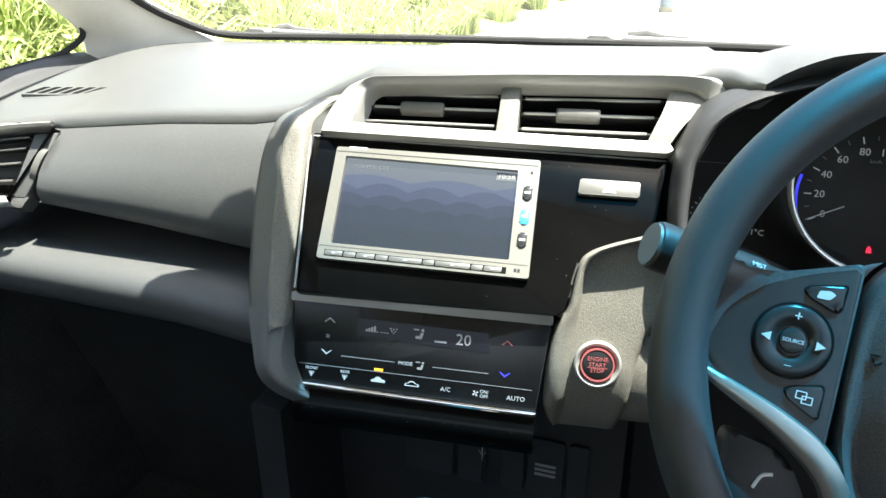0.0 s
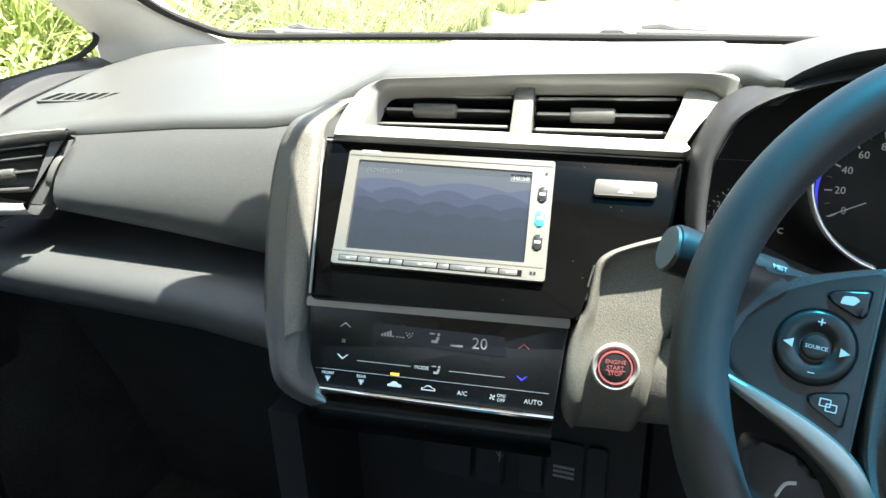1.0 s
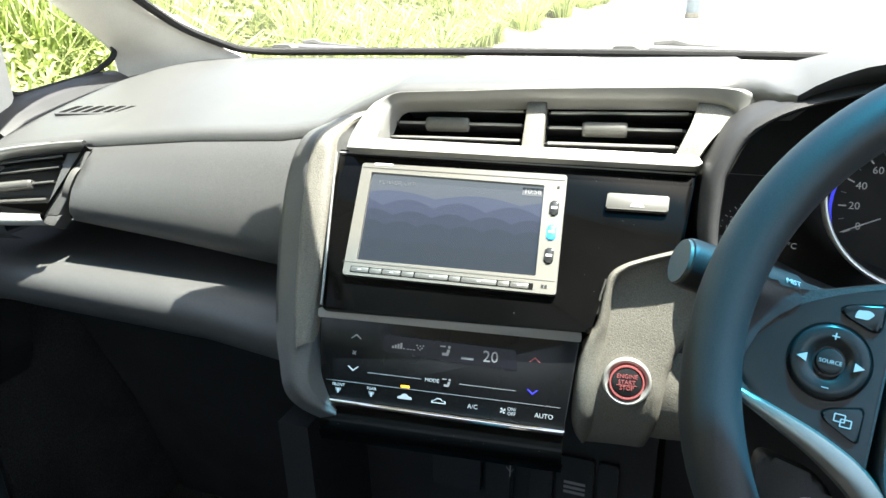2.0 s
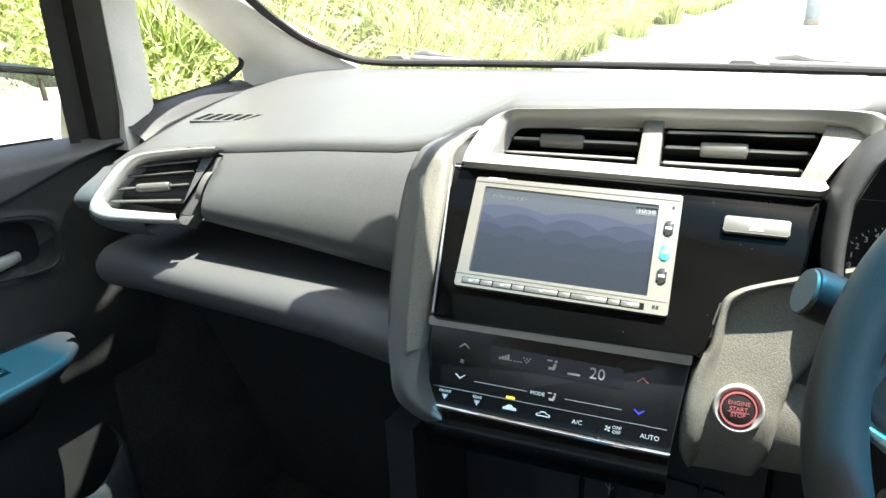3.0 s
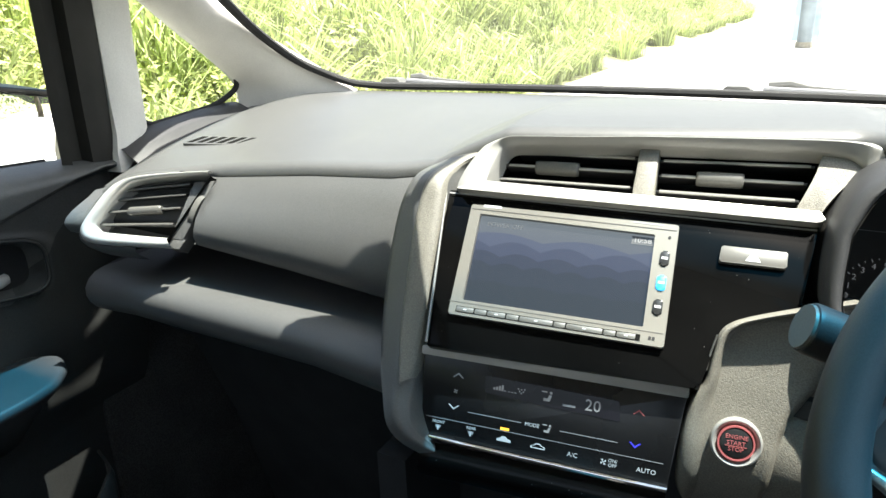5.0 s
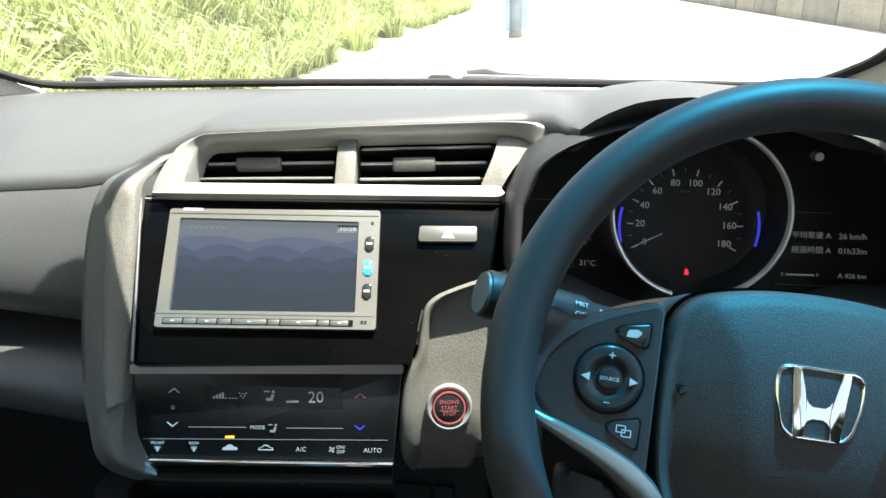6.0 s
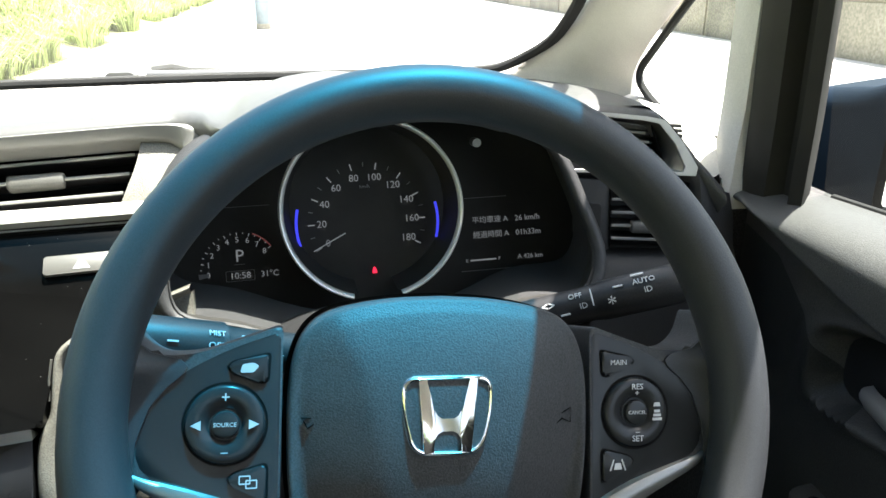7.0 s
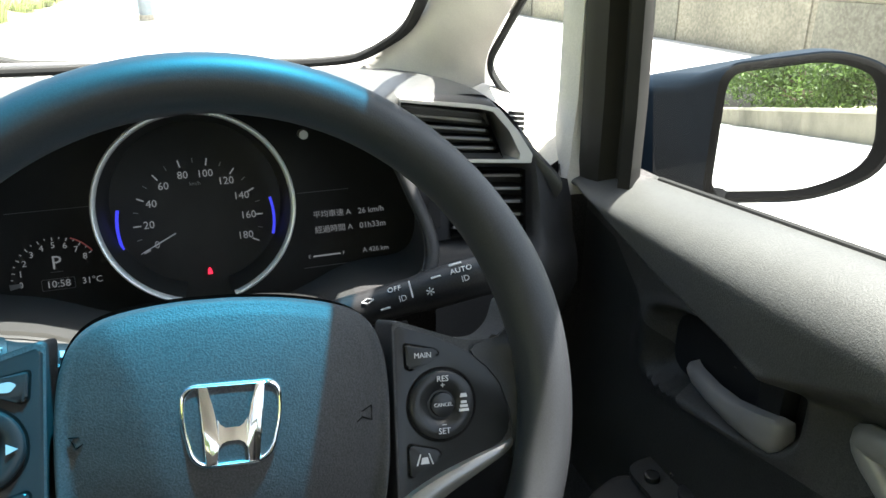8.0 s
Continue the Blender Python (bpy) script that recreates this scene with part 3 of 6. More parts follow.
    d += 0.012 * step(0.34, 0.27, y + 0.55 * (0.955 - z)) * step(0.995, 0.975, z + 0.06 * (y - 0.3)) * step(0.90, 0.92, z)
    return 0.712 - d


def door(side):
    lr = "left" if side < 0 else "right"
    d = thing("door_1" if side < 0 else "door_2", (side * 0.70, -0.1, 0.30), "dark grained plastic front door panel, closed, with silver inner handle", "door", "", "structure")
    rows = []
    for i in range(240):
        y = lerp(-0.72, 0.25, i / 40) if i < 40 else lerp(0.25, 0.672, (i - 40) / 199)
        zt = sill(y)
        zm = zt - table(y, [(-0.7, 0.066), (0.2, 0.062), (0.31, 0.080), (0.335, 0.125), (0.36, 0.150), (0.5, 0.165), (0.54, 0.140), (0.58, 0.090), (0.62, 0.055), (0.672, 0.040)])
        zs = [lerp(zt, zm, (j / 89) ** 1.15) for j in range(90)] + [lerp(zm, 0.30, (j / 60) ** 1.25) for j in range(1, 61)]
        rows.append([Vector((side * (0.728), y, zt - 0.012))] + [Vector((side * door_x(y, z), y, z)) for z in zs])
    rows.append([Vector((side * 0.73, 0.676, p.z)) for p in rows[-1]])
    part("upper_pad", loft([r[:91] for r in rows]), MAT["door"], d, "soft grey grained upper pad", 60)
    part("panel", loft([r[90:] for r in rows]), MAT["door_low"], d, "", 60)
    # weather strip along the window
    part("window_strip", tube([(side * 0.716, y, sill(y) - 0.001) for y in (-0.72, -0.4, 0, 0.3, 0.5, 0.60)], 0.0035, 8), MAT["rubber"], d)
    # black window frame at the front of the door
    fr = []
    for z, y0, y1, x in ((1.02, 0.600, 0.680, 0.672), (1.10, 0.600, 0.682, 0.672), (1.25, 0.598, 0.682, 0.666), (1.30, 0.560, 0.67, 0.660), (1.335, 0.51, 0.61, 0.650)):
        y0, y1 = (y0, y1) if side < 0 else (y0 - 0.009, y1 - 0.009)
        fr.append([Vector((side * xx, yy, z)) for xx, yy in ((x + 0.035, y0 + 0.026), (x + 0.0125, y0 + 0.003), (x + 0.008, y0), (x + 0.004, y0 + 0.012), (x + 0.016, y0 + 0.016), (x + 0.016, y0 + 0.034), (x + 0.002, y0 + 0.040), (x, y0 + 0.055), (x, y1 - 0.01), (x + 0.006, y1), (x + 0.035, y1))])
    part("window_frame", loft(fr), MAT["frame"], d)
    bm = bmesh.new()
    bm.faces.new([bm.verts.new((side * x, y, z)) for x, y, z in ((0.716, 0.61, 1.03), (0.680, 0.60, 1.27), (0.645, 0.42, 1.40), (0.622, 0.1, 1.440), (0.622, -0.72, 1.440), (0.716, -0.72, 1.10))])
    part("pane", bm, MAT["glass"], d)
    # handle in its cup
    rows = []
    for s in (0.02, 0.3, 0.55, 0.75, 0.86):
        ring_ = []
        for k in range(40):
            a = 2 * math.pi * k / 40
            f = s / (abs(math.cos(a)) ** 4 + abs(math.sin(a)) ** 4) ** 0.25
            cy_ = 0.475 + 0.080 * f * math.cos(a)
            cz_ = 0.930 - 0.16 * (cy_ - 0.475) + 0.036 * f * math.sin(a)
            ring_.append(Vector((side * (door_x(cy_, cz_) - 0.0035), cy_, cz_)))
        rows.append(ring_)
    lip_ = []
    for k in range(56):
        a = 2 * math.pi * k / 56
        f = 1.02 / (abs(math.cos(a)) ** 4 + abs(math.sin(a)) ** 4) ** 0.25
        cy_ = 0.475 + 0.080 * f * math.cos(a)
        cz_ = 0.930 - 0.16 * (cy_ - 0.475) + 0.036 * f * math.sin(a)
        lip_.append(Vector((side * (door_x(cy_ + 0.012 * math.cos(a), cz_ + 0.006 * math.sin(a)) - 0.0002), cy_, cz_)))
    if side < 0:
        part("handle_rim", tube(lip_, 0.0028, 8, True, up=(1, 0, 0.01)), MAT["door_low"], d, "dark rim of the handle recess", 60)
    # dark plate deepens the shade inside the cup
    part("handle_cup", loft(rows, True), MAT["black"], d, "dark plate for the shade in the handle recess", 60)
    rows = []
    for y, x, z0, z1 in ((0.516, 0.706, 0.908, 0.917), (0.512, 0.698, 0.904, 0.920), (0.500, 0.693, 0.903, 0.921), (0.475, 0.688, 0.902, 0.922), (0.450, 0.685, 0.902, 0.925), (0.425, 0.684, 0.903, 0.930), (0.410, 0.685, 0.905, 0.933), (0.405, 0.690, 0.908, 0.930)):
        z1 -= 0.004 * step(0.400, 0.450, y)
        rows.append([Vector((side * (x + dx), y, lerp(z0, z1, s))) for dx, s in ((0.010, 0.0), (0.002, 0.02), (0.0, 0.15), (-0.0012, 0.5), (0.0, 0.85), (0.002, 0.98), (0.010, 1.0), (0.012, 0.5))])
    # each door's light is put into the silver: paler left, darker right
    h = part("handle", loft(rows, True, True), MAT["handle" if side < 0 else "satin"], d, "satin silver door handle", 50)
    part("handle_pivot", box(pose(side * 0.704, 0.424, 0.946), -0.010, 0.010, -0.010, 0.010, -0.022, 0.016, 0.004), MAT["button"], d)
    # silver accent strip round the padded insert
    path = [(side * (door_x(y, z) - 0.004), y, z) for y, z in ((-0.5, 1.036), (-0.2, 1.022), (0.05, 1.004), (0.20, 0.988), (0.330, 0.968), (0.345, 0.960), (0.332, 0.946), (0.294, 0.912))]
    # the strip too gets a darker silver on the dimmer right door
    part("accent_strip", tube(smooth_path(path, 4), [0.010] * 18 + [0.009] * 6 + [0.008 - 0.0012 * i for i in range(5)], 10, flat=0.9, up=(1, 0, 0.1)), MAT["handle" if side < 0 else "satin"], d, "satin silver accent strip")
    # armrest with its switch panel
    rows = []
    for y, xi, xo, zt, zb in ((-0.70, 0.612, 0.70, 0.790, 0.70), (-0.2, 0.610, 0.70, 0.785, 0.69), (0.10, 0.600, 0.70, 0.792, 0.69), (0.252, 0.584, 0.70, 0.800, 0.70), (0.258, 0.590, 0.70, 0.796, 0.70), (0.300, 0.625, 0.70, 0.790, 0.70)):
        rows.append([Vector((side * x, y, z)) for x, z in ((xo, zt + 0.012), (lerp(xi, xo, 0.90), zt + 0.006), (lerp(xi, xo, 0.80), zt + 0.001), (lerp(xi, xo, 0.25), zt - 0.001), (xi + 0.008, zt - 0.003), (xi, zt - 0.012), (xi + 0.004, zt - 0.03), (lerp(xi, xo, 0.5), lerp(zt, zb, 0.7)), (xo, zb))])
    arm = part("armrest", loft(rows, False), MAT["dash_low"], d, "", 50)
    pod = [(0.689, 0.314), (0.729, 0.345), (0.739, 0.376), (0.723, 0.422), (0.698, 0.476), (0.676, 0.508), (0.65, 0.525), (0.614, 0.509), (0.588, 0.478), (0.579, 0.443), (0.574, 0.35), (0.575, 0.295), (0.579, 0.256)]
    pod = [(side * x, y) for x, y in pod]
    if side > 0:
        pod = pod[::-1]
    centre = Vector((side * 0.64, 0.40))
    area = sum(a[0] * b[1] - b[0] * a[1] for a, b in zip(pod, pod[1:] + pod[:1]))
    pod = pod if area > 0 else pod[::-1]
    pod = round_poly(pod, 0.012, 4)
    rows = []
    for z, sc in ((0.700, 0.30), (0.750, 0.62), (0.785, 0.88), (0.797, 0.97), (0.802, 1.0), (0.8065, 0.997), (0.8100, 0.975), (0.8115, 0.945), (0.8118, 0.90), (0.8118, 0.4)):
        cx_ = centre.x if z > 0.8 else side * 0.72
        rows.append([Vector((cx_ + (x - cx_) * sc, centre.y + (y - centre.y) * (sc if z > 0.8 else 0.5 + 0.5 * sc), z)) for x, y in pod])
    part("switch_pod", loft(rows, True, True), MAT["dash_low"], d, "dark raised switch pod on the armrest", 50)
    if side < 0:
        mw = basis((-0.634, 0.430, 0.8118), (0, 1, 0.005), (0.02, 0, 1))
        part("switch_well", box(mw, -0.054, -0.008, -0.0195, 0.0145, 0.0004, 0.0013), MAT["matte"], arm)
        part("window_switch", prism([(-0.016, -0.012), (0.014, -0.012), (0.014, 0.012), (-0.016, 0.012)], 0.0008, 0.0032, at(mw, -0.035, -0.002), 0.0012), MAT["button"], arm)
        part("switch_ridge", prism([(-0.004, -0.011), (0.004, -0.011), (0.004, 0.011), (-0.004, 0.011)], 0.0008, 0.0020, at(mw, -0.014, -0.002), 0.0006), MAT["button"], arm)
    else:
        mw = basis((0.682, 0.445, 0.820), (0, 1, 0.01), (-0.10, 0, 1))
        part("switch_plate", prism(rounded(0.150, 0.056, 0.012), -0.003, 0.002, mw, 0.001), MAT["door_low"], arm)
        for dx, dy, rr in ((0.052, 0.016, 0.0065), (0.046, -0.004, 0.0065), (0.022, -0.002, 0.0125)):
            part("switch_knob", disc(at(mw, dx, dy), rr, 0.001, 0.007, 24, 0.002), MAT["button"], arm)
        for dx in (-0.012, -0.045):
            for dy in (-0.014, 0.014):
                part("window_switch", prism(rounded(0.024, 0.02, 0.003), 0.001, 0.006, at(mw, dx, dy), 0.002), MAT["button"], arm)
    # pocket lip
    path = smooth_path([(side * 0.655, 0.25, 0.672), (side * 0.630, 0.33, 0.640), (side * 0.615, 0.39, 0.620), (side * 0.610, 0.45, 0.606), (side * 0.608, 0.480, 0.602), (side * 0.610, 0.505, 0.614), (side * 0.612, 0.522, 0.630), (side * 0.62, 0.536, 0.640), (side * 0.66, 0.55, 0.645)], 5)
    rows = [[p + Vector((side * 0.004, 0, -0.002)), p + Vector((-side * 0.004, 0, 0.003)), p + Vector((-side * 0.010, 0, -0.006)), p + Vector((-side * 0.008, 0, -0.12)), p + Vector((side * 0.01, 0, -0.32))] for p in path]
    part("map_pocket", loft(rows), MAT["door_low"], d, "", 60)
    return d


door(-1)
door(1)


def side_mirror(side):
    c = Vector((-0.90, 0.655, 1.052) if side < 0 else (0.911, 0.655, 1.058))
    if side < 0:
        eye_, away = Vector((0.11, -0.03, 1.227)), Vector((0.035, -1, -0.035))
    else:
        eye_, away = Vector((0.355, 0.114, 1.214)), Vector((0.24, -0.97, -0.030))
    n = ((eye_ - c).normalized() + away.normalized()).normalized()
    m = basis(c, (1, 0, 0), n)
    t = thing("side_mirror", c - Vector((0, 0, 0.09)), "dark navy door mirror on its stalk outside the window", "mirror", "door mirrors")
    o = -side * (1.22 if side < 0 else 1.0)  # towards the car
    out = round_poly([(o * 0.092, -0.066), (o * 0.082, 0.060), (o * -0.03, 0.070), (-o * 0.086, 0.050), (-o * 0.094, -0.042), (-o * 0.02, -0.070)], [0.02, 0.022, 0.05, 0.04, 0.035, 0.05], 6)
    glass_poly = [(x * 0.93, y * 0.91) for x, y in out]
    part("glass", prism(glass_poly, -0.004, -0.001, m), MAT["mirror"], t, "mirror glass")
    shell = []
    for sc, z in ((0.94, 0.0), (1.0, 0.008), (1.07, 0.006), (1.10, -0.015), (1.06, -0.05), (0.88, -0.085), (0.5, -0.105), (0.05, -0.11)):
        reach = 0.0 if z > -0.01 else (0.085 if side > 0 else 0.03) * step(0.0, 0.04, -z)
        shell.append([m @ Vector((x * sc + (o * reach * (1 - 0.35 * (y / 0.07) ** 2) if x * o > 0 else 0), y * sc * (1 - (0.16 if reach and x * o > 0 else 0)), z)) for x, y in out])
    part("housing", loft(shell, True), MAT["paint"], t, "dark navy painted housing", 60)
    part("rim", loft([[m @ Vector((x * sc, y * sc, z)) for x, y in out] for sc, z in ((0.93, -0.006), (0.93, 0.002), (0.97, 0.011), (1.03, 0.010), (1.06, 0.004))], True), MAT["matte"], t, "", 60)
    part("stalk", tube([m @ Vector((o * 0.06, -0.055, -0.05)), Vector((side * 0.80, 0.64, 0.975)), Vector((side * 0.73, 0.62, 0.970))], [0.022, 0.020, 0.030], 14, flat=0.7), MAT["frame"], t, "black mirror foot")


side_mirror(-1)
side_mirror(1)
# outer body skin of the two sides, floor, bulkhead and closing walls
for side, nm in ((-1, "left"), (1, "right")):
    rows = []
    for y in (0.66, 0.4, 0.0, -0.5, -1.0, -1.6, -2.2):
        rows.append([Vector((side * x, y, z)) for x, z in ((0.735, 1.03 + (0.6 - y) * 0.05), (0.765, 1.02 + (0.6 - y) * 0.05), (0.80, 0.93), (0.812, 0.85), (0.80, 0.70), (0.80, 0.45), (0.74, 0.25))])
    structure("body_side_" + nm, loft(rows), MAT["paint"], "navy painted body side of the car", "body", 60)
    rows = [[Vector((side * x, y, z)) for x, z in ((0.74, 1.05 + (0.6 - y) * 0.05), (0.70, 1.20), (0.66, 1.40), (0.62, 1.46))] for y in (-0.72, -0.80, -0.86)]
    structure("pillar_rear_" + nm, loft(rows), MAT["pillar"], "door pillar behind the front seat", "pillar")
    rows = [[Vector((side * x, y, z)) for x, z in ((0.73, 0.3), (0.725, 1.10), (0.72, 1.12))] for y in (-0.72, -1.7)]
    structure("wall_" + nm, loft(rows), MAT["door"], "plain dark rear side panel", "wall")
structure("floor", box(Matrix(), -0.74, 0.74, -1.75, 1.0, 0.26, 0.30), MAT["carpet"], "black carpeted car floor", "floor")
structure("bulkhead", box(Matrix(), -0.70, 0.70, 0.92, 0.96, 0.28, 1.03), MAT["carpet"], "black carpeted bulkhead under the dashboard", "wall")
for side, nm in ((-1, "left"), (1, "right")):
    structure("kick_panel_" + nm, box(Matrix(), *sorted((side * 0.70, side * 0.73)), 0.60, 1.30, 0.26, 1.035), MAT["carpet"], "black carpeted footwell side", "wall")
structure("wall_rear", box(Matrix(), -0.74, 0.74, -1.74, -1.70, 0.28, 1.10), MAT["door"], "plain dark rear panel", "wall")
# cowl below the windscreen, bonnet out of sight
rows = [[(x, 1.13 + bow(x) * 1.0 + dy, z) for x in (-0.68 + 0.085 * i for i in range(17))] for dy, z in ((-0.015, 1.055), (0.02, 1.058), (0.10, 1.045), (0.18, 1.04))]
structure("cowl", loft(rows), MAT["dimmark"], "grey plastic cowl below the windscreen", "cowl")
rows = [[(0.80 * c, y + bow(0.6 * c) * 2 * (1 if y > 1.4 else 0.5), z - 0.05 * c * c) for c in (i / 6 - 1 for i in range(13))] for y, z in ((1.33, 1.03), (1.6, 0.985), (1.9, 0.90), (2.1, 0.78), (2.15, 0.5))]
structure("bonnet", loft(rows), MAT["paint"], "navy painted bonnet", "bonnet", 60)


def wiper(points, label):
    w = thing("wiper", points[0], label, "wiper", "windscreen wipers")
    part("blade", tube([(x, y, z - 0.002) for x, y, z in points], 0.004, 8, flat=1.1), MAT["dimmark"], w)
    a, b = Vector(points[0]), Vector(points[-1])
    px, py, pz = points[0]
    part("pivot", prism(round_poly([(-0.026, -0.010), (0.024, -0.010), (0.014, 0.0035), (-0.018, 0.0035)], 0.003), -0.012, 0.012, basis((px - 0.034, py + 0.012, pz - 0.003), (1, 0, 0), (0, -1, 0)), 0.002), MAT["knob"], w, "grey pivot cap")
    part("arm", tube([a.lerp(b, 0.02) + Vector((0, 0.012, 0.002)), a.lerp(b, 0.12) + Vector((0, 0.012, 0.006)), a.lerp(b, 0.2) + Vector((0, 0.008, 0.003)), a.lerp(b, 0.6) + Vector((0, 0.006, 0.001))], [0.006, 0.006, 0.004, 0.003], 8), MAT["bezel_dark"], w)


wiper([(0.085, 1.176, 1.0885), (0.24, 1.172, 1.0845), (0.375, 1.160, 1.0785)], "grey wiper lying along the windscreen base")
wiper([(-0.50, 1.158, 1.0880), (-0.41, 1.164, 1.0835), (-0.30, 1.172, 1.0775)], "grey wiper lying along the windscreen base")
# rear-view mirror under the roof, whose shade falls on the glove box lid
rv = thing("rear_view_mirror", (0.0, 0.60, 1.32), "black rear-view mirror hung from the windscreen", "mirror")
plan = [(-0.160, 0.505), (-0.165, 0.575), (-0.159, 0.594), (-0.150, 0.603), (-0.138, 0.611), (-0.122, 0.621), (-0.100, 0.627), (-0.084, 0.622), (-0.066, 0.604), (-0.042, 0.588), (-0.014, 0.573), (0.012, 0.562), (0.030, 0.545), (0.045, 0.505)]
rows = []
for z, sc in ((1.309, 0.90), (1.313, 0.97), (1.322, 1.0), (1.365, 1.0), (1.374, 0.97), (1.378, 0.90)):
    rows.append([(-0.07 + (x + 0.07) * sc, 0.58 + (y - 0.58) * sc, z) for x, y in plan])
part("housing", loft(rows, True, True), MAT["black"], rv, "", 50)
mm = basis((-0.06, 0.504, 1.344), (1, 0, 0), (0, -1, 0))
part("glass", prism(rounded(0.165, 0.050, 0.022, 6), 0.0, 0.002, mm), MAT["mirror"], rv)
part("stem", tube([(-0.07, 0.620, 1.345), (-0.065, 0.650, 1.352), (-0.06, 0.672, 1.350)], 0.008, 10), MAT["black"], rv)


# ---- dashboard ----
dash = thing("dashboard", (0, 0.8, 0.6), "dark charcoal soft-grained dashboard of a right-hand-drive car", "dashboard")
EDGE_Y = [(-0.64, 0.555), (-0.56, 0.575), (-0.44, 0.621), (-0.30, 0.622), (-0.20, 0.626), (-0.13, 0.640), (-0.09, 0.652), (0.05, 0.672), (0.20, 0.690), (0.219, 0.672), (0.231, 0.630), (0.243, 0.612), (0.30, 0.612), (0.34, 0.612), (0.40, 0.616), (0.45, 0.622), (0.49, 0.640), (0.51, 0.682), (0.59, 0.665), (0.64, 0.630)]
EDGE_Z = [(-0.64, 1.028), (-0.56, 1.040), (-0.44, 1.049), (-0.30, 1.063), (-0.20, 1.068), (-0.16, 1.073), (-0.13, 1.088), (-0.09, 1.106), (0.05, 1.109), (0.20, 1.113), (0.219, 1.1135), (0.240, 1.114), (0.250, 1.122), (0.263, 1.129), (0.279, 1.135), (0.296, 1.1385), (0.320, 1.1400), (0.345, 1.138), (0.40, 1.133), (0.45, 1.116), (0.49, 1.108), (0.51, 1.110), (0.59, 1.100), (0.615, 1.070), (0.64, 1.040)]


def dash_row(x):
    ye, ze = table(x, EDGE_Y), table(x, EDGE_Z)
    yb = 1.072 + bow(x)
    zb = 1.076
    vis = step(0.226, 0.248, x) * step(0.500, 0.470, x)  # the cluster hood's lip is undercut
    row = [(x, ye + 0.012 + 0.030 * vis, ze - 0.022), (x, ye + 0.001 + 0.022 * vis, ze - 0.010), (x, ye + 0.002 + 0.009 * vis, ze - 0.004 + 0.001 * vis), (x, ye + 0.008 - 0.001 * vis, ze + 0.001), (x, ye + 0.020, ze + 0.003)]
    for s in (0.12, 0.2, 0.3, 0.4, 0.5, 0.62, 0.75, 0.88, 1.0):
        z = lerp(ze + 0.004, zb, step(0.0, 1.05, s)) + 0.010 * math.sin(math.pi * s) * (1.0 if x < 0.2 else 0.5)
        row.append((x, lerp(ye, yb, s), z))
    row.append((x, yb + 0.03, zb - 0.03))
    if x < -0.45:
        # the passenger end follows the door
        f = [(table(y, [(0.52, 0.572), (0.56, 0.578), (0.63, 0.606), (0.72, 0.640), (0.90, 0.675), (1.1, 0.68)]) - 0.45) / 0.19 for _, y, _ in row]
        end = step(-0.58, -0.64, x)
        row = [(-0.45 + (px + 0.45) * k, py, pz - 0.012 * end) for (px, py, pz), k in zip(row, f)]
    return row


part("top", loft([dash_row(-0.64 + 1.28 * i / 128) for i in range(129)]), MAT["dash"], dash, "", 50)


def fascia_row(x):
    ye, ze = table(x, EDGE_Y), table(x, EDGE_Z)
    ly = table(x, [(-0.63, 0.512), (-0.58, 0.527), (-0.452, 0.563), (-0.1, 0.563)])
    up = ly - 0.563
    rl = table(x, [(-0.64, -0.004), (-0.56, 0.001), (-0.50, -0.001), (-0.40, -0.003), (-0.255, -0.007), (-0.156, -0.022), (-0.10, -0.035)])
    lip = table(x, [(-0.64, 0.985), (-0.56, 0.981), (-0.45, 0.973), (-0.3, 0.962), (-0.15, 0.948)])
    pts = [(ye + 0.010, ze - 0.006), (ye - 0.001, ze - 0.012)]
    for s in (0.2, 0.4, 0.6, 0.8, 0.93):
        pts.append((lerp(ye - 0.001, 0.563 + up, s) - 0.007 * math.sin(math.pi * s) + 0.010 * s ** 4, lerp(ze - 0.012, lip + 0.006, s)))
    pts += [(0.577 + up, lip), (0.588 + up, lip - 0.006), (0.620 + up * 0.5, lip - 0.010), (0.690, lip - 0.014), (0.692, 0.926), (0.590 + rl, 0.9255), (0.570 + rl, 0.9265), (0.556 + rl, 0.924), (0.546 + rl, 0.918), (0.5395 + rl, 0.909), (0.5385 + rl, 0.899), (0.542 + rl, 0.889), (0.549 + rl, 0.880), (0.558 + rl, 0.873), (0.569 + rl, 0.867), (0.60, 0.846), (0.68, 0.78), (0.74, 0.62), (0.80, 0.40), (0.90, 0.30)]
    dent = 0.028 * step(-0.605, -0.590, x) * step(-0.430, -0.445, x)
    pts = [(y + (dent if 2 <= k <= 7 else 0), z) for k, (y, z) in enumerate(pts)]
    xs = x if x > -0.45 else -0.45 - (-0.45 - x) * 0.70
    return [(xs if k < 9 else lerp(xs, x, 0.2), y, z) for k, (y, z) in enumerate(pts)]


part("glove_box_fascia", loft([fascia_row(-0.63 + 0.53 * i / 40)[:-5] for i in range(41)]), MAT["dash"], dash, "", 50)
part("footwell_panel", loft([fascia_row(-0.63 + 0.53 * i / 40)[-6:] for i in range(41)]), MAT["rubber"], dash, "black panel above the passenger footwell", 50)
# end caps of the dashboard towards the doors
for sd, x0 in ((-1, -0.64),):
    rows = [[Vector(p) + Vector((-k * 0.012, 0.05 * k, 0)) for p in fascia_row(-0.63)] for k in (0, 1)]
    part("end_cap", loft(rows), MAT["dash_low"], dash)


# sun sensor and small moulded marking on the dashboard top
sen = thing("sun_sensor", (0.039, 1.100, 1.07), "tiny black sun sensor dome on the dashboard top", "sensor")
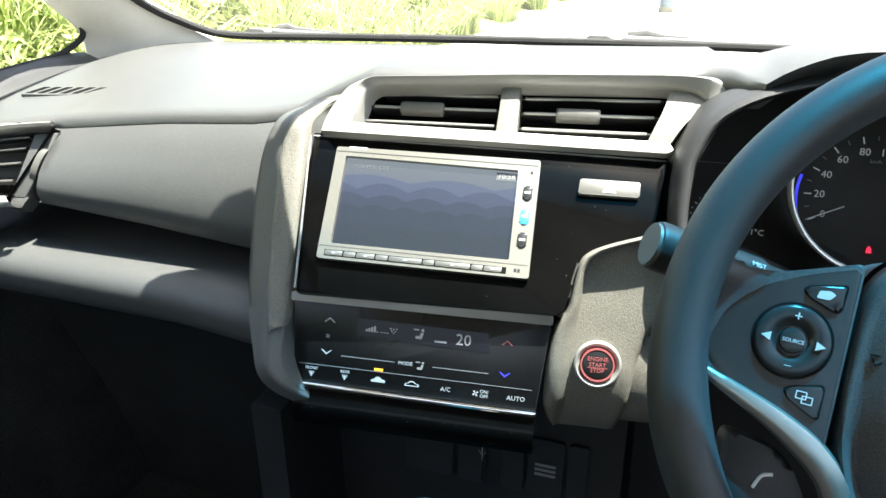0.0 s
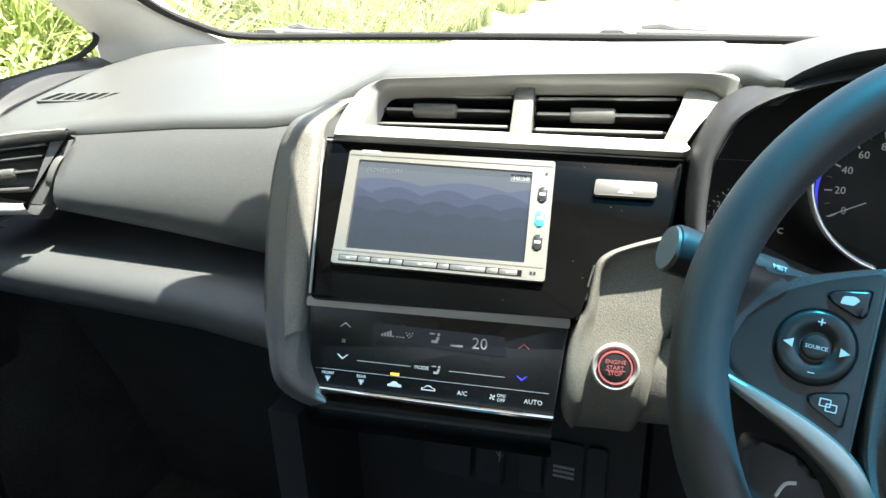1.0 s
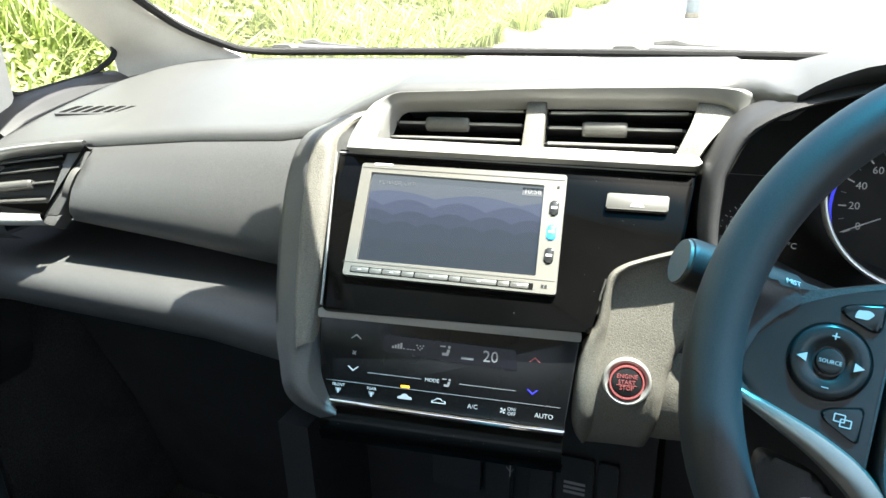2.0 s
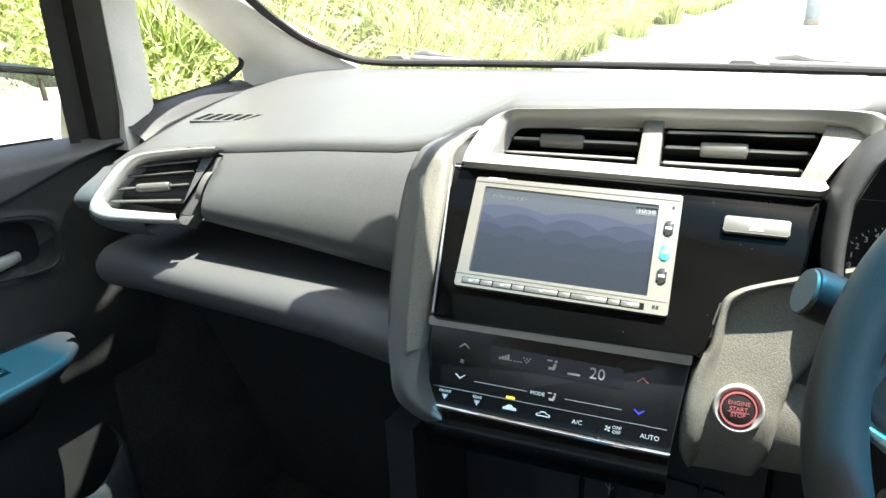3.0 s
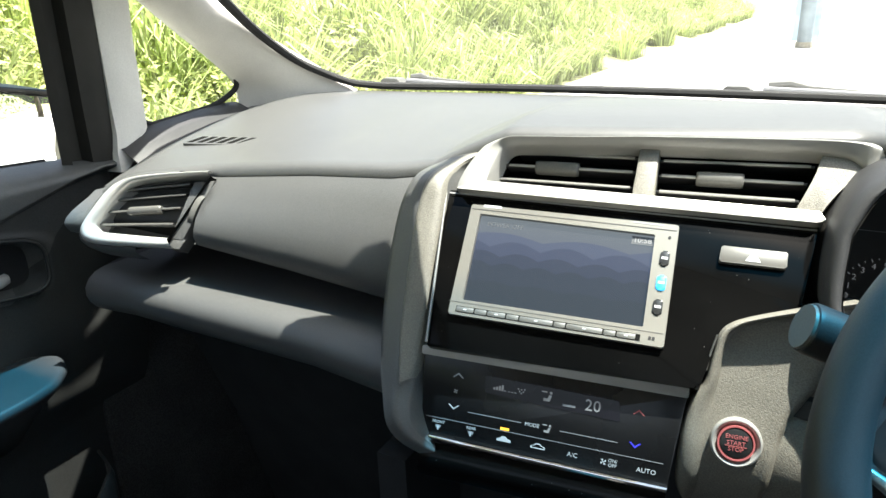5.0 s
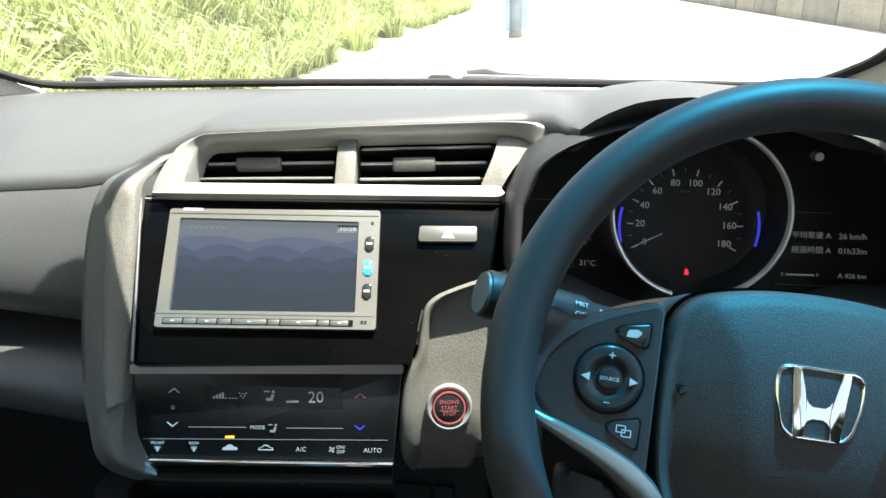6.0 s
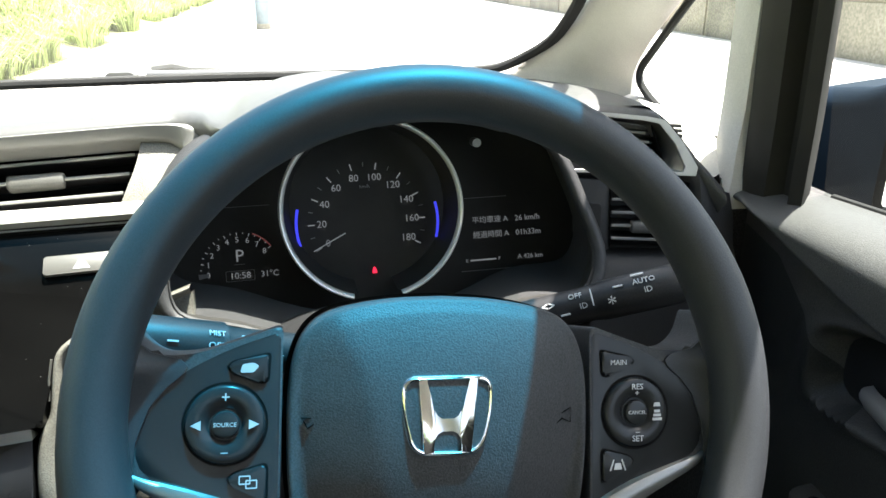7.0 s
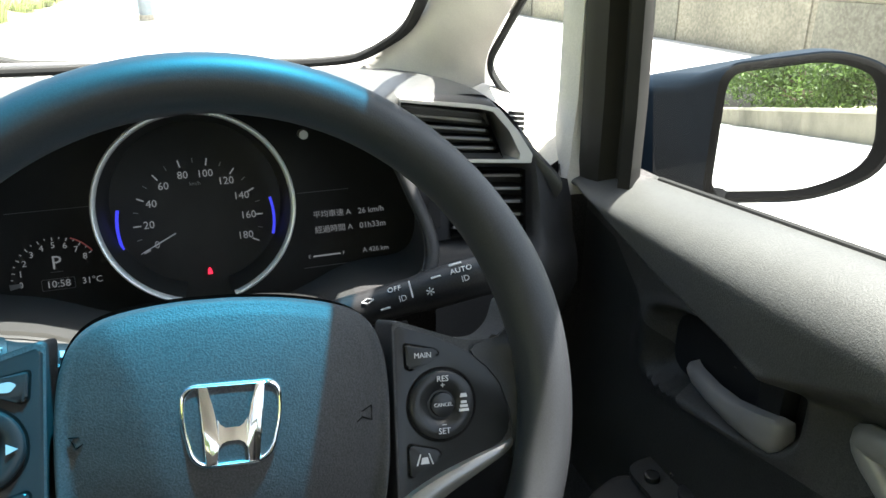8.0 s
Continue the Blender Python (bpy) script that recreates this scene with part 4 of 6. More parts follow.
rows = [[(0.039 + r * math.cos(a), 1.098 + r * math.sin(a), 1.0735 + z) for a in (2 * math.pi * k / 16 for k in range(16))] for r, z in ((0.008, 0.0), (0.0078, 0.003), (0.005, 0.006), (0.001, 0.007))]
part("dome", loft(rows, True), MAT["black"], sen)
# padded bolster down the passenger side of the centre stack
st = [((-0.118, 0.690, 1.090), (-0.098, 0.690, 1.092)), ((-0.127, 0.655, 1.086), (-0.108, 0.650, 1.087)), ((-0.137, 0.622, 1.080), (-0.120, 0.618, 1.079)), ((-0.146, 0.590, 1.074), (-0.121, 0.592, 1.069)), ((-0.152, 0.570, 1.050), (-0.1175, 0.579, 1.052)), ((-0.150, 0.545, 1.012), (-0.1135, 0.558, 1.021)),
      ((-0.145, 0.523, 0.975), (-0.109, 0.537, 0.986)), ((-0.136, 0.501, 0.938), (-0.104, 0.513, 0.950)), ((-0.124, 0.485, 0.910), (-0.105, 0.500, 0.922)), ((-0.108, 0.472, 0.884), (-0.098, 0.482, 0.890)), ((-0.080, 0.490, 0.856), (-0.070, 0.500, 0.858)), ((-0.04, 0.530, 0.836), (-0.03, 0.540, 0.838))]
rows, strip_rows = [], []
for kk, (o, i) in enumerate(st):
    back = step(0.5, 2.5, kk) * step(9.0, 6.0, kk)
    o, i = Vector(o) + Vector((-0.0075, 0.018, -0.005)) * back, Vector(i) + Vector((-0.003, 0.007, -0.002)) * back
    puff = step(-0.5, 4.0, kk)
    out = Vector((-0.05, -0.80, 0.58)).normalized()
    row = [o + Vector((-0.006, 0.090, 0.0)), o + Vector((-0.007, 0.045, 0.0)), o + Vector((-0.0075, 0.020, 0.0)), o + Vector((-0.0070, 0.008, 0.0))]
    for k in range(11):
        c = k / 10
        row.append(o.lerp(i, c) + Vector((-0.006, 0, 0)) * (1 - c) + out * (0.0068 * step(-0.15, 0.62, c) - 0.0050 * step(0.62, 1.0, c)) * puff)
    rows.append(row + [i + out * 0.0008, i + Vector((0.004, 0.010, -0.003)), i + Vector((0.006, 0.03, 0))])
    if 0 < kk < 9:
        w = 0.52 * step(0.0, 2.0, kk) * step(10.5, 7.0, kk)
        strip_rows.append([i.lerp(o, f * w) + out * h * puff for f, h in ((-0.10, -0.004), (0.0, 0.0022), (0.08, 0.0048), (0.35, 0.0068), (0.75, 0.0090), (0.95, 0.0092), (1.05, 0.0070), (1.10, 0.002))])
fine = [smooth_path([r[k] for r in rows], 5) for k in range(len(rows[0]))]
part("bolster", loft([list(r) for r in zip(*fine)]), MAT["dash"], dash, "soft padded bolster beside the centre stack", 75)
# sun on the bolster's edge is painted in with a lighter plastic
fine = [smooth_path([r[k] for r in strip_rows], 6) for k in range(len(strip_rows[0]))]
part("bolster_edge", loft([list(r) for r in zip(*fine)]), MAT["console"], dash, "sunlit edge of the bolster, coloured light grey", 60)

# centre stack frame (nav plane and climate plane)
NAV = basis((0.042, 0.587, 1.019), (0.987, 0.161, 0), (0.119, -0.729, 0.674), -2.55)
CLI = basis((0.003, 0.520, 0.923), (0.992, 0.127, 0), (0.119, -0.930, 0.348), -0.9)

panel = round_poly([(-0.1640, 0.0500), (-0.1465, -0.0945), (0.0690, -0.0900), (0.0705, -0.0820), (0.0770, -0.0535), (0.0940, -0.0340), (0.1320, -0.0180), (0.1400, 0.0505)], [0.004, 0.004, 0.004, 0.004, 0.012, 0.014, 0.004, 0.004], 5)
stack = thing("centre_stack_panel", (0.04, 0.58, 0.95), "dusty piano-black centre stack panel around the screen", "panel")
part("panel", prism(panel, -0.040, -0.0015, NAV, 0.0025), MAT["gloss"], stack)
part("edge_line", tube([NAV @ Vector(p) for p in ((-0.1625, 0.046, 0.0005), (-0.1455, -0.092, 0.0005))], 0.0012, 8), MAT["silver"], stack, "thin silver edge line")
part("top_line", box(NAV, -0.160, 0.139, 0.0465, 0.0478, -0.002, -0.0005), MAT["dimmark"], stack)

# hazard button
hz = thing("hazard_button", NAV @ Vector((0.096, 0.0175, 0)), "champagne hazard light button with white triangle", "button")
hzp = [(0.0718, 0.0108), (0.1196, 0.0112), (0.1200, 0.0246), (0.0726, 0.0243)]
part("key", prism(round_poly(hzp, 0.0015), -0.002, 0.003, NAV, 0.001), MAT["bezel_dark"], hz)
part("triangle", prism([(0.0905, 0.0135), (0.1015, 0.0135), (0.0960, 0.0225)], 0.003, 0.0033, NAV), MAT["white"], hz)

# screen unit
nav = thing("screen_unit", NAV @ Vector((-0.048, -0.013, 0)), "champagne-framed car navigation screen showing a dim blue menu", "screen")
outer = round_poly([(-0.1325, -0.0655), (0.0405, -0.0650), (0.0395, 0.0372), (-0.1352, 0.0362)], 0.0025)
inner = round_poly([(-0.1230, -0.0518), (0.0235, -0.0512), (0.0222, 0.0268), (-0.1256, 0.0280)], 0.0015)
part("bezel", frame_plate(outer, inner, -0.004, 0.0035, NAV), MAT["bezel"], nav)
part("back", prism(outer, -0.02, -0.003, NAV), MAT["black"], nav)
part("top_groove", box(NAV, -0.134, 0.038, 0.0318, 0.0325, 0.0034, 0.0039), MAT["bezel_dark"], nav)
part("brand_bar", box(NAV, -0.124, -0.108, 0.0345, 0.0368, 0.0034, 0.0038), MAT["white"], nav, "unreadable white marking")
part("brand_bar", box(NAV, 0.004, 0.028, 0.0350, 0.0363, 0.0034, 0.0037), MAT["dimmark"], nav, "unreadable marking")


def screen_material():
    """A dim LCD: grey top fading into layered blue wave bands."""
    m = bpy.data.materials.new("lcd_picture")
    m.use_nodes = True
    t = m.node_tree
    b = t.nodes["Principled BSDF"]
    tc, sep = t.nodes.new("ShaderNodeTexCoord"), t.nodes.new("ShaderNodeSeparateXYZ")
    t.links.new(tc.outputs["UV"], sep.inputs[0])

    def math_node(op, a, c):
        n = t.nodes.new("ShaderNodeMath")
        n.operation = op
        for i, v in enumerate((a, c)):
            if isinstance(v, (int, float)):
                n.inputs[i].default_value = v
            else:
                t.links.new(v, n.inputs[i])
        return n.outputs[0]

    col = None
    base = t.nodes.new("ShaderNodeValToRGB")
    base.color_ramp.elements[0].position, base.color_ramp.elements[0].color = 0.55, (0.27, 0.33, 0.45, 1)
    base.color_ramp.elements[1].position, base.color_ramp.elements[1].color = 1.0, (0.36, 0.42, 0.46, 1)
    t.links.new(sep.outputs[1], base.inputs[0])
    col = base.outputs[0]
    for level, amp, freq, ph, c in ((0.80, 0.07, 6.5, 0.6, (0.20, 0.26, 0.42)), (0.70, 0.085, 10.5, 2.2, (0.14, 0.185, 0.30)), (0.58, 0.06, 14.0, 4.0, (0.10, 0.14, 0.21)), (0.46, 0.05, 17.0, 1.0, (0.085, 0.125, 0.17)), (0.25, 0.03, 12.0, 3.0, (0.08, 0.12, 0.155))):
        w = math_node("ABSOLUTE", math_node("SINE", math_node("ADD", math_node("MULTIPLY", sep.outputs[0], freq), ph), 0), 0)
        edge = math_node("ADD", math_node("MULTIPLY", w, amp), level - amp * 0.6)
        mask = math_node("LESS_THAN", sep.outputs[1], edge)
        mx = t.nodes.new("ShaderNodeMix")
        mx.data_type = "RGBA"
        t.links.new(math_node("MULTIPLY", mask, 0.75), mx.inputs[0])
        t.links.new(col, mx.inputs[6])
        mx.inputs[7].default_value = (*c, 1)
        col = mx.outputs[2]
    b.inputs["Base Color"].default_value = (0.006, 0.006, 0.007, 1)
    b.inputs["Roughness"].default_value = 0.22
    b.inputs["Specular IOR Level"].default_value = 0.3
    t.links.new(col, b.inputs["Emission Color"])
    b.inputs["Emission Strength"].default_value = 0.115
    return m


scr = part("display", prism(inner, -0.004, -0.0005, NAV), screen_material(), nav, "dim blue wave picture on the display")
uv = scr.data.uv_layers.new(name="plan")
inv = NAV.inverted()
for lp in scr.data.loops:
    q = inv @ (scr.data.vertices[lp.vertex_index].co / S)
    uv.data[lp.index].uv = ((q.x + 0.125) / 0.148, (q.y + 0.0515) / 0.079)
text("POWER OFF", at(NAV, -0.1180, 0.0205, -0.0002), 0.0058, MAT["clockgrey"], nav, align="LEFT")
part("clock_field", box(NAV, 0.0045, 0.0215, 0.0180, 0.0250, -0.0004, 0.0), MAT["clockgrey"], nav)
text("10:58", at(NAV, 0.0130, 0.0215, 0.0002), 0.0066, MAT["dimmark"], nav)
for k, (yy, mt) in enumerate(((0.0070, "button"), (-0.0138, "cyan"), (-0.0338, "button"))):
    kk = part("side_key", prism(rounded(0.0072, 0.0122, 0.0020), 0.003, 0.0048, at(NAV, 0.0320, yy), 0.0015), MAT[mt], nav, "glowing blue key" if mt == "cyan" else "")
    part("key_marking", box(at(NAV, 0.0320, yy), -0.0024, 0.0024, -0.0010, 0.0010, 0.0048, 0.0050), MAT["white"], kk, "unreadable white marking")
part("lamp_dot", disc(at(NAV, 0.0335, 0.0255), 0.0012, 0.0034, 0.0040, 12), MAT["black"], nav)
part("ir_port", box(NAV, 0.0285, 0.0305, -0.0605, -0.0580, 0.0034, 0.0039), MAT["black"], nav)
part("ir_port", box(NAV, 0.0312, 0.0332, -0.0605, -0.0580, 0.0034, 0.0039), MAT["black"], nav)
part("lower_groove", box(NAV, -0.1340, 0.0385, -0.0545, -0.0540, 0.0034, 0.0038), MAT["bezel_dark"], nav)
part("key_strip", box(NAV, -0.1265, 0.0225, -0.0628, -0.0576, 0.0030, 0.0038), MAT["matte"], nav)
x = -0.1265
for k, wd in enumerate((0.016, 0.011, 0.016, 0.011, 0.028, 0.010, 0.029, 0.010, 0.015)):
    tall = k % 2 == 0
    part("preset_key", prism(round_poly([(x + 0.0005, -0.0624), (x + wd - 0.0005, -0.0623), (x + wd - 0.0005, -0.0581), (x + 0.0005, -0.0582)], 0.0009), 0.003, 0.0042 if tall else 0.0040, NAV, 0.0003), MAT["bezel_dark"], nav)
    if tall:
        part("key_marking", box(at(NAV, x + wd * 0.5, -0.0603), -0.0013, 0.0013, -0.0005, 0.0005, 0.0042, 0.0044), MAT["white"], nav)
    x += wd

# silver vent surround
sur = thing("vent_surround", NAV @ Vector((0.02, 0.08, 0)), "satin silver surround of the twin centre air vents", "vent surround")
HOOD = [((-0.1535, 0.0490), (-0.1275, 0.0545), 0), ((-0.1528, 0.0585), (-0.1272, 0.0600), 0), ((-0.1482, 0.0745), (-0.1245, 0.0740), 0), ((-0.1392, 0.0930), (-0.1208, 0.0880), 0.1), ((-0.1320, 0.0995), (-0.1165, 0.0945), 0.5), ((-0.1220, 0.1045), (-0.1085, 0.0978), 1), ((-0.1080, 0.1070), (-0.0950, 0.0990), 1), ((-0.0485, 0.1108), (-0.0450, 0.1030), 1), ((-0.0030, 0.1150), (-0.0025, 0.1065), 1), ((0.0478, 0.1190), (0.0470, 0.1090), 1), ((0.0950, 0.1222), (0.0950, 0.1112), 1), ((0.1300, 0.1243), (0.1290, 0.1128), 1), ((0.1520, 0.1255), (0.1480, 0.1125), 1), ((0.1700, 0.1256), (0.1590, 0.1108), 1), ((0.1840, 0.1242), (0.1655, 0.1070), 0.9), ((0.1950, 0.1200), (0.1695, 0.1040), 0.6), ((0.2035, 0.1112), (0.1720, 0.1020), 0.3)]
rows = []
for (ox, oy), (ix, iy), roof in HOOD:
    o, i = Vector((ox, oy, 0)), Vector((ix, iy, 0))
    prof = [(-0.06, -0.016, -0.016), (-0.03, -0.003, -0.003), (0.04, 0.0045, 0.0030), (0.20, 0.0072, 0.0075), (0.46, 0.0078, 0.0128), (0.52, 0.0078, 0.0131), (0.60, 0.0078, 0.0122), (0.92, 0.0072, 0.0062), (1.0, 0.0058, 0.0044), (1.03 + 0.05 * (1 - roof), -0.002, 0.0), (1.06 + 0.16 * (1 - roof), -0.014, -0.012)]
    rows.append([o.lerp(i, f) + Vector((0, 0, lerp(z0, z1, roof))) for f, z0, z1 in prof])
fine = [smooth_path([r[k] for r in rows], 4) for k in range(len(rows[0]))]
part("hood_band", loft([[NAV @ p for p in r] for r in zip(*fine)]), MAT["satin"], sur, "silver upper band", 40)
part("divider", prism([(-0.0018, 0.0600), (0.0165, 0.0600), (0.0155, 0.1120), (-0.0012, 0.1120)], -0.034, 0.000, NAV, 0.0022), MAT["console"], sur, "grey divider between the vents")
part("strip", prism(round_poly([(-0.1535, 0.0478), (0.1390, 0.0494), (0.1432, 0.0528), (0.1386, 0.0590), (-0.1285, 0.0580)], [0.004, 0.002, 0.001, 0.001, 0.002], 3), -0.012, 0.0085, NAV, 0.0026, 3), MAT["handle"], sur, "bright silver lower strip")
part("strip_gap", box(NAV, -0.158, 0.140, 0.0445, 0.0500, -0.012, -0.001), MAT["matte"], sur)
part("cheek", prism(round_poly([(0.1205, 0.0560), (0.1388, 0.0580), (0.1500, 0.0790), (0.1675, 0.1005), (0.1790, 0.1110), (0.1400, 0.1160), (0.1352, 0.0945)], [0.001, 0.002, 0.02, 0.01, 0.001, 0.001, 0.01], 4), -0.034, 0.0003, NAV, 0.0016), MAT["console"], sur, "pale grey cheek beside the cluster hood")


def air_vent(m, outline, slats, knob, label, depth=0.036, group="air vents"):
    """A vent box with slats and a sliding knob; slats: their two ends, the lowest first; knob: (x0, x1) on the second slat."""
    v = thing("air_vent", m @ Vector((outline[0][0], outline[0][1], 0)), label, "air vent", group)
    cav = loft([[m @ Vector((x, y, z)) for x, y in outline] for z in (-0.001, -depth)], True)
    cav.faces.new([cav.verts.new(m @ Vector((x, y, -depth))) for x, y in outline])
    part("cavity", cav, MAT["matte"], v)
    for k, (a, b) in enumerate(slats):
        a, b = Vector((*a, -0.012)), Vector((*b, -0.012))
        prof = [(-0.0011, 0.0), (-0.0007, 0.0010), (0.0004, 0.0012), (0.0012, 0.0004), (0.0014, -0.0010), (0.0040, -0.0180), (0.0026, -0.0182), (-0.0010, -0.0012)]
        sl = part("slat", loft([[m @ (e + Vector((0, y, z - 0.0006))) for y, z in prof] for e in (a, b)], True, True), MAT["black"], v)
        d = (b - a).normalized()
        lip = [a + d * 0.003, b - d * 0.003]
        part("slat_edge", loft([[m @ (e + Vector((0, y * s_, z))) for y, z, s_ in ((-0.0012, 0.0004, 1), (-0.0006, 0.0014, 1), (0.0006, 0.0016, 1), (0.0014, 0.0008, 1), (0.0016, -0.0004, 1), (0.0, -0.0012, 1))] for e in lip], True, True), MAT["satin"], sl, "satin silver edge")
        if knob and k == 1:
            f0, f1 = ((x - a.x) / (b.x - a.x) for x in knob)
            p0, p1 = a.lerp(b, f0), a.lerp(b, f1)
            sec = [(-0.0058, -0.004), (-0.0058, 0.0035), (-0.0044, 0.0050), (0.0005, 0.0058), (0.0036, 0.0050), (0.0046, 0.0030), (0.0048, -0.004)]
            rows = []
            for f, sc in ((0, 0.80), (0.03, 0.96), (0.08, 1.0), (0.92, 1.0), (0.97, 0.96), (1.0, 0.80)):
                c = p0.lerp(p1, f)
                rows.append([m @ (c + Vector((0, y * sc, z * sc))) for y, z in sec])
            part("slider", loft(rows, True, True), MAT["knob"], v, "dark grey sliding knob", 50)
    return v


air_vent(NAV, [(-0.1285, 0.0585), (-0.0010, 0.0585), (-0.0010, 0.1130), (-0.1040, 0.1070), (-0.1180, 0.1000)], [((-0.1236, 0.0715), (-0.0022, 0.0743)), ((-0.1175, 0.0862), (-0.0022, 0.0898)), ((-0.1080, 0.0996), (-0.0022, 0.1037))], (-0.0898, -0.0512), "black slatted twin centre air vent with sliding knob")
air_vent(NAV, [(0.0155, 0.0585), (0.1225, 0.0585), (0.1420, 0.1150), (0.0155, 0.1150)], [((0.0162, 0.0735), (0.1262, 0.0764)), ((0.0162, 0.0888), (0.1315, 0.0924)), ((0.0162, 0.1032), (0.1360, 0.1086))], (0.0470, 0.0842), "black slatted centre air vent beside the cluster hood")

# climate panel
cl = thing("climate_panel", CLI @ Vector((0, -0.016, 0)), "black glass touch climate control panel with white symbols", "climate control")
cpoly = round_poly([(-0.1060, 0.0200), (-0.1010, -0.0520), (0.0990, -0.0530), (0.1060, 0.0200)], 0.003)
part("glass", prism(cpoly, -0.03, 0.0, CLI, 0.001), MAT["touch"], cl)
part("upper_strip", prism(round_poly([(-0.1070, 0.0175), (0.1070, 0.0185), (0.1070, 0.0262), (0.070, 0.0320), (0.048, 0.0310), (0.036, 0.0262), (-0.1070, 0.0248)], 0.001), -0.012, 0.004, CLI, 0.0015), MAT["satin"], cl, "satin silver strip")
part("lower_strip", prism([(-0.1015, -0.0535), (0.0995, -0.0550), (0.1000, -0.0505), (-0.1015, -0.0490)], -0.01, 0.003, CLI, 0.0015), MAT["chrome"], cl, "bright chrome strip")
part("display_window", prism(round_poly([(-0.050, -0.006), (0.060, -0.009), (0.058, 0.0065), (-0.050, 0.0080)], 0.001), 0.0, 0.0004, CLI), MAT["lcd"], cl)


def chevron(x, y, w, h, th, mat, up=True):
    s = 1 if up else -1
    poly = [(-w, -s * h), (0, s * h), (w, -s * h), (w - th, -s * h), (0, s * h - s * th * 1.1), (-w + th, -s * h)]
    part("arrow_mark", prism(poly, 0.0, 0.0003, at(CLI, x, y)), mat, cl)


chevron(-0.0735, 0.0040, 0.0048, 0.0020, 0.0011, MAT["white"])
chevron(-0.0748, -0.0230, 0.0048, 0.0020, 0.0011, MAT["white"], False)
chevron(0.0733, 0.0008, 0.0045, 0.0020, 0.0011, MAT["red"])
chevron(0.0730, -0.0248, 0.0045, 0.0020, 0.0014, MAT["bluemark"], False)
for a in range(4):
    part("fan_mark", prism([(0, 0), (0.0016, 0.0004), (0.0013, 0.0016)], 0.0, 0.0003, CLI @ pose(-0.0745, -0.0096, 0, 0, 0, 90 * a)), MAT["white"], cl)
for k in range(5):
    part("fan_bar", box(CLI, -0.0425 + 0.0023 * k, -0.0409 + 0.0023 * k, -0.0022, -0.0004 + 0.0010 * k if k < 4 else -0.0014, 0.0004, 0.0007), MAT["lit"], cl)
for k in range(3):
    part("fan_bar", box(CLI, -0.0300 + 0.0026 * k, -0.0283 + 0.0026 * k, -0.0022, -0.0016, 0.0004, 0.0007), MAT["lit"], cl)
for k, (a, b) in enumerate(((0, 2.2), (-1.6, 0.6), (1.6, 0.6), (0, -0.8), (-2.6, 2.6), (2.6, 2.6))):
    part("grape_mark", disc(at(CLI, -0.0190 + a * 0.001, -0.0006 + b * 0.001), 0.0006, 0.0004, 0.0007, 10), MAT["lit"], cl)


def seat_mark(x, y, s):
    part("seat_mark", prism([(-0.5 * s, -0.6 * s), (0.3 * s, -0.6 * s), (0.55 * s, 0.2 * s), (0.15 * s, 0.2 * s), (0.05 * s, -0.25 * s), (-0.5 * s, -0.25 * s)], 0.0004, 0.0007, at(CLI, x, y)), MAT["lit"], cl)
    part("seat_mark", disc(at(CLI, x + 0.40 * s, y + 0.52 * s), 0.19 * s, 0.0004, 0.0007, 12), MAT["lit"], cl)
    part("seat_mark", prism([(-0.8 * s, 0.5 * s), (-0.1 * s, 0.5 * s), (-0.1 * s, 0.65 * s), (-0.8 * s, 0.65 * s)], 0.0004, 0.0007, at(CLI, x, y)), MAT["lit"], cl)


seat_mark(0.0025, 0.0, 0.0062)
seat_mark(0.0050, -0.0255, 0.0050)
text("20", at(CLI, 0.0385, -0.0012, 0.0004), 0.0128, MAT["lit"], cl)
part("small_marking", box(CLI, 0.0150, 0.0250, -0.0050, -0.0032, 0.0004, 0.0006), MAT["dimmark"], cl, "unreadable small marking")
text("MODE", at(CLI, -0.0075, -0.0250), 0.0042, MAT["white"], cl)
part("rule", box(CLI, -0.0620, -0.0165, -0.0251, -0.0246, 0.0, 0.0003), MAT["dimmark"], cl)
part("rule", box(CLI, 0.0150, 0.0600, -0.0255, -0.0250, 0.0, 0.0003), MAT["dimmark"], cl)
part("rule", box(CLI, -0.0980, 0.0950, -0.0345, -0.0341, 0.0, 0.0003), MAT["dimmark"], cl)
part("lamp", box(CLI, -0.0330, -0.0258, -0.0335, -0.0316, 0.0, 0.0004), MAT["amber"], cl, "lit amber lamp")
for x, s in ((-0.0866, "FRONT"), (-0.0577, "REAR")):
    text(s, at(CLI, x, -0.0376), 0.0034, MAT["white"], cl)
    part("defrost_mark", prism([(-0.0026, 0.0013), (0.0026, 0.0013), (0.0018, -0.0013), (-0.0018, -0.0013)], 0, 0.0003, at(CLI, x, -0.0414)), MAT["dimmark"], cl)
    part("defrost_mark", prism([(-0.0009, 0.0009), (0.0009, 0.0009), (0.0006, -0.0024), (-0.0006, -0.0024)], 0.0003, 0.0005, at(CLI, x, -0.0418)), MAT["white"], cl)
for x, mt in ((-0.0293, "white"), (-0.0010, "white")):
    car = round_poly([(-0.0060, -0.0016), (0.0060, -0.0016), (0.0058, 0.0004), (0.0030, 0.0010), (0.0015, 0.0026), (-0.0018, 0.0026), (-0.0034, 0.0008), (-0.0058, 0.0002)], 0.0005, 3)
    part("car_mark", prism(car, 0.0, 0.0003, at(CLI, x, -0.0412)) if x < -0.02 else frame_plate(car, [(a * 0.8, b * 0.65 + 0.0001) for a, b in car], 0.0, 0.0003, at(CLI, x, -0.0412)), MAT[mt], cl)
text("A/C", at(CLI, 0.0268, -0.0420), 0.0050, MAT["white"], cl)
text("ON/", at(CLI, 0.0580, -0.0402), 0.0038, MAT["white"], cl)
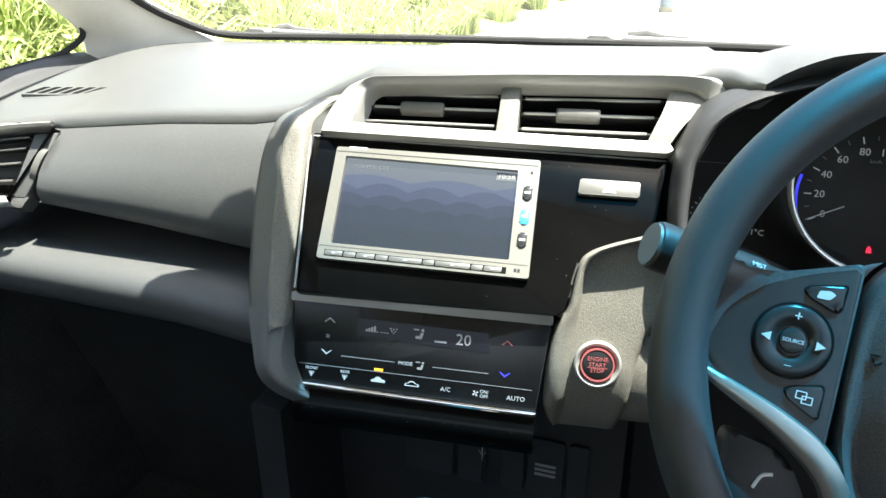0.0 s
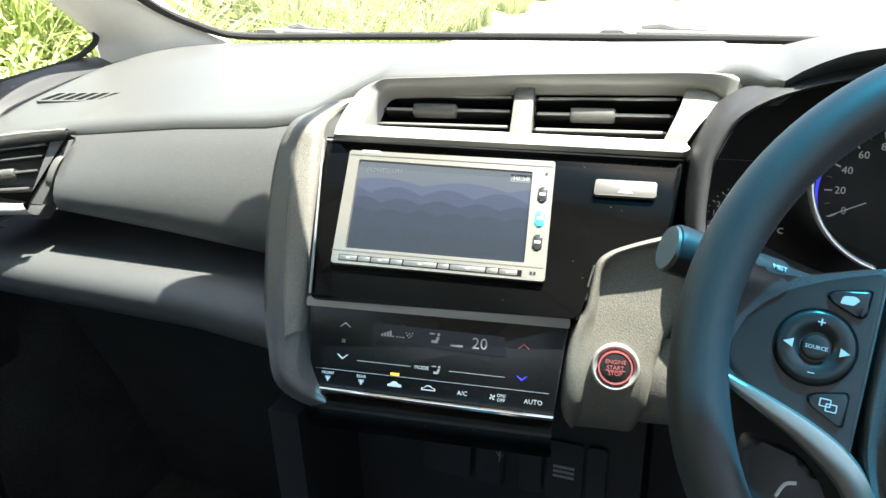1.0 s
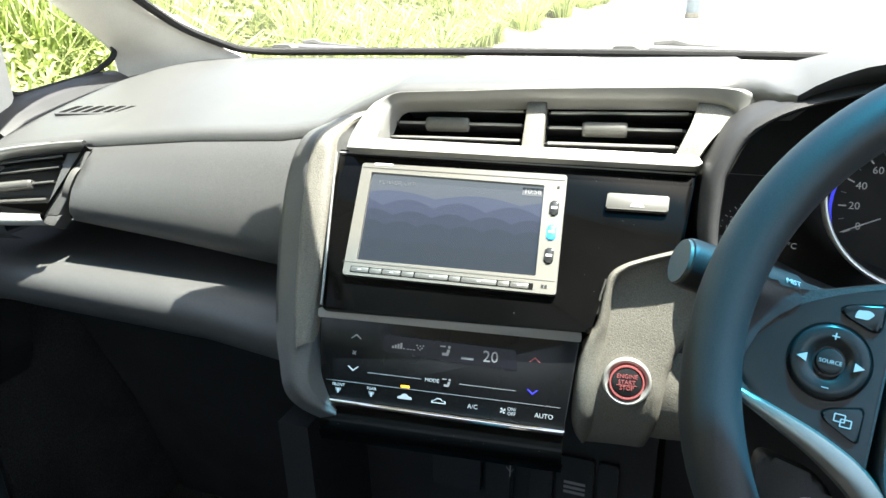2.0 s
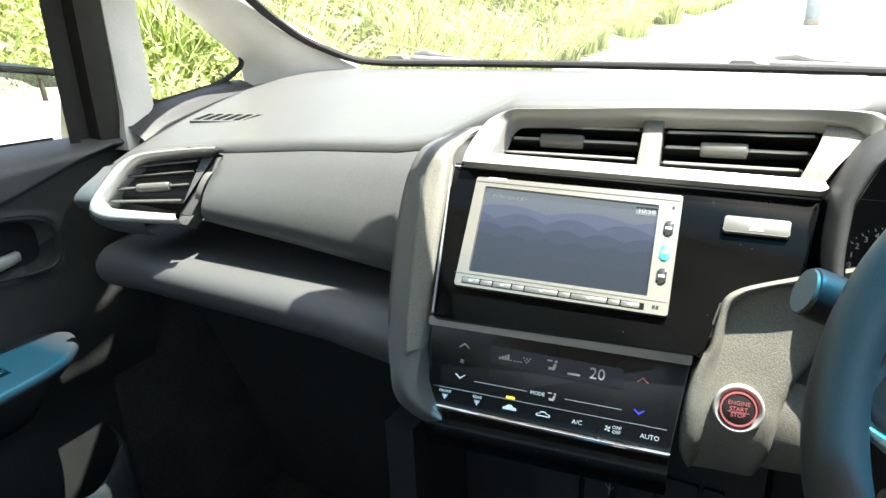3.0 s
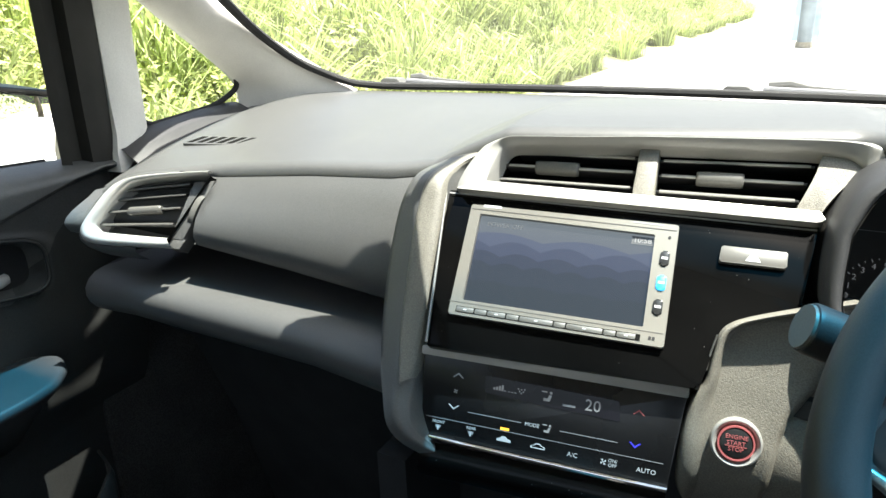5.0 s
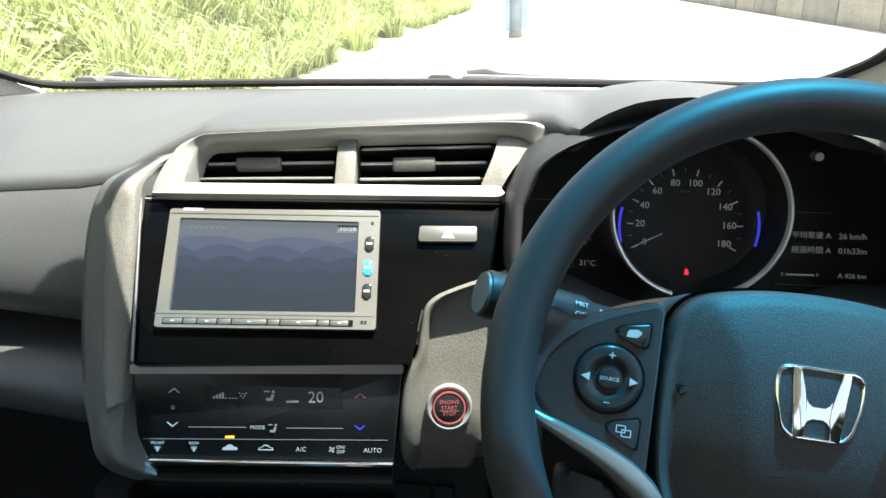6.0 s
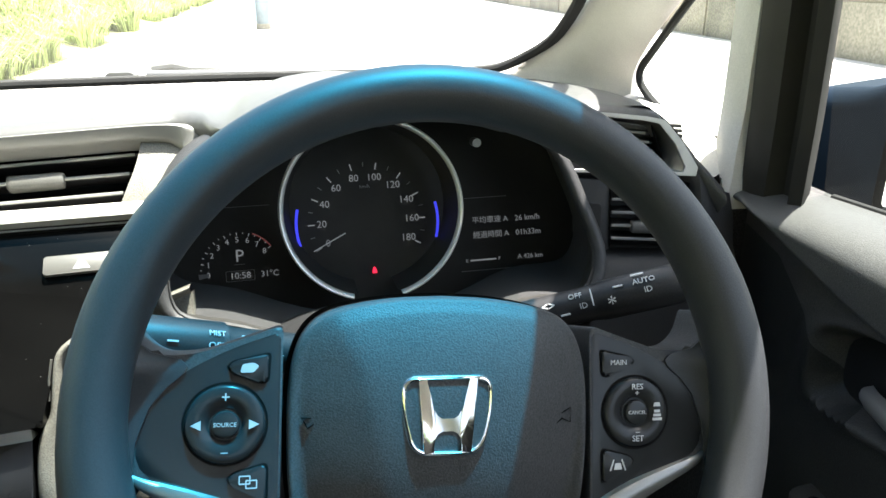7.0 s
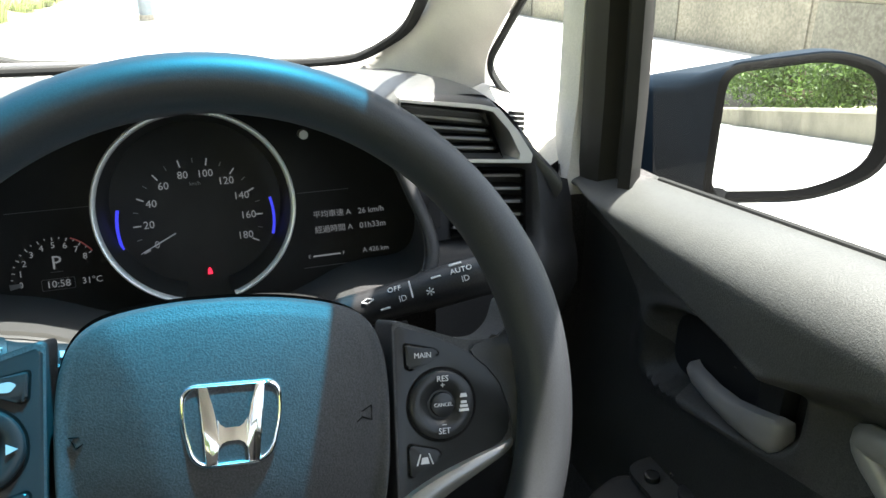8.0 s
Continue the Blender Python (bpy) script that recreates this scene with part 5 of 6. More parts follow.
text("OFF", at(CLI, 0.0580, -0.0438), 0.0038, MAT["white"], cl)
for a in range(4):
    part("fan_mark", prism([(0, 0), (0.0022, 0.0005), (0.0017, 0.0021)], 0.0, 0.0003, CLI @ pose(0.0510, -0.0420, 0, 0, 0, 90 * a)), MAT["white"], cl)
text("AUTO", at(CLI, 0.0832, -0.0425), 0.0052, MAT["white"], cl)

# lower stack below the climate panel
low = thing("lower_console", (0.0, 0.60, 0.60), "black lower console with socket and cubby", "console")
rows = []
for s, (dy, z) in enumerate(((0.0, -0.056), (-0.003, -0.066), (-0.002, -0.078), (0.004, -0.086), (0.03, -0.088))):
    rows.append([CLI @ Vector((lerp(-0.101, 0.099, c), z, -0.001 - dy)) for c in (i / 8 for i in range(9))])
part("apron", loft(rows), MAT["gloss"], low, "glossy black apron")
part("recess", box(Matrix(), -0.14, 0.17, 0.604, 0.62, 0.62, 0.90), MAT["black"], low)
LOW = basis((0.05, 0.602, 0.752), (1, 0, 0), (0, -1, 0.12))
for k, (cx, w) in enumerate(((-0.055, 0.050), (-0.012, 0.024), (0.002, 0.002), (0.030, 0.022), (0.062, 0.034), (0.092, 0.018))):
    part("switch_blank", prism(rounded(w, 0.060, 0.002), 0.0, 0.006, at(LOW, cx - 0.012, 0.0), 0.002), MAT["black"], low)
usb = at(LOW, -0.012, 0.004, 0.0065)
part("usb_mark", box(usb, -0.0006, 0.0006, -0.008, 0.006, 0, 0.0004), MAT["dimmark"], low)
part("usb_mark", box(usb @ pose(-0.002, 0, 0, 0, 0, 40), -0.0005, 0.0005, -0.003, 0.003, 0, 0.0004), MAT["dimmark"], low)
part("usb_mark", box(usb @ pose(0.002, -0.001, 0, 0, 0, -40), -0.0005, 0.0005, -0.003, 0.003, 0, 0.0004), MAT["dimmark"], low)
part("usb_mark", prism([(-0.002, 0.006), (0.002, 0.006), (0, 0.010)], 0, 0.0004, usb), MAT["dimmark"], low)
for k in range(3):
    part("socket_marking", box(at(LOW, 0.050, 0.004 - 0.005 * k, 0.0065), -0.010, 0.010, -0.0014, 0.0014, 0, 0.0004), MAT["dimmark"], low, "unreadable grey marking")
part("side_wall", box(Matrix(), -0.15, -0.12, 0.50, 0.75, 0.30, 0.835), MAT["black"], low)
part("tunnel", box(Matrix(), -0.12, 0.14, 0.20, 0.62, 0.30, 0.62, 0.02), MAT["black"], low)
gl = thing("gear_lever", (0.055, 0.40, 0.62), "dark automatic gear lever with rounded knob", "gear lever")
part("shaft", tube([(0.055, 0.42, 0.62), (0.055, 0.405, 0.80)], [0.012, 0.010], 12, up=(0, 1, 0)), MAT["chrome"], gl)
rows = []
for z, r in ((0.790, 0.010), (0.797, 0.018), (0.815, 0.024), (0.838, 0.026), (0.852, 0.021), (0.859, 0.010), (0.860, 0.001)):
    rows.append([(0.052 + 1.1 * r * math.cos(a), 0.402 + r * math.sin(a), z) for a in (2 * math.pi * k / 20 for k in range(20))])
part("knob", loft(rows, True), MAT["leather"], gl)

# grey console panel with the start button
CON = basis((0.1450, 0.537, 0.9114), (0.992, 0.127, 0), (0.119, -0.930, 0.348), 0)
con = thing("switch_console", CON @ Vector((0.02, -0.06, 0)), "grained grey plastic panel around the start button", "panel")
RIDGE = [((0.0700, 0.1130), (0.0700, 0.1080)), ((0.0330, 0.1022), (0.0345, 0.0975)), ((0.0045, 0.0932), (0.0088, 0.0895)), ((-0.0105, 0.0866), (-0.0060, 0.0818)), ((-0.0182, 0.0785), (-0.0122, 0.0722)), ((-0.0222, 0.0620), (-0.0142, 0.0590)), ((-0.0262, 0.0410), (-0.0158, 0.0420)), ((-0.0330, 0.0300), (-0.0182, 0.0270)), ((-0.0372, 0.0140), (-0.0206, 0.0100)), ((-0.0392, -0.0100), (-0.0222, -0.0120)), ((-0.0398, -0.0330), (-0.0230, -0.0330)), ((-0.0372, -0.0490), (-0.0255, -0.0490)), ((-0.0320, -0.0590), (-0.0285, -0.0590))]


def droop(y):
    """How far the console's foot curves back under itself."""
    return 0.034 * max(0.0, (-0.012 - y) / 0.048) ** 2.2


rows = []
for (ox, oy), (ix, iy) in RIDGE:
    o, i = Vector((ox, oy, 0)), Vector((ix, iy, 0))
    deep = lerp(-0.0030, -0.0068, step(0.0, 0.075, oy))
    prof = [(-0.02, -0.040), (-0.02, -0.006), (0.03, -0.0008), (0.14, 0.0022), (0.30, 0.0034), (0.50, 0.0032), (0.70, 0.0015), (0.86, deep * 0.5), (1.0, deep)]
    rows.append([o.lerp(i, f) + Vector((0, 0, z - droop(lerp(oy, iy, f)))) for f, z in prof])
fine = [smooth_path([r[k] for r in rows], 5) for k in range(len(rows[0]))]
part("raised_rim", loft([[CON @ p for p in r] for r in zip(*fine)]), MAT["console"], con, "", 60)
inner_edge = fine[-1]
rows = []
for p in inner_edge:
    xr = table(p.y, [(-0.060, 0.0170), (-0.030, 0.0252), (0.005, 0.0296), (0.022, 0.0350), (0.05, 0.052), (0.08, 0.0705), (0.11, 0.0706)])
    row = []
    for k in range(13):
        f = k / 12
        x = lerp(p.x, xr, f)
        row.append(CON @ Vector((x, p.y, p.z - 0.0014 * math.sin(math.pi * f) - 0.004 * step(0.93, 1.0, f))))
    row.append(CON @ Vector((xr + 0.0005, p.y, p.z - 0.03)))
    rows.append(row)
part("face", loft(rows), MAT["console"], con, "", 60)
rows = [[CON @ Vector((x, y, z - droop(y) - dz)) for x, z in ((0.010, -0.012), (0.030, -0.0065), (0.050, -0.008), (0.075, -0.016))] for y, dz in ((0.070, 0.018), (0.045, 0.010), (0.025, 0.004), (0.0, 0), (-0.02, 0), (-0.035, 0.001), (-0.048, 0.004), (-0.055, 0.02))]
part("side_panel", loft(rows), MAT["console"], con, "grey side panel beside the button face", 60)
# silver line drawn in for the glint along the rim's edge
part("edge_glint", tube([CON @ Vector(p) for p in ((-0.0252, 0.0500, -0.001), (-0.0232, 0.0640, 0.000), (-0.0200, 0.0770, 0.001))], 0.0008, 8), MAT["silver"], con, "thin silver line for the glint on the edge")
sb = thing("start_button", CON @ Vector((0, 0, 0)), "engine start button in a silver ring with red lettering", "button")
BT = basis(CON @ Vector((0, 0, 0.0)), (0.992, 0.127, 0), (0.119, -0.930, 0.348))
part("ring", loft([[BT @ Vector((r * math.cos(a), r * math.sin(a), z)) for a in (2 * math.pi * q / 48 for q in range(48))] for r, z in ((0.0183, -0.010), (0.0182, -0.0005), (0.0175, 0.0012), (0.0165, 0.0016), (0.0150, 0.0008), (0.0131, -0.0022), (0.0130, -0.006))], True), MAT["satin"], sb, "satin silver ring")
part("glow_ring", ring(BT, 0.0117, 0.0129, -0.006, 0.0020, 40), MAT["red"], sb, "dim red ring")
part("cap", disc(BT, 0.0116, -0.006, 0.0018, 32, 0.0015), MAT["button"], sb)
for k, s in enumerate(("ENGINE", "START", "STOP")):
    text(s, at(BT, 0, 0.0045 - 0.0045 * k, 0.0020), 0.0044, MAT["red"], sb)
part("rule", box(BT, -0.0075, 0.0075, -0.0024, -0.0020, 0.0018, 0.0022), MAT["red"], sb)


# passenger's air vent in its silver frame
LVN = basis((-0.4948, 0.5606, 1.0061), (0.95, 0.30, -0.03), (0.290, -0.810, 0.510))



lvo = [(0.0760, 0.0530), (0.0336, 0.0489), (-0.0105, 0.0427), (-0.0319, 0.0349), (-0.0455, 0.0234), (-0.0578, 0.0038), (-0.0680, -0.0164), (-0.0690, -0.0262), (-0.0629, -0.0340), (-0.0461, -0.0382), (0.0, -0.0380), (0.0460, -0.0368)]
lvi = [(0.0745, 0.0484), (0.0336, 0.0437), (-0.0066, 0.0370), (-0.0241, 0.0287), (-0.0363, 0.0136), (-0.0465, -0.0037), (-0.0528, -0.0153), (-0.0508, -0.0212), (-0.0432, -0.0240), (-0.0120, -0.0251), (0.0185, -0.0257), (0.0364, -0.0257)]
sl = thing("vent_surround", (-0.50, 0.57, 0.97), "bright silver open-ended frame of the passenger's air vent", "vent surround")
band_o = smooth_path([Vector((x, y, 0)) for x, y in lvo], 4)
nb = len(band_o)
band_i = smooth_path([Vector((x, y, 0)) for x, y in lvi], 4)
band_i = [band_i[min(len(band_i) - 1, round(k * (len(band_i) - 1) / (nb - 1)))] for k in range(nb)]
rows = []
for k, (o, i) in enumerate(zip(band_o, band_i)):
    rows.append([LVN @ Vector((*o.lerp(i, f).to_2d(), z)) for f, z in ((0.0, -0.006), (0.0, 0.0005), (0.08, 0.0030), (0.30, 0.0048), (0.62, 0.0044), (0.90, 0.0016), (1.0, -0.003), (1.02, -0.030))])
part("frame", loft(rows), MAT["handle"], sl, "", 50)
rows = []
for o in band_o[4:-4]:
    w = (o - Vector((0.0, 0.01, 0))).normalized()
    rows.append([LVN @ (o + w * a + Vector((0, 0, z))) for a, z in ((-0.001, -0.003), (0.002, -0.0015), (0.0055, -0.005), (0.008, -0.014), (0.009, -0.035))])
part("skirt", loft(rows), MAT["dash"], sl, "dark dashboard skirt round the frame", 50)
lv = thing("air_vent", (-0.50, 0.57, 0.98), "black slatted passenger's air vent with sliding knob", "air vent", "air vents")
cav = [(p.x, p.y) for p in band_i]
bm = loft([[LVN @ Vector((x, y, z)) for x, y in cav] for z in (-0.003, -0.032)], True)
bm.faces.new([bm.verts.new(LVN @ Vector((x, y, -0.032))) for x, y in cav])
part("cavity", bm, MAT["matte"], lv)
for (xl, yl), (xr, yr) in (((-0.0300, 0.0270), (0.0490, 0.0385)), ((-0.0420, 0.0145), (0.0465, 0.0265)), ((-0.0500, -0.0005), (0.0425, 0.0105)), ((-0.0530, -0.0150), (0.0365, -0.0085))):
    a, b = Vector((xl, yl, -0.0095)), Vector((xr, yr, -0.0095))
    prof = [(-0.0012, 0.0), (-0.0008, 0.0012), (0.0006, 0.0014), (0.0014, 0.0002), (0.0038, -0.0170), (0.0026, -0.0172), (-0.0010, -0.0012)]
    sl_ = part("slat", loft([[LVN @ (e + Vector((0, y, z))) for y, z in prof] for e in (a, b)], True, True), MAT["black"], lv)
    part("slat_edge", loft([[LVN @ (e + Vector((0, y, z + 0.0008))) for y, z in ((-0.0012, 0.0004), (-0.0004, 0.0013), (0.0008, 0.0013), (0.0015, 0.0002), (0.0, -0.0010))] for e in (a, b)], True, True), MAT["knob"], sl_, "grey front edge")
    if abs(yl + 0.0005) < 1e-6:
        rows = []
        for f, sc in ((0.33, 0.8), (0.345, 0.96), (0.37, 1.0), (0.71, 1.0), (0.74, 0.96), (0.755, 0.8)):
            c = a.lerp(b, f)
            rows.append([LVN @ (c + Vector((0, y * sc, z * sc))) for y, z in ((-0.0050, -0.004), (-0.0050, 0.0040), (-0.0038, 0.0056), (0.0006, 0.0064), (0.0032, 0.0055), (0.0042, 0.0030), (0.0042, -0.004))])
        part("slider", loft(rows, True, True), MAT["knob"], lv, "dark grey sliding knob", 50)
tr = [(0.0350, -0.0250), (0.0510, -0.0262), (0.0790, 0.0450), (0.0530, 0.0420)]
part("frame_end", prism([(0.0355, -0.0366), (0.0480, -0.0366), (0.0545, -0.0250), (0.0355, -0.0250)], -0.030, -0.0095, LVN, 0.0015), MAT["dash"], lv)
part("side_trim", prism(tr, -0.030, -0.0085, LVN, 0.002), MAT["dash"], lv)
wm = LVN @ pose(0.0615, 0.0105, -0.0050, 0, 0, -18)
rows = [[wm @ Vector((x, 0.017 * math.cos(b), 0.0065 * math.sin(b) - 0.005)) for b in (math.pi * k / 14 for k in range(15))] for x in (-0.0035, -0.0028, 0.0028, 0.0035)]
part("thumb_wheel", loft(rows), MAT["knob"], lv)


# ---- instrument cluster ----
GAU = basis((0.335, 0.705, 1.008), (1, 0, 0), (0, -0.927, 0.375))
clu = thing("instrument_cluster", (0.335, 0.70, 0.93), "unlit-looking black instrument cluster with silver ringed speedometer", "instrument cluster")
rim_pts = [(0.199, 1.060), (0.198, 1.030), (0.201, 1.010), (0.214, 1.001), (0.245, 0.994), (0.290, 0.978), (0.345, 0.968), (0.400, 0.978), (0.442, 0.992), (0.480, 0.994), (0.494, 1.004), (0.498, 1.024), (0.489, 1.054), (0.478, 1.083), (0.462, 1.098), (0.440, 1.110), (0.405, 1.119), (0.370, 1.122), (0.333, 1.122), (0.300, 1.119), (0.265, 1.112), (0.235, 1.102), (0.212, 1.086)]
RIM0 = [Vector((x, 0.578 + 0.534 * (z - 1.03), z)) for x, z in rim_pts]
RIM0 = smooth_path(RIM0 + [RIM0[0]], 3)[:-1]
cc = Vector((0.345, 0.59, 1.055))


def dial_plane(p, grow):
    """The rim point pushed back onto the dial's plane, spread a little."""
    x = 0.345 + (p.x - 0.345) * grow
    z = 1.045 + (p.z - 1.055) * (0.93 if p.z > 1.055 else 1.45)
    return Vector((x, 0.706 + 0.405 * (z - 1.008), z))


back = [dial_plane(p, 1.27) for p in RIM0]
wall_rows = [[p.lerp(b, s) for p, b in zip(RIM0, back)] for s in (0.0, 0.03, 0.3, 0.6, 1.0)]
bm = loft(wall_rows, True)
bm.faces.new([bm.verts.new(p) for p in back])
part("face", bm, MAT["lens"], clu, "", 50)
# hood lip around the cluster, running back into the dashboard
outw = []
for sc, dy, dz in ((1.0, 0.004, 0.0), (1.012, -0.001, 0.0), (1.035, -0.003, 0.0), (1.062, -0.001, 0.0), (1.085, 0.008, 0.0), (1.11, 0.03, -0.001), (1.12, 0.09, -0.004)):
    outw.append([Vector((cc.x + (p.x - cc.x) * sc, p.y + dy, cc.z + (p.z - cc.z) * (1 + (sc - 1) * 0.9) + dz)) for p in RIM0])
part("hood", loft(outw, True), MAT["dash_low"], clu, "charcoal cluster hood", 60)
RNG = basis((0.343, 0.648, 1.041), (1, 0, 0), (0, -0.975, 0.22))
part("ring", loft([[RNG @ Vector((r * math.cos(a), r * math.sin(a), z)) for r, z in ((0.0692, -0.014), (0.0692, -0.003), (0.0696, 0.0005), (0.0705, 0.0028), (0.0716, 0.0034), (0.0727, 0.0022), (0.0733, -0.002), (0.0733, -0.012))] for a in (radians(-74 + 328 * k / 72) for k in range(73))], True, True), MAT["ringmetal"], clu, "satin silver ring")
part("ring_sleeve", loft([[RNG @ Vector((r * math.cos(a), r * math.sin(a), z)) for a in (radians(-76 + 332 * k / 60) for k in range(61))] for r, z in ((0.0690, -0.002), (0.066, -0.050))]), MAT["lens"], clu)


def tick(m, ang, r0, r1, w, mat, z=0.0006):
    part("tick", box(m @ pose(0, 0, 0, 0, 0, ang), r0, r1, -w / 2, w / 2, z, z + 0.0004), mat, clu)


# speedometer: 0 at 207 degrees, 180 at -27 degrees
SPD = at(GAU, 0.0075, 0.0045)
for k in range(19):
    a = 207 - 234 * k / 18
    tick(SPD, a, 0.0455 if k % 2 == 0 else 0.0475, 0.0515, 0.0011 if k % 2 == 0 else 0.0007, MAT["lit"] if k % 2 == 0 else MAT["dimmark"])
for k in range(10):
    a = radians(207 - 234 * k / 9)
    text(str(20 * k), at(SPD, 0.0395 * math.cos(a), 0.0385 * math.sin(a), 0.0006), 0.0088, MAT["lit"], clu)
text("km/h", at(SPD, 0.0, 0.0300, 0.0006), 0.0045, MAT["dimmark"], clu)
part("needle", prism([(0.022, -0.0006), (0.0535, -0.0003), (0.0535, 0.0003), (0.022, 0.0006)], 0.003, 0.0036, SPD @ pose(0, 0, 0, 0, 0, 206)), MAT["white"], clu, "white pointer at zero")
part("belt_lamp", prism([(-0.0020, -0.0028), (0.0020, -0.0028), (0.0014, 0.0012), (0, 0.0030), (-0.0014, 0.0012)], 0.0006, 0.001, at(GAU, 0.0105, -0.0392)), MAT["redlamp"], clu, "red warning lamp")
BL = at(RNG, -0.001, -0.0147, -0.040)
part("glow_arc", ring(BL, 0.0590, 0.0614, 0.0, 0.0006, 16, 165, 195), MAT["bluelamp"], clu, "blue light arc")
part("glow_arc", ring(BL, 0.0582, 0.0604, 0.0, 0.0006, 16, -16, 14), MAT["bluelamp"], clu, "blue light arc")
# rev counter
TAC = at(GAU, -0.1035, -0.0300)
for k in range(17):
    tick(TAC, 185 - 150 * k / 16, 0.0300 if k % 2 == 0 else 0.0312, 0.0325, 0.0007, MAT["lit"])
for k in range(9):
    a = radians(185 - 150 * k / 8)
    text(str(k), at(TAC, 0.0262 * math.cos(a), 0.0262 * math.sin(a), 0.0006), 0.0068, MAT["lit"], clu)
part("red_arc", ring(TAC, 0.0325, 0.0335, 0.0004, 0.0008, 14, 35, 68), MAT["red"], clu, "red zone arc")
part("needle", prism([(0.026, -0.0014), (0.034, -0.0022), (0.034, 0.0022), (0.026, 0.0014)], 0.0006, 0.0012, TAC @ pose(0, 0, 0, 0, 0, 185)), MAT["dimmark"], clu)
text("P", at(GAU, -0.1030, -0.0180, 0.0008), 0.0150, MAT["lit"], clu)
part("gear_line", box(GAU, -0.1080, -0.0990, -0.0250, -0.0246, 0.0004, 0.0008), MAT["dimmark"], clu)
part("clock_frame", frame_plate(rounded(0.024, 0.0090, 0.001), rounded(0.0232, 0.0082, 0.001), 0.0004, 0.0007, at(GAU, -0.1035, -0.0345)), MAT["dimmark"], clu)
text("10:58", at(GAU, -0.1035, -0.0345, 0.0006), 0.0080, MAT["lit"], clu)
text("31°C", at(GAU, -0.0790, -0.0345, 0.0006), 0.0072, MAT["lit"], clu)
part("face_line", box(GAU, -0.135, -0.075, 0.0240, 0.0244, 0.0004, 0.0007), MAT["dimmark"], clu)
# trip display
part("face_line", box(GAU, 0.0900, 0.1350, 0.0175, 0.0180, 0.0004, 0.0007), MAT["dimmark"], clu)
text("平均車速 A", at(GAU, 0.1180, -0.0030, 0.0006), 0.0068, MAT["trip"], clu)
text("26 km/h", at(GAU, 0.1530, -0.0032, 0.0006), 0.0072, MAT["trip"], clu)
text("經過時間 A", at(GAU, 0.1180, -0.0163, 0.0006), 0.0068, MAT["trip"], clu)
text("01h33m", at(GAU, 0.1530, -0.0163, 0.0006), 0.0074, MAT["trip"], clu)
part("fuel_bar", box(GAU, 0.0970, 0.1210, -0.0392, -0.0378, 0.0004, 0.0007), MAT["lit"], clu)
text("F", at(GAU, 0.1240, -0.0385, 0.0006), 0.0045, MAT["trip"], clu)
text("E", at(GAU, 0.0940, -0.0385, 0.0006), 0.0045, MAT["trip"], clu)
text("A 426 km", at(GAU, 0.1530, -0.0384, 0.0006), 0.0060, MAT["trip"], clu)
part("face_line", box(GAU, 0.0880, 0.1430, -0.0480, -0.0474, 0.0004, 0.0008), MAT["dimmark"], clu)
part("trip_knob", tube([(0.425, 0.640, 1.092), (0.425, 0.652, 1.0905)], [0.0034, 0.0034], 16, up=(0, 0, 1)), MAT["silver"], clu, "small silver trip knob")

# ---- dashboard right of the cluster ----
RV = basis((0.58, 0.650, 1.050), (0.966, -0.259, 0), (-0.25, -0.93, 0.2))


def rv_loc(p):
    q = RV.inverted() @ Vector(p)
    return (q.x, q.y)


sur2 = thing("vent_surround", (0.56, 0.66, 1.04), "silver horseshoe surround of the driver's air vent", "vent surround")
so = [rv_loc(p) for p in ((0.512, 0.683, 1.053), (0.614, 0.642, 1.053), (0.6155, 0.643, 1.060), (0.604, 0.649, 1.080), (0.590, 0.658, 1.098), (0.575, 0.663, 1.101), (0.512, 0.685, 1.106))]
si = [rv_loc(p) for p in ((0.514, 0.683, 1.060), (0.590, 0.65, 1.0605), (0.591, 0.65, 1.062), (0.586, 0.65, 1.080), (0.578, 0.66, 1.091), (0.57, 0.66, 1.0935), (0.514, 0.685, 1.098))]
mid = [(lerp(a[0], b[0], 0.42), lerp(a[1], b[1], 0.42)) for a, b in zip(so, si)]
bm = frame_plate(so, mid, -0.02, 0.004, RV)
bmesh.ops.bevel(bm, geom=list(bm.edges), offset=0.0012, segments=3, affect="EDGES", clamp_overlap=True)
part("frame", bm, MAT["handle"], sur2)
part("flange", loft([[RV @ Vector((x, y, z)) for x, y in r] for r, z in ((mid, 0.0015), (mid, -0.0005), (si, -0.011), (si, -0.020))], True), MAT["silver"], sur2, "darker satin inner flange")
air_vent(RV, [(so[0][0] + 0.002, si[0][1] - 0.003), (si[1][0] + 0.002, si[1][1] - 0.003), (si[4][0] + 0.002, si[4][1] + 0.003), (so[0][0] + 0.002, si[6][1] + 0.003)], [((so[0][0] + 0.003, lerp(si[0][1], si[6][1], f)), (lerp(si[1][0], si[4][0], f), lerp(si[1][1], si[4][1], f))) for f in (0.14, 0.38, 0.62, 0.86)], None, "black slatted driver's air vent in a silver surround")
lo = [rv_loc(p) for p in ((0.545, 0.65, 0.993), (0.606, 0.63, 0.993), (0.608, 0.64, 1.048), (0.545, 0.655, 1.050))]
air_vent(RV @ pose(0, 0, 0.006), lo, [((lerp(lo[0][0], lo[3][0], f), lerp(lo[0][1], lo[3][1], f)), (lerp(lo[1][0], lo[2][0], f), lerp(lo[1][1], lo[2][1], f))) for f in (0.1, 0.3, 0.5, 0.7, 0.9)], (-0.015, 0.010), "black slatted lower driver's side air vent")
# trim with thumb wheel between cluster and lower vent
trim = [rv_loc(p) for p in ((0.520, 0.66, 0.985), (0.545, 0.65, 0.990), (0.545, 0.655, 1.050), (0.518, 0.67, 1.050))]
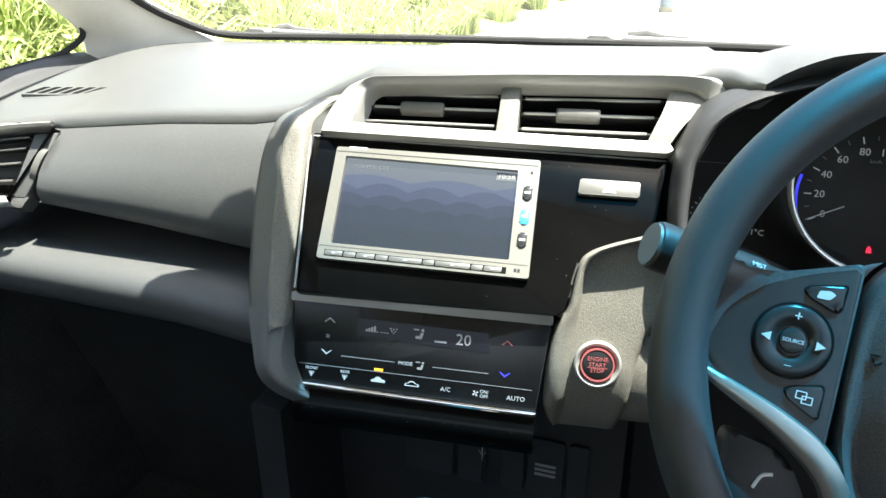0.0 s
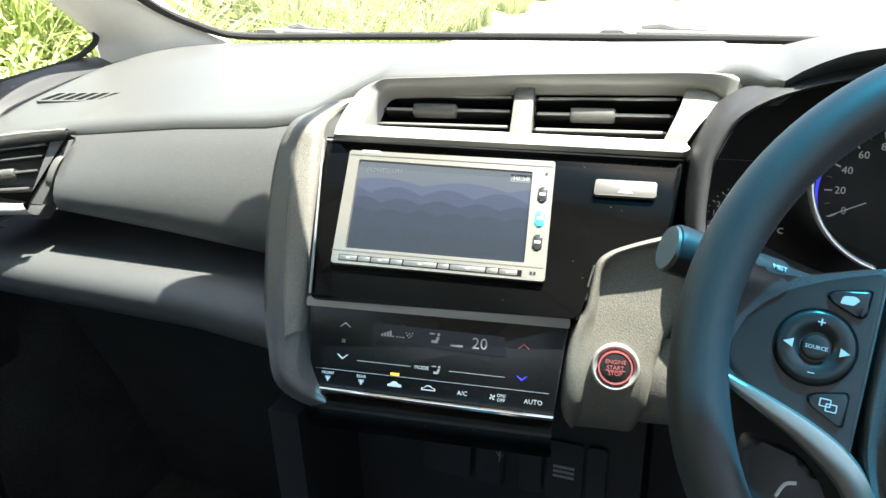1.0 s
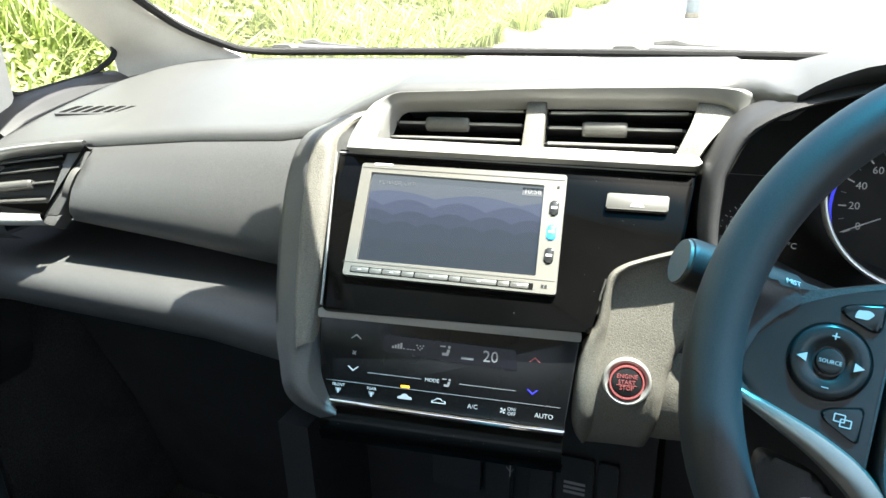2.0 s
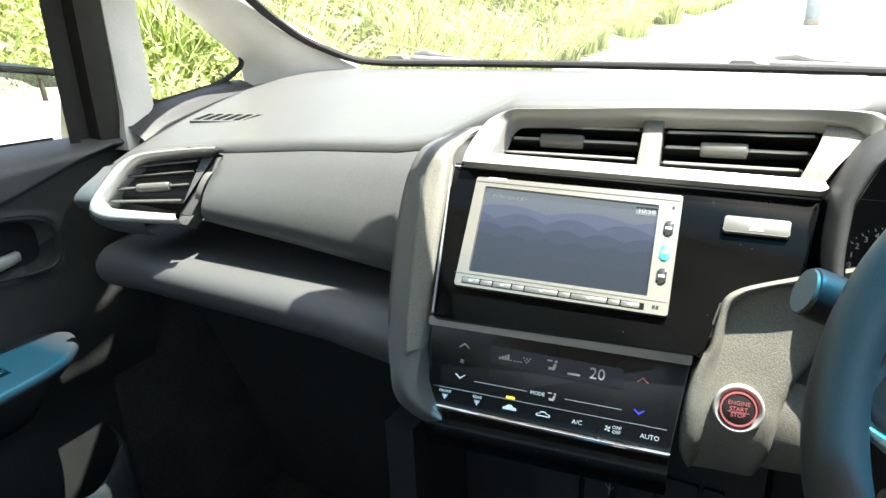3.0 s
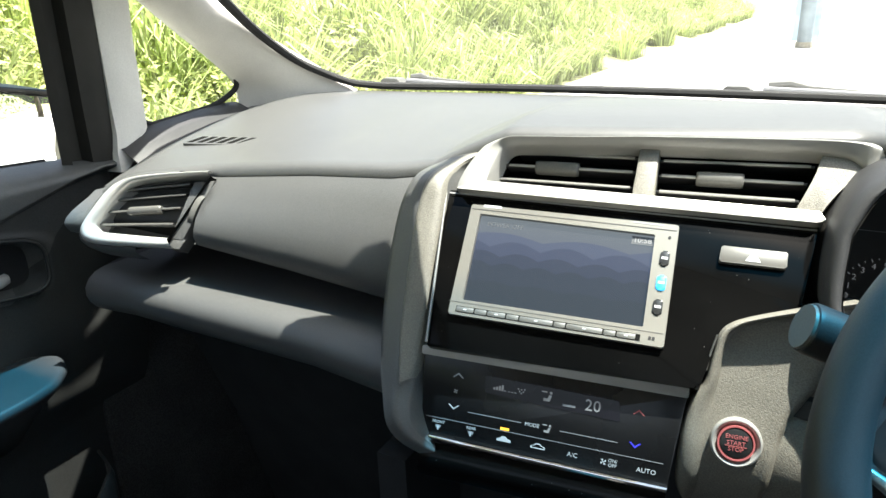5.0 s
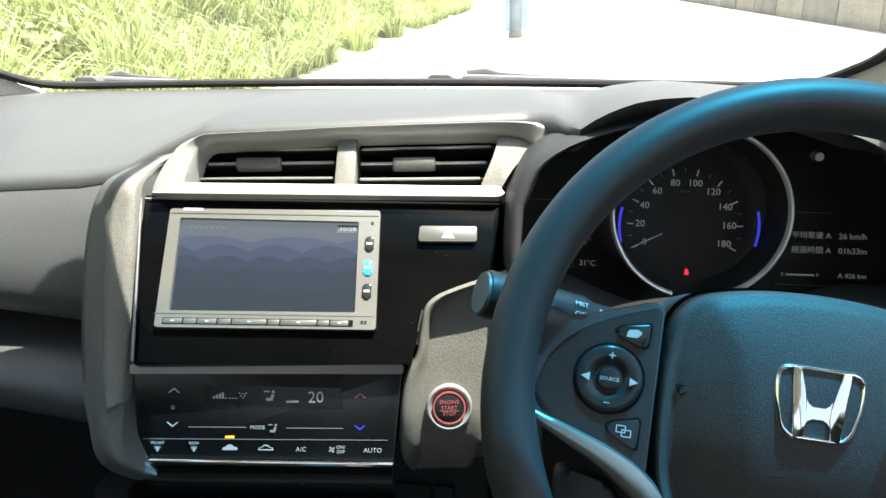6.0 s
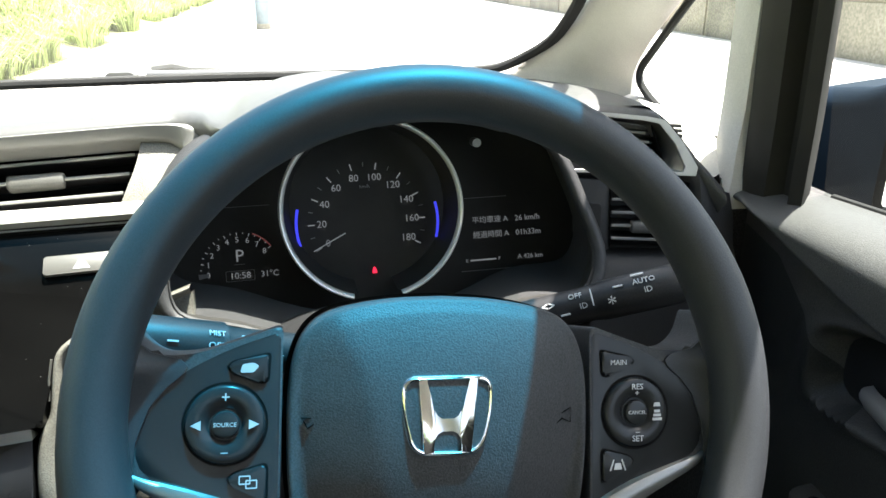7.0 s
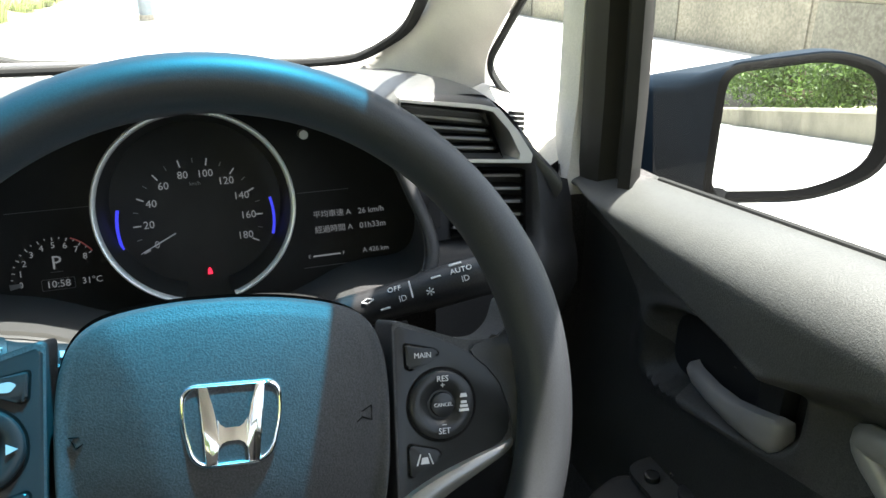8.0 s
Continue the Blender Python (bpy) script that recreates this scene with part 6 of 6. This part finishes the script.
part("vent_trim", prism(trim, -0.03, 0.002, RV, 0.002), MAT["dash_low"], dash)
part("thumb_wheel", prism(rounded(0.010, 0.030, 0.002), -0.004, 0.006, at(RV, *rv_loc((0.532, 0.655, 1.015))), 0.002), MAT["rubber"], dash)
# body of the dashboard towards the driver's door
rows = []
for k in range(25):
    x = lerp(0.524, 0.660, k / 24)
    b = 0.030 * step(0.615, 0.665, x)
    d = 0.14 * max(0.0, x - 0.60)
    low = 0.35 * max(0.0, x - 0.605)
    hole = 0.030 * step(0.50, 0.512, x) * step(0.618, 0.606, x)
    prof = [(0.705 - (x - 0.5) * 0.27, 1.106 - low - 0.7 * max(0, x - 0.585)), (0.690 - (x - 0.5) * 0.27 + hole, 1.102 - low - 0.75 * max(0, x - 0.585)), (0.680 - (x - 0.5) * 0.27 + hole, 1.080 - low - 0.4 * max(0, x - 0.585)), (0.673 - (x - 0.5) * 0.27 + hole, 1.050 - 0.2 * max(0, x - 0.6)), (0.666 - (x - 0.5) * 0.29 + hole, 1.02), (0.662 - (x - 0.5) * 0.30 + hole, 0.995), (0.655 - (x - 0.5) * 0.30, 0.984), (0.646 - (x - 0.5) * 0.27, 0.976), (0.637 - (x - 0.5) * 0.23, 0.966), (0.632 - (x - 0.5) * 0.2, 0.95), (0.628, 0.90), (0.63, 0.84), (0.66, 0.76), (0.72, 0.60), (0.80, 0.35)]
    rows.append([(x, y + b, z - d) for y, z in prof])
part("driver_end", loft(rows), MAT["dash_low"], dash, "", 50)
rows = []
for x in (0.175, 0.22, 0.30, 0.40, 0.49):
    rows.append([(x, y, z) for y, z in ((0.60, 0.945), (0.565, 0.942), (0.560, 0.93), (0.59, 0.88), (0.62, 0.82), (0.68, 0.74), (0.74, 0.60), (0.80, 0.35))])
part("knee_panel", loft(rows), MAT["dash_low"], dash, "", 50)
def dash_z(x, y):
    """Height of the dashboard top."""
    row = dash_row(x)
    for (_, y0, z0), (_, y1, z1) in zip(row[3:], row[4:]):
        if y0 <= y <= y1:
            return lerp(z0, z1, (y - y0) / (y1 - y0))
    return row[-2][2]


# defroster outlets by the quarter windows; the sunlit right frame is coloured pale
for (c, u, nn, L, W, mt, n) in (((0.640, 0.730, 1.066), (0.45, 0.9, 0.05), (-0.25, -0.1, 1), 0.060, 0.016, "pillar", 5), ((-0.512, 0.713, 1.0705), (0.98, 0.18, 0.1), (0.02, -0.12, 1), 0.088, 0.024, "dash", 6)):
    c = (c[0], c[1], c[2] if c[0] > 0 else dash_z(c[0], c[1]) + 0.0008)
    m = basis(c, u, nn)
    dv = thing("defroster_vent", c, "small slotted side window defroster outlet in the dashboard top", "air vent", "defroster outlets")
    part("frame", prism(rounded(L + 0.012, W + 0.010, 0.006), -0.016, 0.0005, m, 0.0005), MAT["pillar" if mt == "pillar" else "dash"], dv)
    for k in range(n):
        cx = -L / 2 + L * (k + 0.5) / n
        part("slot", prism([(cx - 0.0075, -W / 2), (cx + 0.0005, -W / 2), (cx + 0.0085, W / 2), (cx + 0.0005, W / 2)], 0.0004, 0.0010, m), MAT["matte"], dv)

# ---- steering wheel ----
WC = Vector((0.381, 0.401, 1.018)) + Vector((0.998, 0.059, 0)) * -0.029
WHL = basis(WC, (0.998, 0.059, 0), (0.054, -0.905, 0.421), -7.2)
wh = thing("steering_wheel", WC + Vector((0, 0.05, -0.18)), "black leather-grained three-spoke steering wheel with silver accents", "steering wheel")
RM, RT = 0.1555, 0.0148


def rim_profile(a):
    return [(RM + RT * 0.92 * math.cos(b), 0.006 + RT * 1.1 * math.sin(b)) for b in (2 * math.pi * k / 20 for k in range(20))]


rows = []
for i in range(120):
    a = 2 * math.pi * i / 120
    grip = 1.0 + 0.10 * math.exp(-((math.degrees(a) % 180 - 20) / 14) ** 2)
    rows.append([WHL @ Vector(((RM + (r - RM) * grip) * math.cos(a), (RM + (r - RM) * grip) * math.sin(a), z)) for r, z in rim_profile(a)])
part("rim", loft(rows, True, False, None, True), MAT["rim"], wh, "black grained rim", 60)
# airbag pad, gently domed
half_pad = [(0.0, 0.0570), (0.0225, 0.0560), (0.0440, 0.0528), (0.0590, 0.0478), (0.0680, 0.0390), (0.0728, 0.0260), (0.0746, 0.0100), (0.0748, -0.0060), (0.0738, -0.0300), (0.0690, -0.0560), (0.0560, -0.0800), (0.0350, -0.0930), (0.0, -0.0960)]
half_pad = [(p.x, p.y) for p in smooth_path([Vector((x, y, 0)) for x, y in half_pad], 4)]
pad = [(-x, y) for x, y in half_pad] + half_pad[-2:0:-1]


def pad_drop(x, y):
    """How far the pad's slanted flanks fall away from its raised middle."""
    xc = table(y, [(-0.09, 0.020), (-0.006, 0.034), (0.021, 0.041), (0.045, 0.054), (0.058, 0.070)])
    d = abs(x) - xc
    return 0.0 if d < -0.004 else min(0.0095, 0.28 * ((d + 0.004) ** 2 / 0.016 if d < 0.004 else d))


rows = []
PAD = [(1.0, -0.070), (1.0, -0.008), (0.995, -0.0040), (0.984, -0.0008), (0.965, 0.0020), (0.94, 0.0042), (0.91, 0.0060)]
PAD += [(0.88 - 0.86 * k / 22, 0.0072 + 0.0064 * (1 - (1 - k / 22) ** 2)) for k in range(23)]
for sc, z in PAD:
    rows.append([WHL @ Vector((x * sc, y * sc, z - (pad_drop(x * sc, y * sc) + 2.5 * (y * sc - 0.008) ** 2) * step(1.02, 0.90, sc))) for x, y in pad])
part("pad_gap", loft([[WHL @ Vector((x * f, y * f, z)) for x, y in pad] for f, z in ((0.98, -0.024), (1.03, -0.024))], True), MAT["matte"], wh, "black gap round the pad")
part("airbag_pad", loft(rows, True, True), MAT["leather"], wh, "leather-grained airbag pad", 75)
# horn marks
for hx, hy in ((-0.0625, -0.0015), (0.0590, -0.0020)):
    hm = at(WHL, hx, hy, (0.0071 if hx < 0 else 0.0082) - pad_drop(hx, hy))
    flat = WHL.to_3x3() @ Vector((math.copysign(0.23, hx), 0, 0.97))
    hm = basis(hm.translation, WHL.to_3x3() @ Vector((1, 0, 0)), flat)
    part("horn_mark", tube([hm @ Vector(p) for p in ((-0.0060, 0.0014, 0.0), (0.000, 0.0014, 0.0), (0.0050, 0.0036, 0.0), (0.0050, -0.0034, 0.0), (0.000, -0.0014, 0.0), (-0.0030, -0.0034, 0.0), (-0.0040, -0.0014, 0.0))], 0.0004, 6, True), MAT["matte"], wh)
WSW = at(WHL, 0, 0, -0.0115)
# spokes
for sx in (-1, 1):
    sp = [(sx * 0.0772, 0.0425), (sx * 0.0955, 0.0362), (sx * 0.1165, 0.0292), (sx * 0.1330, 0.0290), (sx * 0.1430, 0.0370), (sx * 0.1480, 0.0520), (sx * 0.156, 0.045), (sx * 0.157, 0.010), (sx * 0.150, -0.030), (sx * 0.1440, -0.0270), (sx * 0.112, -0.0410), (sx * 0.0772, -0.0615)]
    sp = sp if sx > 0 else sp[::-1]
    part("spoke", prism(round_poly(sp, [0.004, 0.02, 0.02, 0.014, 0.014, 0.004, 0.004, 0.03, 0.004, 0.006, 0.02, 0.004] if sx > 0 else [0.004, 0.02, 0.006, 0.004, 0.03, 0.004, 0.004, 0.014, 0.014, 0.02, 0.02, 0.004], 4), -0.026, 0.0060, WSW, 0.008, 4), MAT["leather"], wh, "", 50)
    rows = []
    for k in range(31):
        v = lerp(-0.034, 0.058, k / 30)
        u0 = table(v, [(-0.034, 0.1400), (-0.0235, 0.1412), (-0.0095, 0.1403), (0.0065, 0.1349), (0.0150, 0.1280), (0.0200, 0.1215), (0.0240, 0.1190), (0.0280, 0.1230), (0.0305, 0.1356), (0.0362, 0.1418), (0.045, 0.1460), (0.058, 0.1495)])
        u1 = math.sqrt(RM * RM - v * v) + 0.002
        pts = [(u0 + 0.001, -0.028), (u0, -0.0065)] + [(lerp(u0, u1, f), -0.0040 + 0.019 * f * f) for f in (0.0, 0.12, 0.25, 0.4, 0.55, 0.7, 0.85, 1.0)]
        rows.append([WHL @ Vector((sx * u, v, z)) for u, z in (pts if sx > 0 else pts[::-1])])
    part("spoke_root", loft(rows), MAT["rim"], wh, "grained root of the spoke flowing into the rim", 60)
    fp = [(sx * 0.0782, 0.0394), (sx * 0.100, 0.0322), (sx * 0.124, 0.0200), (sx * 0.1385, 0.0), (sx * 0.1412, -0.022), (sx * 0.112, -0.0350), (sx * 0.0782, -0.0548)]
    fp = fp if sx > 0 else fp[::-1]
    part("switch_plate", prism(round_poly(fp, [0.003, 0.02, 0.02, 0.02, 0.008, 0.02, 0.003] if sx > 0 else [0.003, 0.02, 0.008, 0.02, 0.02, 0.02, 0.003], 4), 0.0030, 0.0062, WSW, 0.0015), MAT["button"], wh, "black switch plate")
    path = [(sx * 0.1420, -0.0248, 0.006), (sx * 0.134, -0.0290, 0.007), (sx * 0.1178, -0.0355, 0.007), (sx * 0.0988, -0.0440, 0.006), (sx * 0.0815, -0.0545, 0.005), (sx * 0.069, -0.068, 0.003), (sx * 0.060, -0.090, -0.002), (sx * 0.055, -0.115, -0.005), (sx * 0.053, -0.140, -0.007)]
    pth = smooth_path([WSW @ Vector(p) for p in path], 5)
    k = len(pth)
    part("accent", tube(pth, [0.0015 + 0.0060 * min(1, 2.2 * i / k) for i in range(k)], 10, flat=0.7, up=tuple(WSW.to_3x3() @ Vector((0, 0, 1)))), MAT["silver"], wh, "satin silver accent")
    # round pad with its middle key
    bc = at(WSW, sx * 0.1022, -0.0024, 0.0062)
    part("pad_groove", ring(bc, 0.0181, 0.0191, -0.001, 0.0003, 40), MAT["matte"], wh)
    rows = []
    for r, z in ((0.0180, -0.001), (0.0178, 0.0013), (0.0166, 0.0026), (0.0122, 0.0018), (0.0076, 0.0006), (0.0070, -0.001)):
        rows.append([bc @ Vector((r * math.cos(a), r * math.sin(a), z)) for a in (2 * math.pi * q / 40 for q in range(40))])
    part("round_key", loft(rows, True), MAT["button"], wh, "", 60)
    part("middle_key", disc(bc, 0.0064, -0.001, 0.0026, 28, 0.0015), MAT["button"], wh)
    for sgn in (1, -1):
        if sgn > 0:
            ky = [(sx * 0.0832, 0.0296), (sx * 0.0990, 0.0262), (sx * 0.1020, 0.0236), (sx * 0.0985, 0.0206), (sx * 0.0865, 0.0160), (sx * 0.0838, 0.0175)]
        else:
            ky = [(sx * 0.0835, -0.0368), (sx * 0.0860, -0.0368), (sx * 0.0985, -0.0305), (sx * 0.1010, -0.0270), (sx * 0.0975, -0.0245), (sx * 0.0850, -0.0212), (sx * 0.0835, -0.0228)]
        area = sum(a[0] * b[1] - b[0] * a[1] for a, b in zip(ky, ky[1:] + ky[:1]))
        ky = ky if area > 0 else ky[::-1]
        part("corner_key", prism(round_poly(ky, 0.0025, 3), 0.004, 0.0078, WSW, 0.0012), MAT["button"], wh)
        kg = [(x + (x - sx * 0.0925) * 0.10, y + (y - (0.0228 if sgn > 0 else -0.0290)) * 0.12) for x, y in ky]
        part("key_groove", prism(round_poly(kg, 0.0025, 3), 0.004, 0.0064, WSW), MAT["matte"], wh)
L = at(WSW, -0.1022, -0.0024, 0.0090)
R = at(WSW, 0.1022, -0.0024, 0.0090)
text("SOURCE", L, 0.0027, MAT["white"], wh)
text("+", at(L, 0, 0.0122, 0.0), 0.0070, MAT["white"], wh)
text("–", at(L, 0, -0.0122, 0.0), 0.0060, MAT["white"], wh)
for sx in (-1, 1):
    part("arrow_mark", prism([(0, -0.0022), (sx * 0.0045, 0), (0, 0.0022)] if sx > 0 else [(0, 0.0022), (-0.0045, 0), (0, -0.0022)], 0, 0.0003, at(L, sx * 0.0105, 0, -0.0002)), MAT["white"], wh)
text("CANCEL", R, 0.0026, MAT["white"], wh)
text("RES", at(R, 0, 0.0132, 0.0004), 0.0042, MAT["white"], wh)
text("+", at(R, 0, 0.0098, 0.0), 0.0045, MAT["white"], wh)
text("–", at(R, 0, -0.0098, 0.0), 0.0045, MAT["white"], wh)
text("SET", at(R, 0, -0.0132, 0.0004), 0.0042, MAT["white"], wh)
for k in range(3):
    part("distance_mark", box(at(R, 0.0112, -0.0035 + 0.0020 * k, -0.0002), -0.0026 + 0.0005 * k, 0.0026 - 0.0005 * k, -0.0007, 0.0007, 0, 0.0003), MAT["white"], wh)
part("car_mark", prism([(-0.002, 0), (0.002, 0), (0.0014, 0.002), (-0.0014, 0.002)], 0, 0.0003, at(R, 0.0112, 0.0030, -0.0002)), MAT["white"], wh)
text("MAIN", at(WSW, 0.0925, 0.0232, 0.0080), 0.0038, MAT["white"], wh)
part("menu_mark", prism(round_poly([(-0.004, -0.002), (0.002, -0.002), (0.0045, 0.001), (0.002, 0.0025), (-0.003, 0.0018)], 0.001), 0, 0.0003, at(WSW, -0.0922, 0.0230, 0.0079)), MAT["white"], wh)
for dx, dy in ((-0.0015, 0.001), (0.0015, -0.001)):
    part("page_mark", frame_plate(rounded(0.0052, 0.0040, 0.0005), rounded(0.0042, 0.0030, 0.0004), 0, 0.0003, at(WSW, -0.0915 + dx, -0.0285 + dy, 0.0079)), MAT["white"], wh)
lk = at(WSW, 0.0915, -0.0290, 0.0079)
for sx in (-1, 1):
    part("lane_mark", tube([lk @ Vector((sx * 0.0042, -0.0025, 0)), lk @ Vector((sx * 0.0022, 0.0030, 0))], 0.0004, 6), MAT["white"], wh)
part("lane_mark", prism([(-0.0022, -0.002), (0.0022, -0.002), (0.0015, 0.0012), (-0.0015, 0.0012)], 0, 0.0003, lk), MAT["white"], wh)
# emblem: chrome frame with two uprights and a bar
EMB = at(WHL, -0.0020, 0.0, -0.0004)
em_out = [(-0.0172, -0.0170), (0.0172, -0.0170), (0.0224, 0.0040), (0.0218, 0.0200), (-0.0218, 0.0200), (-0.0224, 0.0040)]
em_r = [0.0085, 0.0085, 0.02, 0.0105, 0.0105, 0.02]
rows = []
for inset, z in ((0.0, 0.0090), (0.0, 0.0128), (0.03, 0.0140), (0.07, 0.0146), (0.11, 0.0140), (0.125, 0.0128), (0.125, 0.0090)):
    rows.append([EMB @ Vector((x * (1 - inset), 0.0015 + (y - 0.0015) * (1 - inset * 1.1), z)) for x, y in round_poly(em_out, em_r, 7)])
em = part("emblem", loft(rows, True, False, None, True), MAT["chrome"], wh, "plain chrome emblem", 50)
for sx in (-1, 1):
    up = [(0.0114, -0.0160), (0.0142, 0.0186), (0.0099, 0.0190), (0.0080, 0.0095), (0.0062, 0.0035), (0.0058, -0.0060), (0.0062, -0.0152)]
    up = [(sx * x, y) for x, y in up]
    part("emblem_bar", prism(up if sx > 0 else up[::-1], 0.0090, 0.0148, EMB, 0.0007), MAT["chrome"], em)
part("emblem_bar", prism([(-0.0062, -0.0092), (-0.0048, -0.0068), (-0.0025, -0.0056), (0.0025, -0.0056), (0.0048, -0.0068), (0.0062, -0.0092), (0.0066, 0.0045), (0.0050, 0.0016), (0.0030, 0.0002), (-0.0030, 0.0002), (-0.0050, 0.0016), (-0.0066, 0.0045)], 0.0090, 0.0140, EMB), MAT["chrome"], em)
# column shroud and phone keys below the left spoke
col = thing("steering_column", (0.352, 0.55, 0.90), "dark plastic steering column shroud", "column")
ax = WHL.to_3x3() @ Vector((0, 0, -1))
rows = []
for d, w, h in ((0.030, 0.050, 0.048), (0.05, 0.058, 0.055), (0.12, 0.060, 0.056), (0.20, 0.058, 0.050)):
    c = WC + ax * d + Vector((0, 0, -0.004 - 0.06 * d))
    rows.append([c + (WHL.to_3x3() @ Vector((x, y, 0))) for x, y in rounded(w * 2, h * 2, 0.022, 5)])
part("shroud", loft(rows, True, True), MAT["black"], col, "", 50)
rows = []
for y, zc, w in ((0.47, 1.000, 0.060), (0.53, 0.998, 0.080), (0.585, 0.991, 0.105), (0.605, 0.986, 0.112), (0.612, 0.982, 0.114), (0.616, 0.974, 0.114), (0.618, 0.955, 0.114)):
    rows.append([(0.349 + w * math.sin(a), y, zc - 0.34 * w * (1 - math.cos(a)) * 1.1) for a in (radians(-95 + 190 * i / 24) for i in range(25))])
part("top_cover", loft(rows), MAT["black"], col, "", 50)
ph = at(WHL, -0.0940, -0.0740, -0.014)
pk = part("phone_plate", prism(round_poly([(-0.028, 0.020), (-0.026, -0.030), (0.016, -0.040), (0.020, -0.012), (0.004, 0.014)], 0.008, 4), -0.02, 0.0, ph, 0.004), MAT["black"], wh, "black phone key plate")
part("phone_mark", tube(smooth_path([at(ph, 0, 0) @ Vector(p) for p in ((-0.009, -0.006, 0.0005), (-0.006, 0.001, 0.0005), (-0.001, 0.003, 0.0005))], 4), 0.0010, 6), MAT["white"], pk)


def stalk(a, b, r0, r1, label, marks, collar=0.5):
    a, b = Vector(a), Vector(b)
    t = thing("column_stalk", a, label, "stalk", "column stalks")
    L_ = (b - a).length
    prof = [(0.0, r0), (collar - 0.05, r0 * 1.02), (collar - 0.005, r0 * 1.10), (collar, r1 * 0.98), (0.97, r1), (0.99, r1 * 0.95), (1.0, r1 * 0.8)]
    part("lever", tube([a.lerp(b, s) for s, _ in prof], [r for _, r in prof], 20, up=(0.1, -0.5, 1)), MAT["black"], t)
    part("end_cap", tube([b - (b - a).normalized() * 0.002, b + (b - a).normalized() * 0.001], [r1 * 0.9, r1 * 0.86], 20, up=(0.1, -0.5, 1)), MAT["knob"], t)
    d = (b - a).normalized()
    if d.x < 0:
        d = -d
    face = Vector((-0.05, -0.80, 0.60))
    face = (face - d * face.dot(d)).normalized()
    for s, dy, kind, size in marks:
        rr = r0 * 1.03 if s < collar else r1
        ang = dy / rr
        up = face.cross(d)
        nrm = face * math.cos(ang) + up * math.sin(ang)
        m = basis(a.lerp(b, s) + nrm * (rr + 0.0005), d, nrm)
        if kind.startswith("#"):
            w, h = (float(v) for v in kind[1:].split("x"))
            part("marking", box(m, -w / 2, w / 2, -h / 2, h / 2, -0.0006, 0.0003), MAT["white"], t)
        else:
            text(kind, m, size, MAT["white"], t, thick=0.0004)


stalk((0.395, 0.516, 0.998), (0.520, 0.484, 1.034), 0.0110, 0.0128, "black light stalk with white markings",
      [(0.37, 0.002, "<>", 0.0075), (0.50, 0.005, "OFF", 0.0050), (0.44, -0.005, "#0.006x0.0010", 0), (0.53, -0.002, "ID", 0.0052), (0.575, 0.002, "#0.0008x0.011", 0), (0.66, -0.005, "*", 0.012), (0.70, 0.005, "#0.006x0.0009", 0), (0.82, 0.005, "AUTO", 0.0050), (0.80, 0.011, "#0.008x0.0018", 0), (0.83, -0.001, "ID", 0.0052)], 0.62)
stalk((0.300, 0.515, 0.990), (0.176, 0.472, 1.041), 0.0125, 0.0155, "black wiper stalk with white markings and grey end cap",
      [(0.30, -0.002, "PULL", 0.005), (0.30, 0.005, "#0.006x0.004", 0), (0.44, 0.001, "#0.0015x0.011", 0), (0.55, 0.006, "MIST", 0.0045), (0.55, -0.001, "OFF", 0.0055), (0.55, -0.007, "#0.008x0.002", 0), (0.72, 0.0, "#0.006x0.001", 0), (0.85, 0.004, "#0.006x0.004", 0), (0.85, -0.004, "#0.006x0.002", 0)])
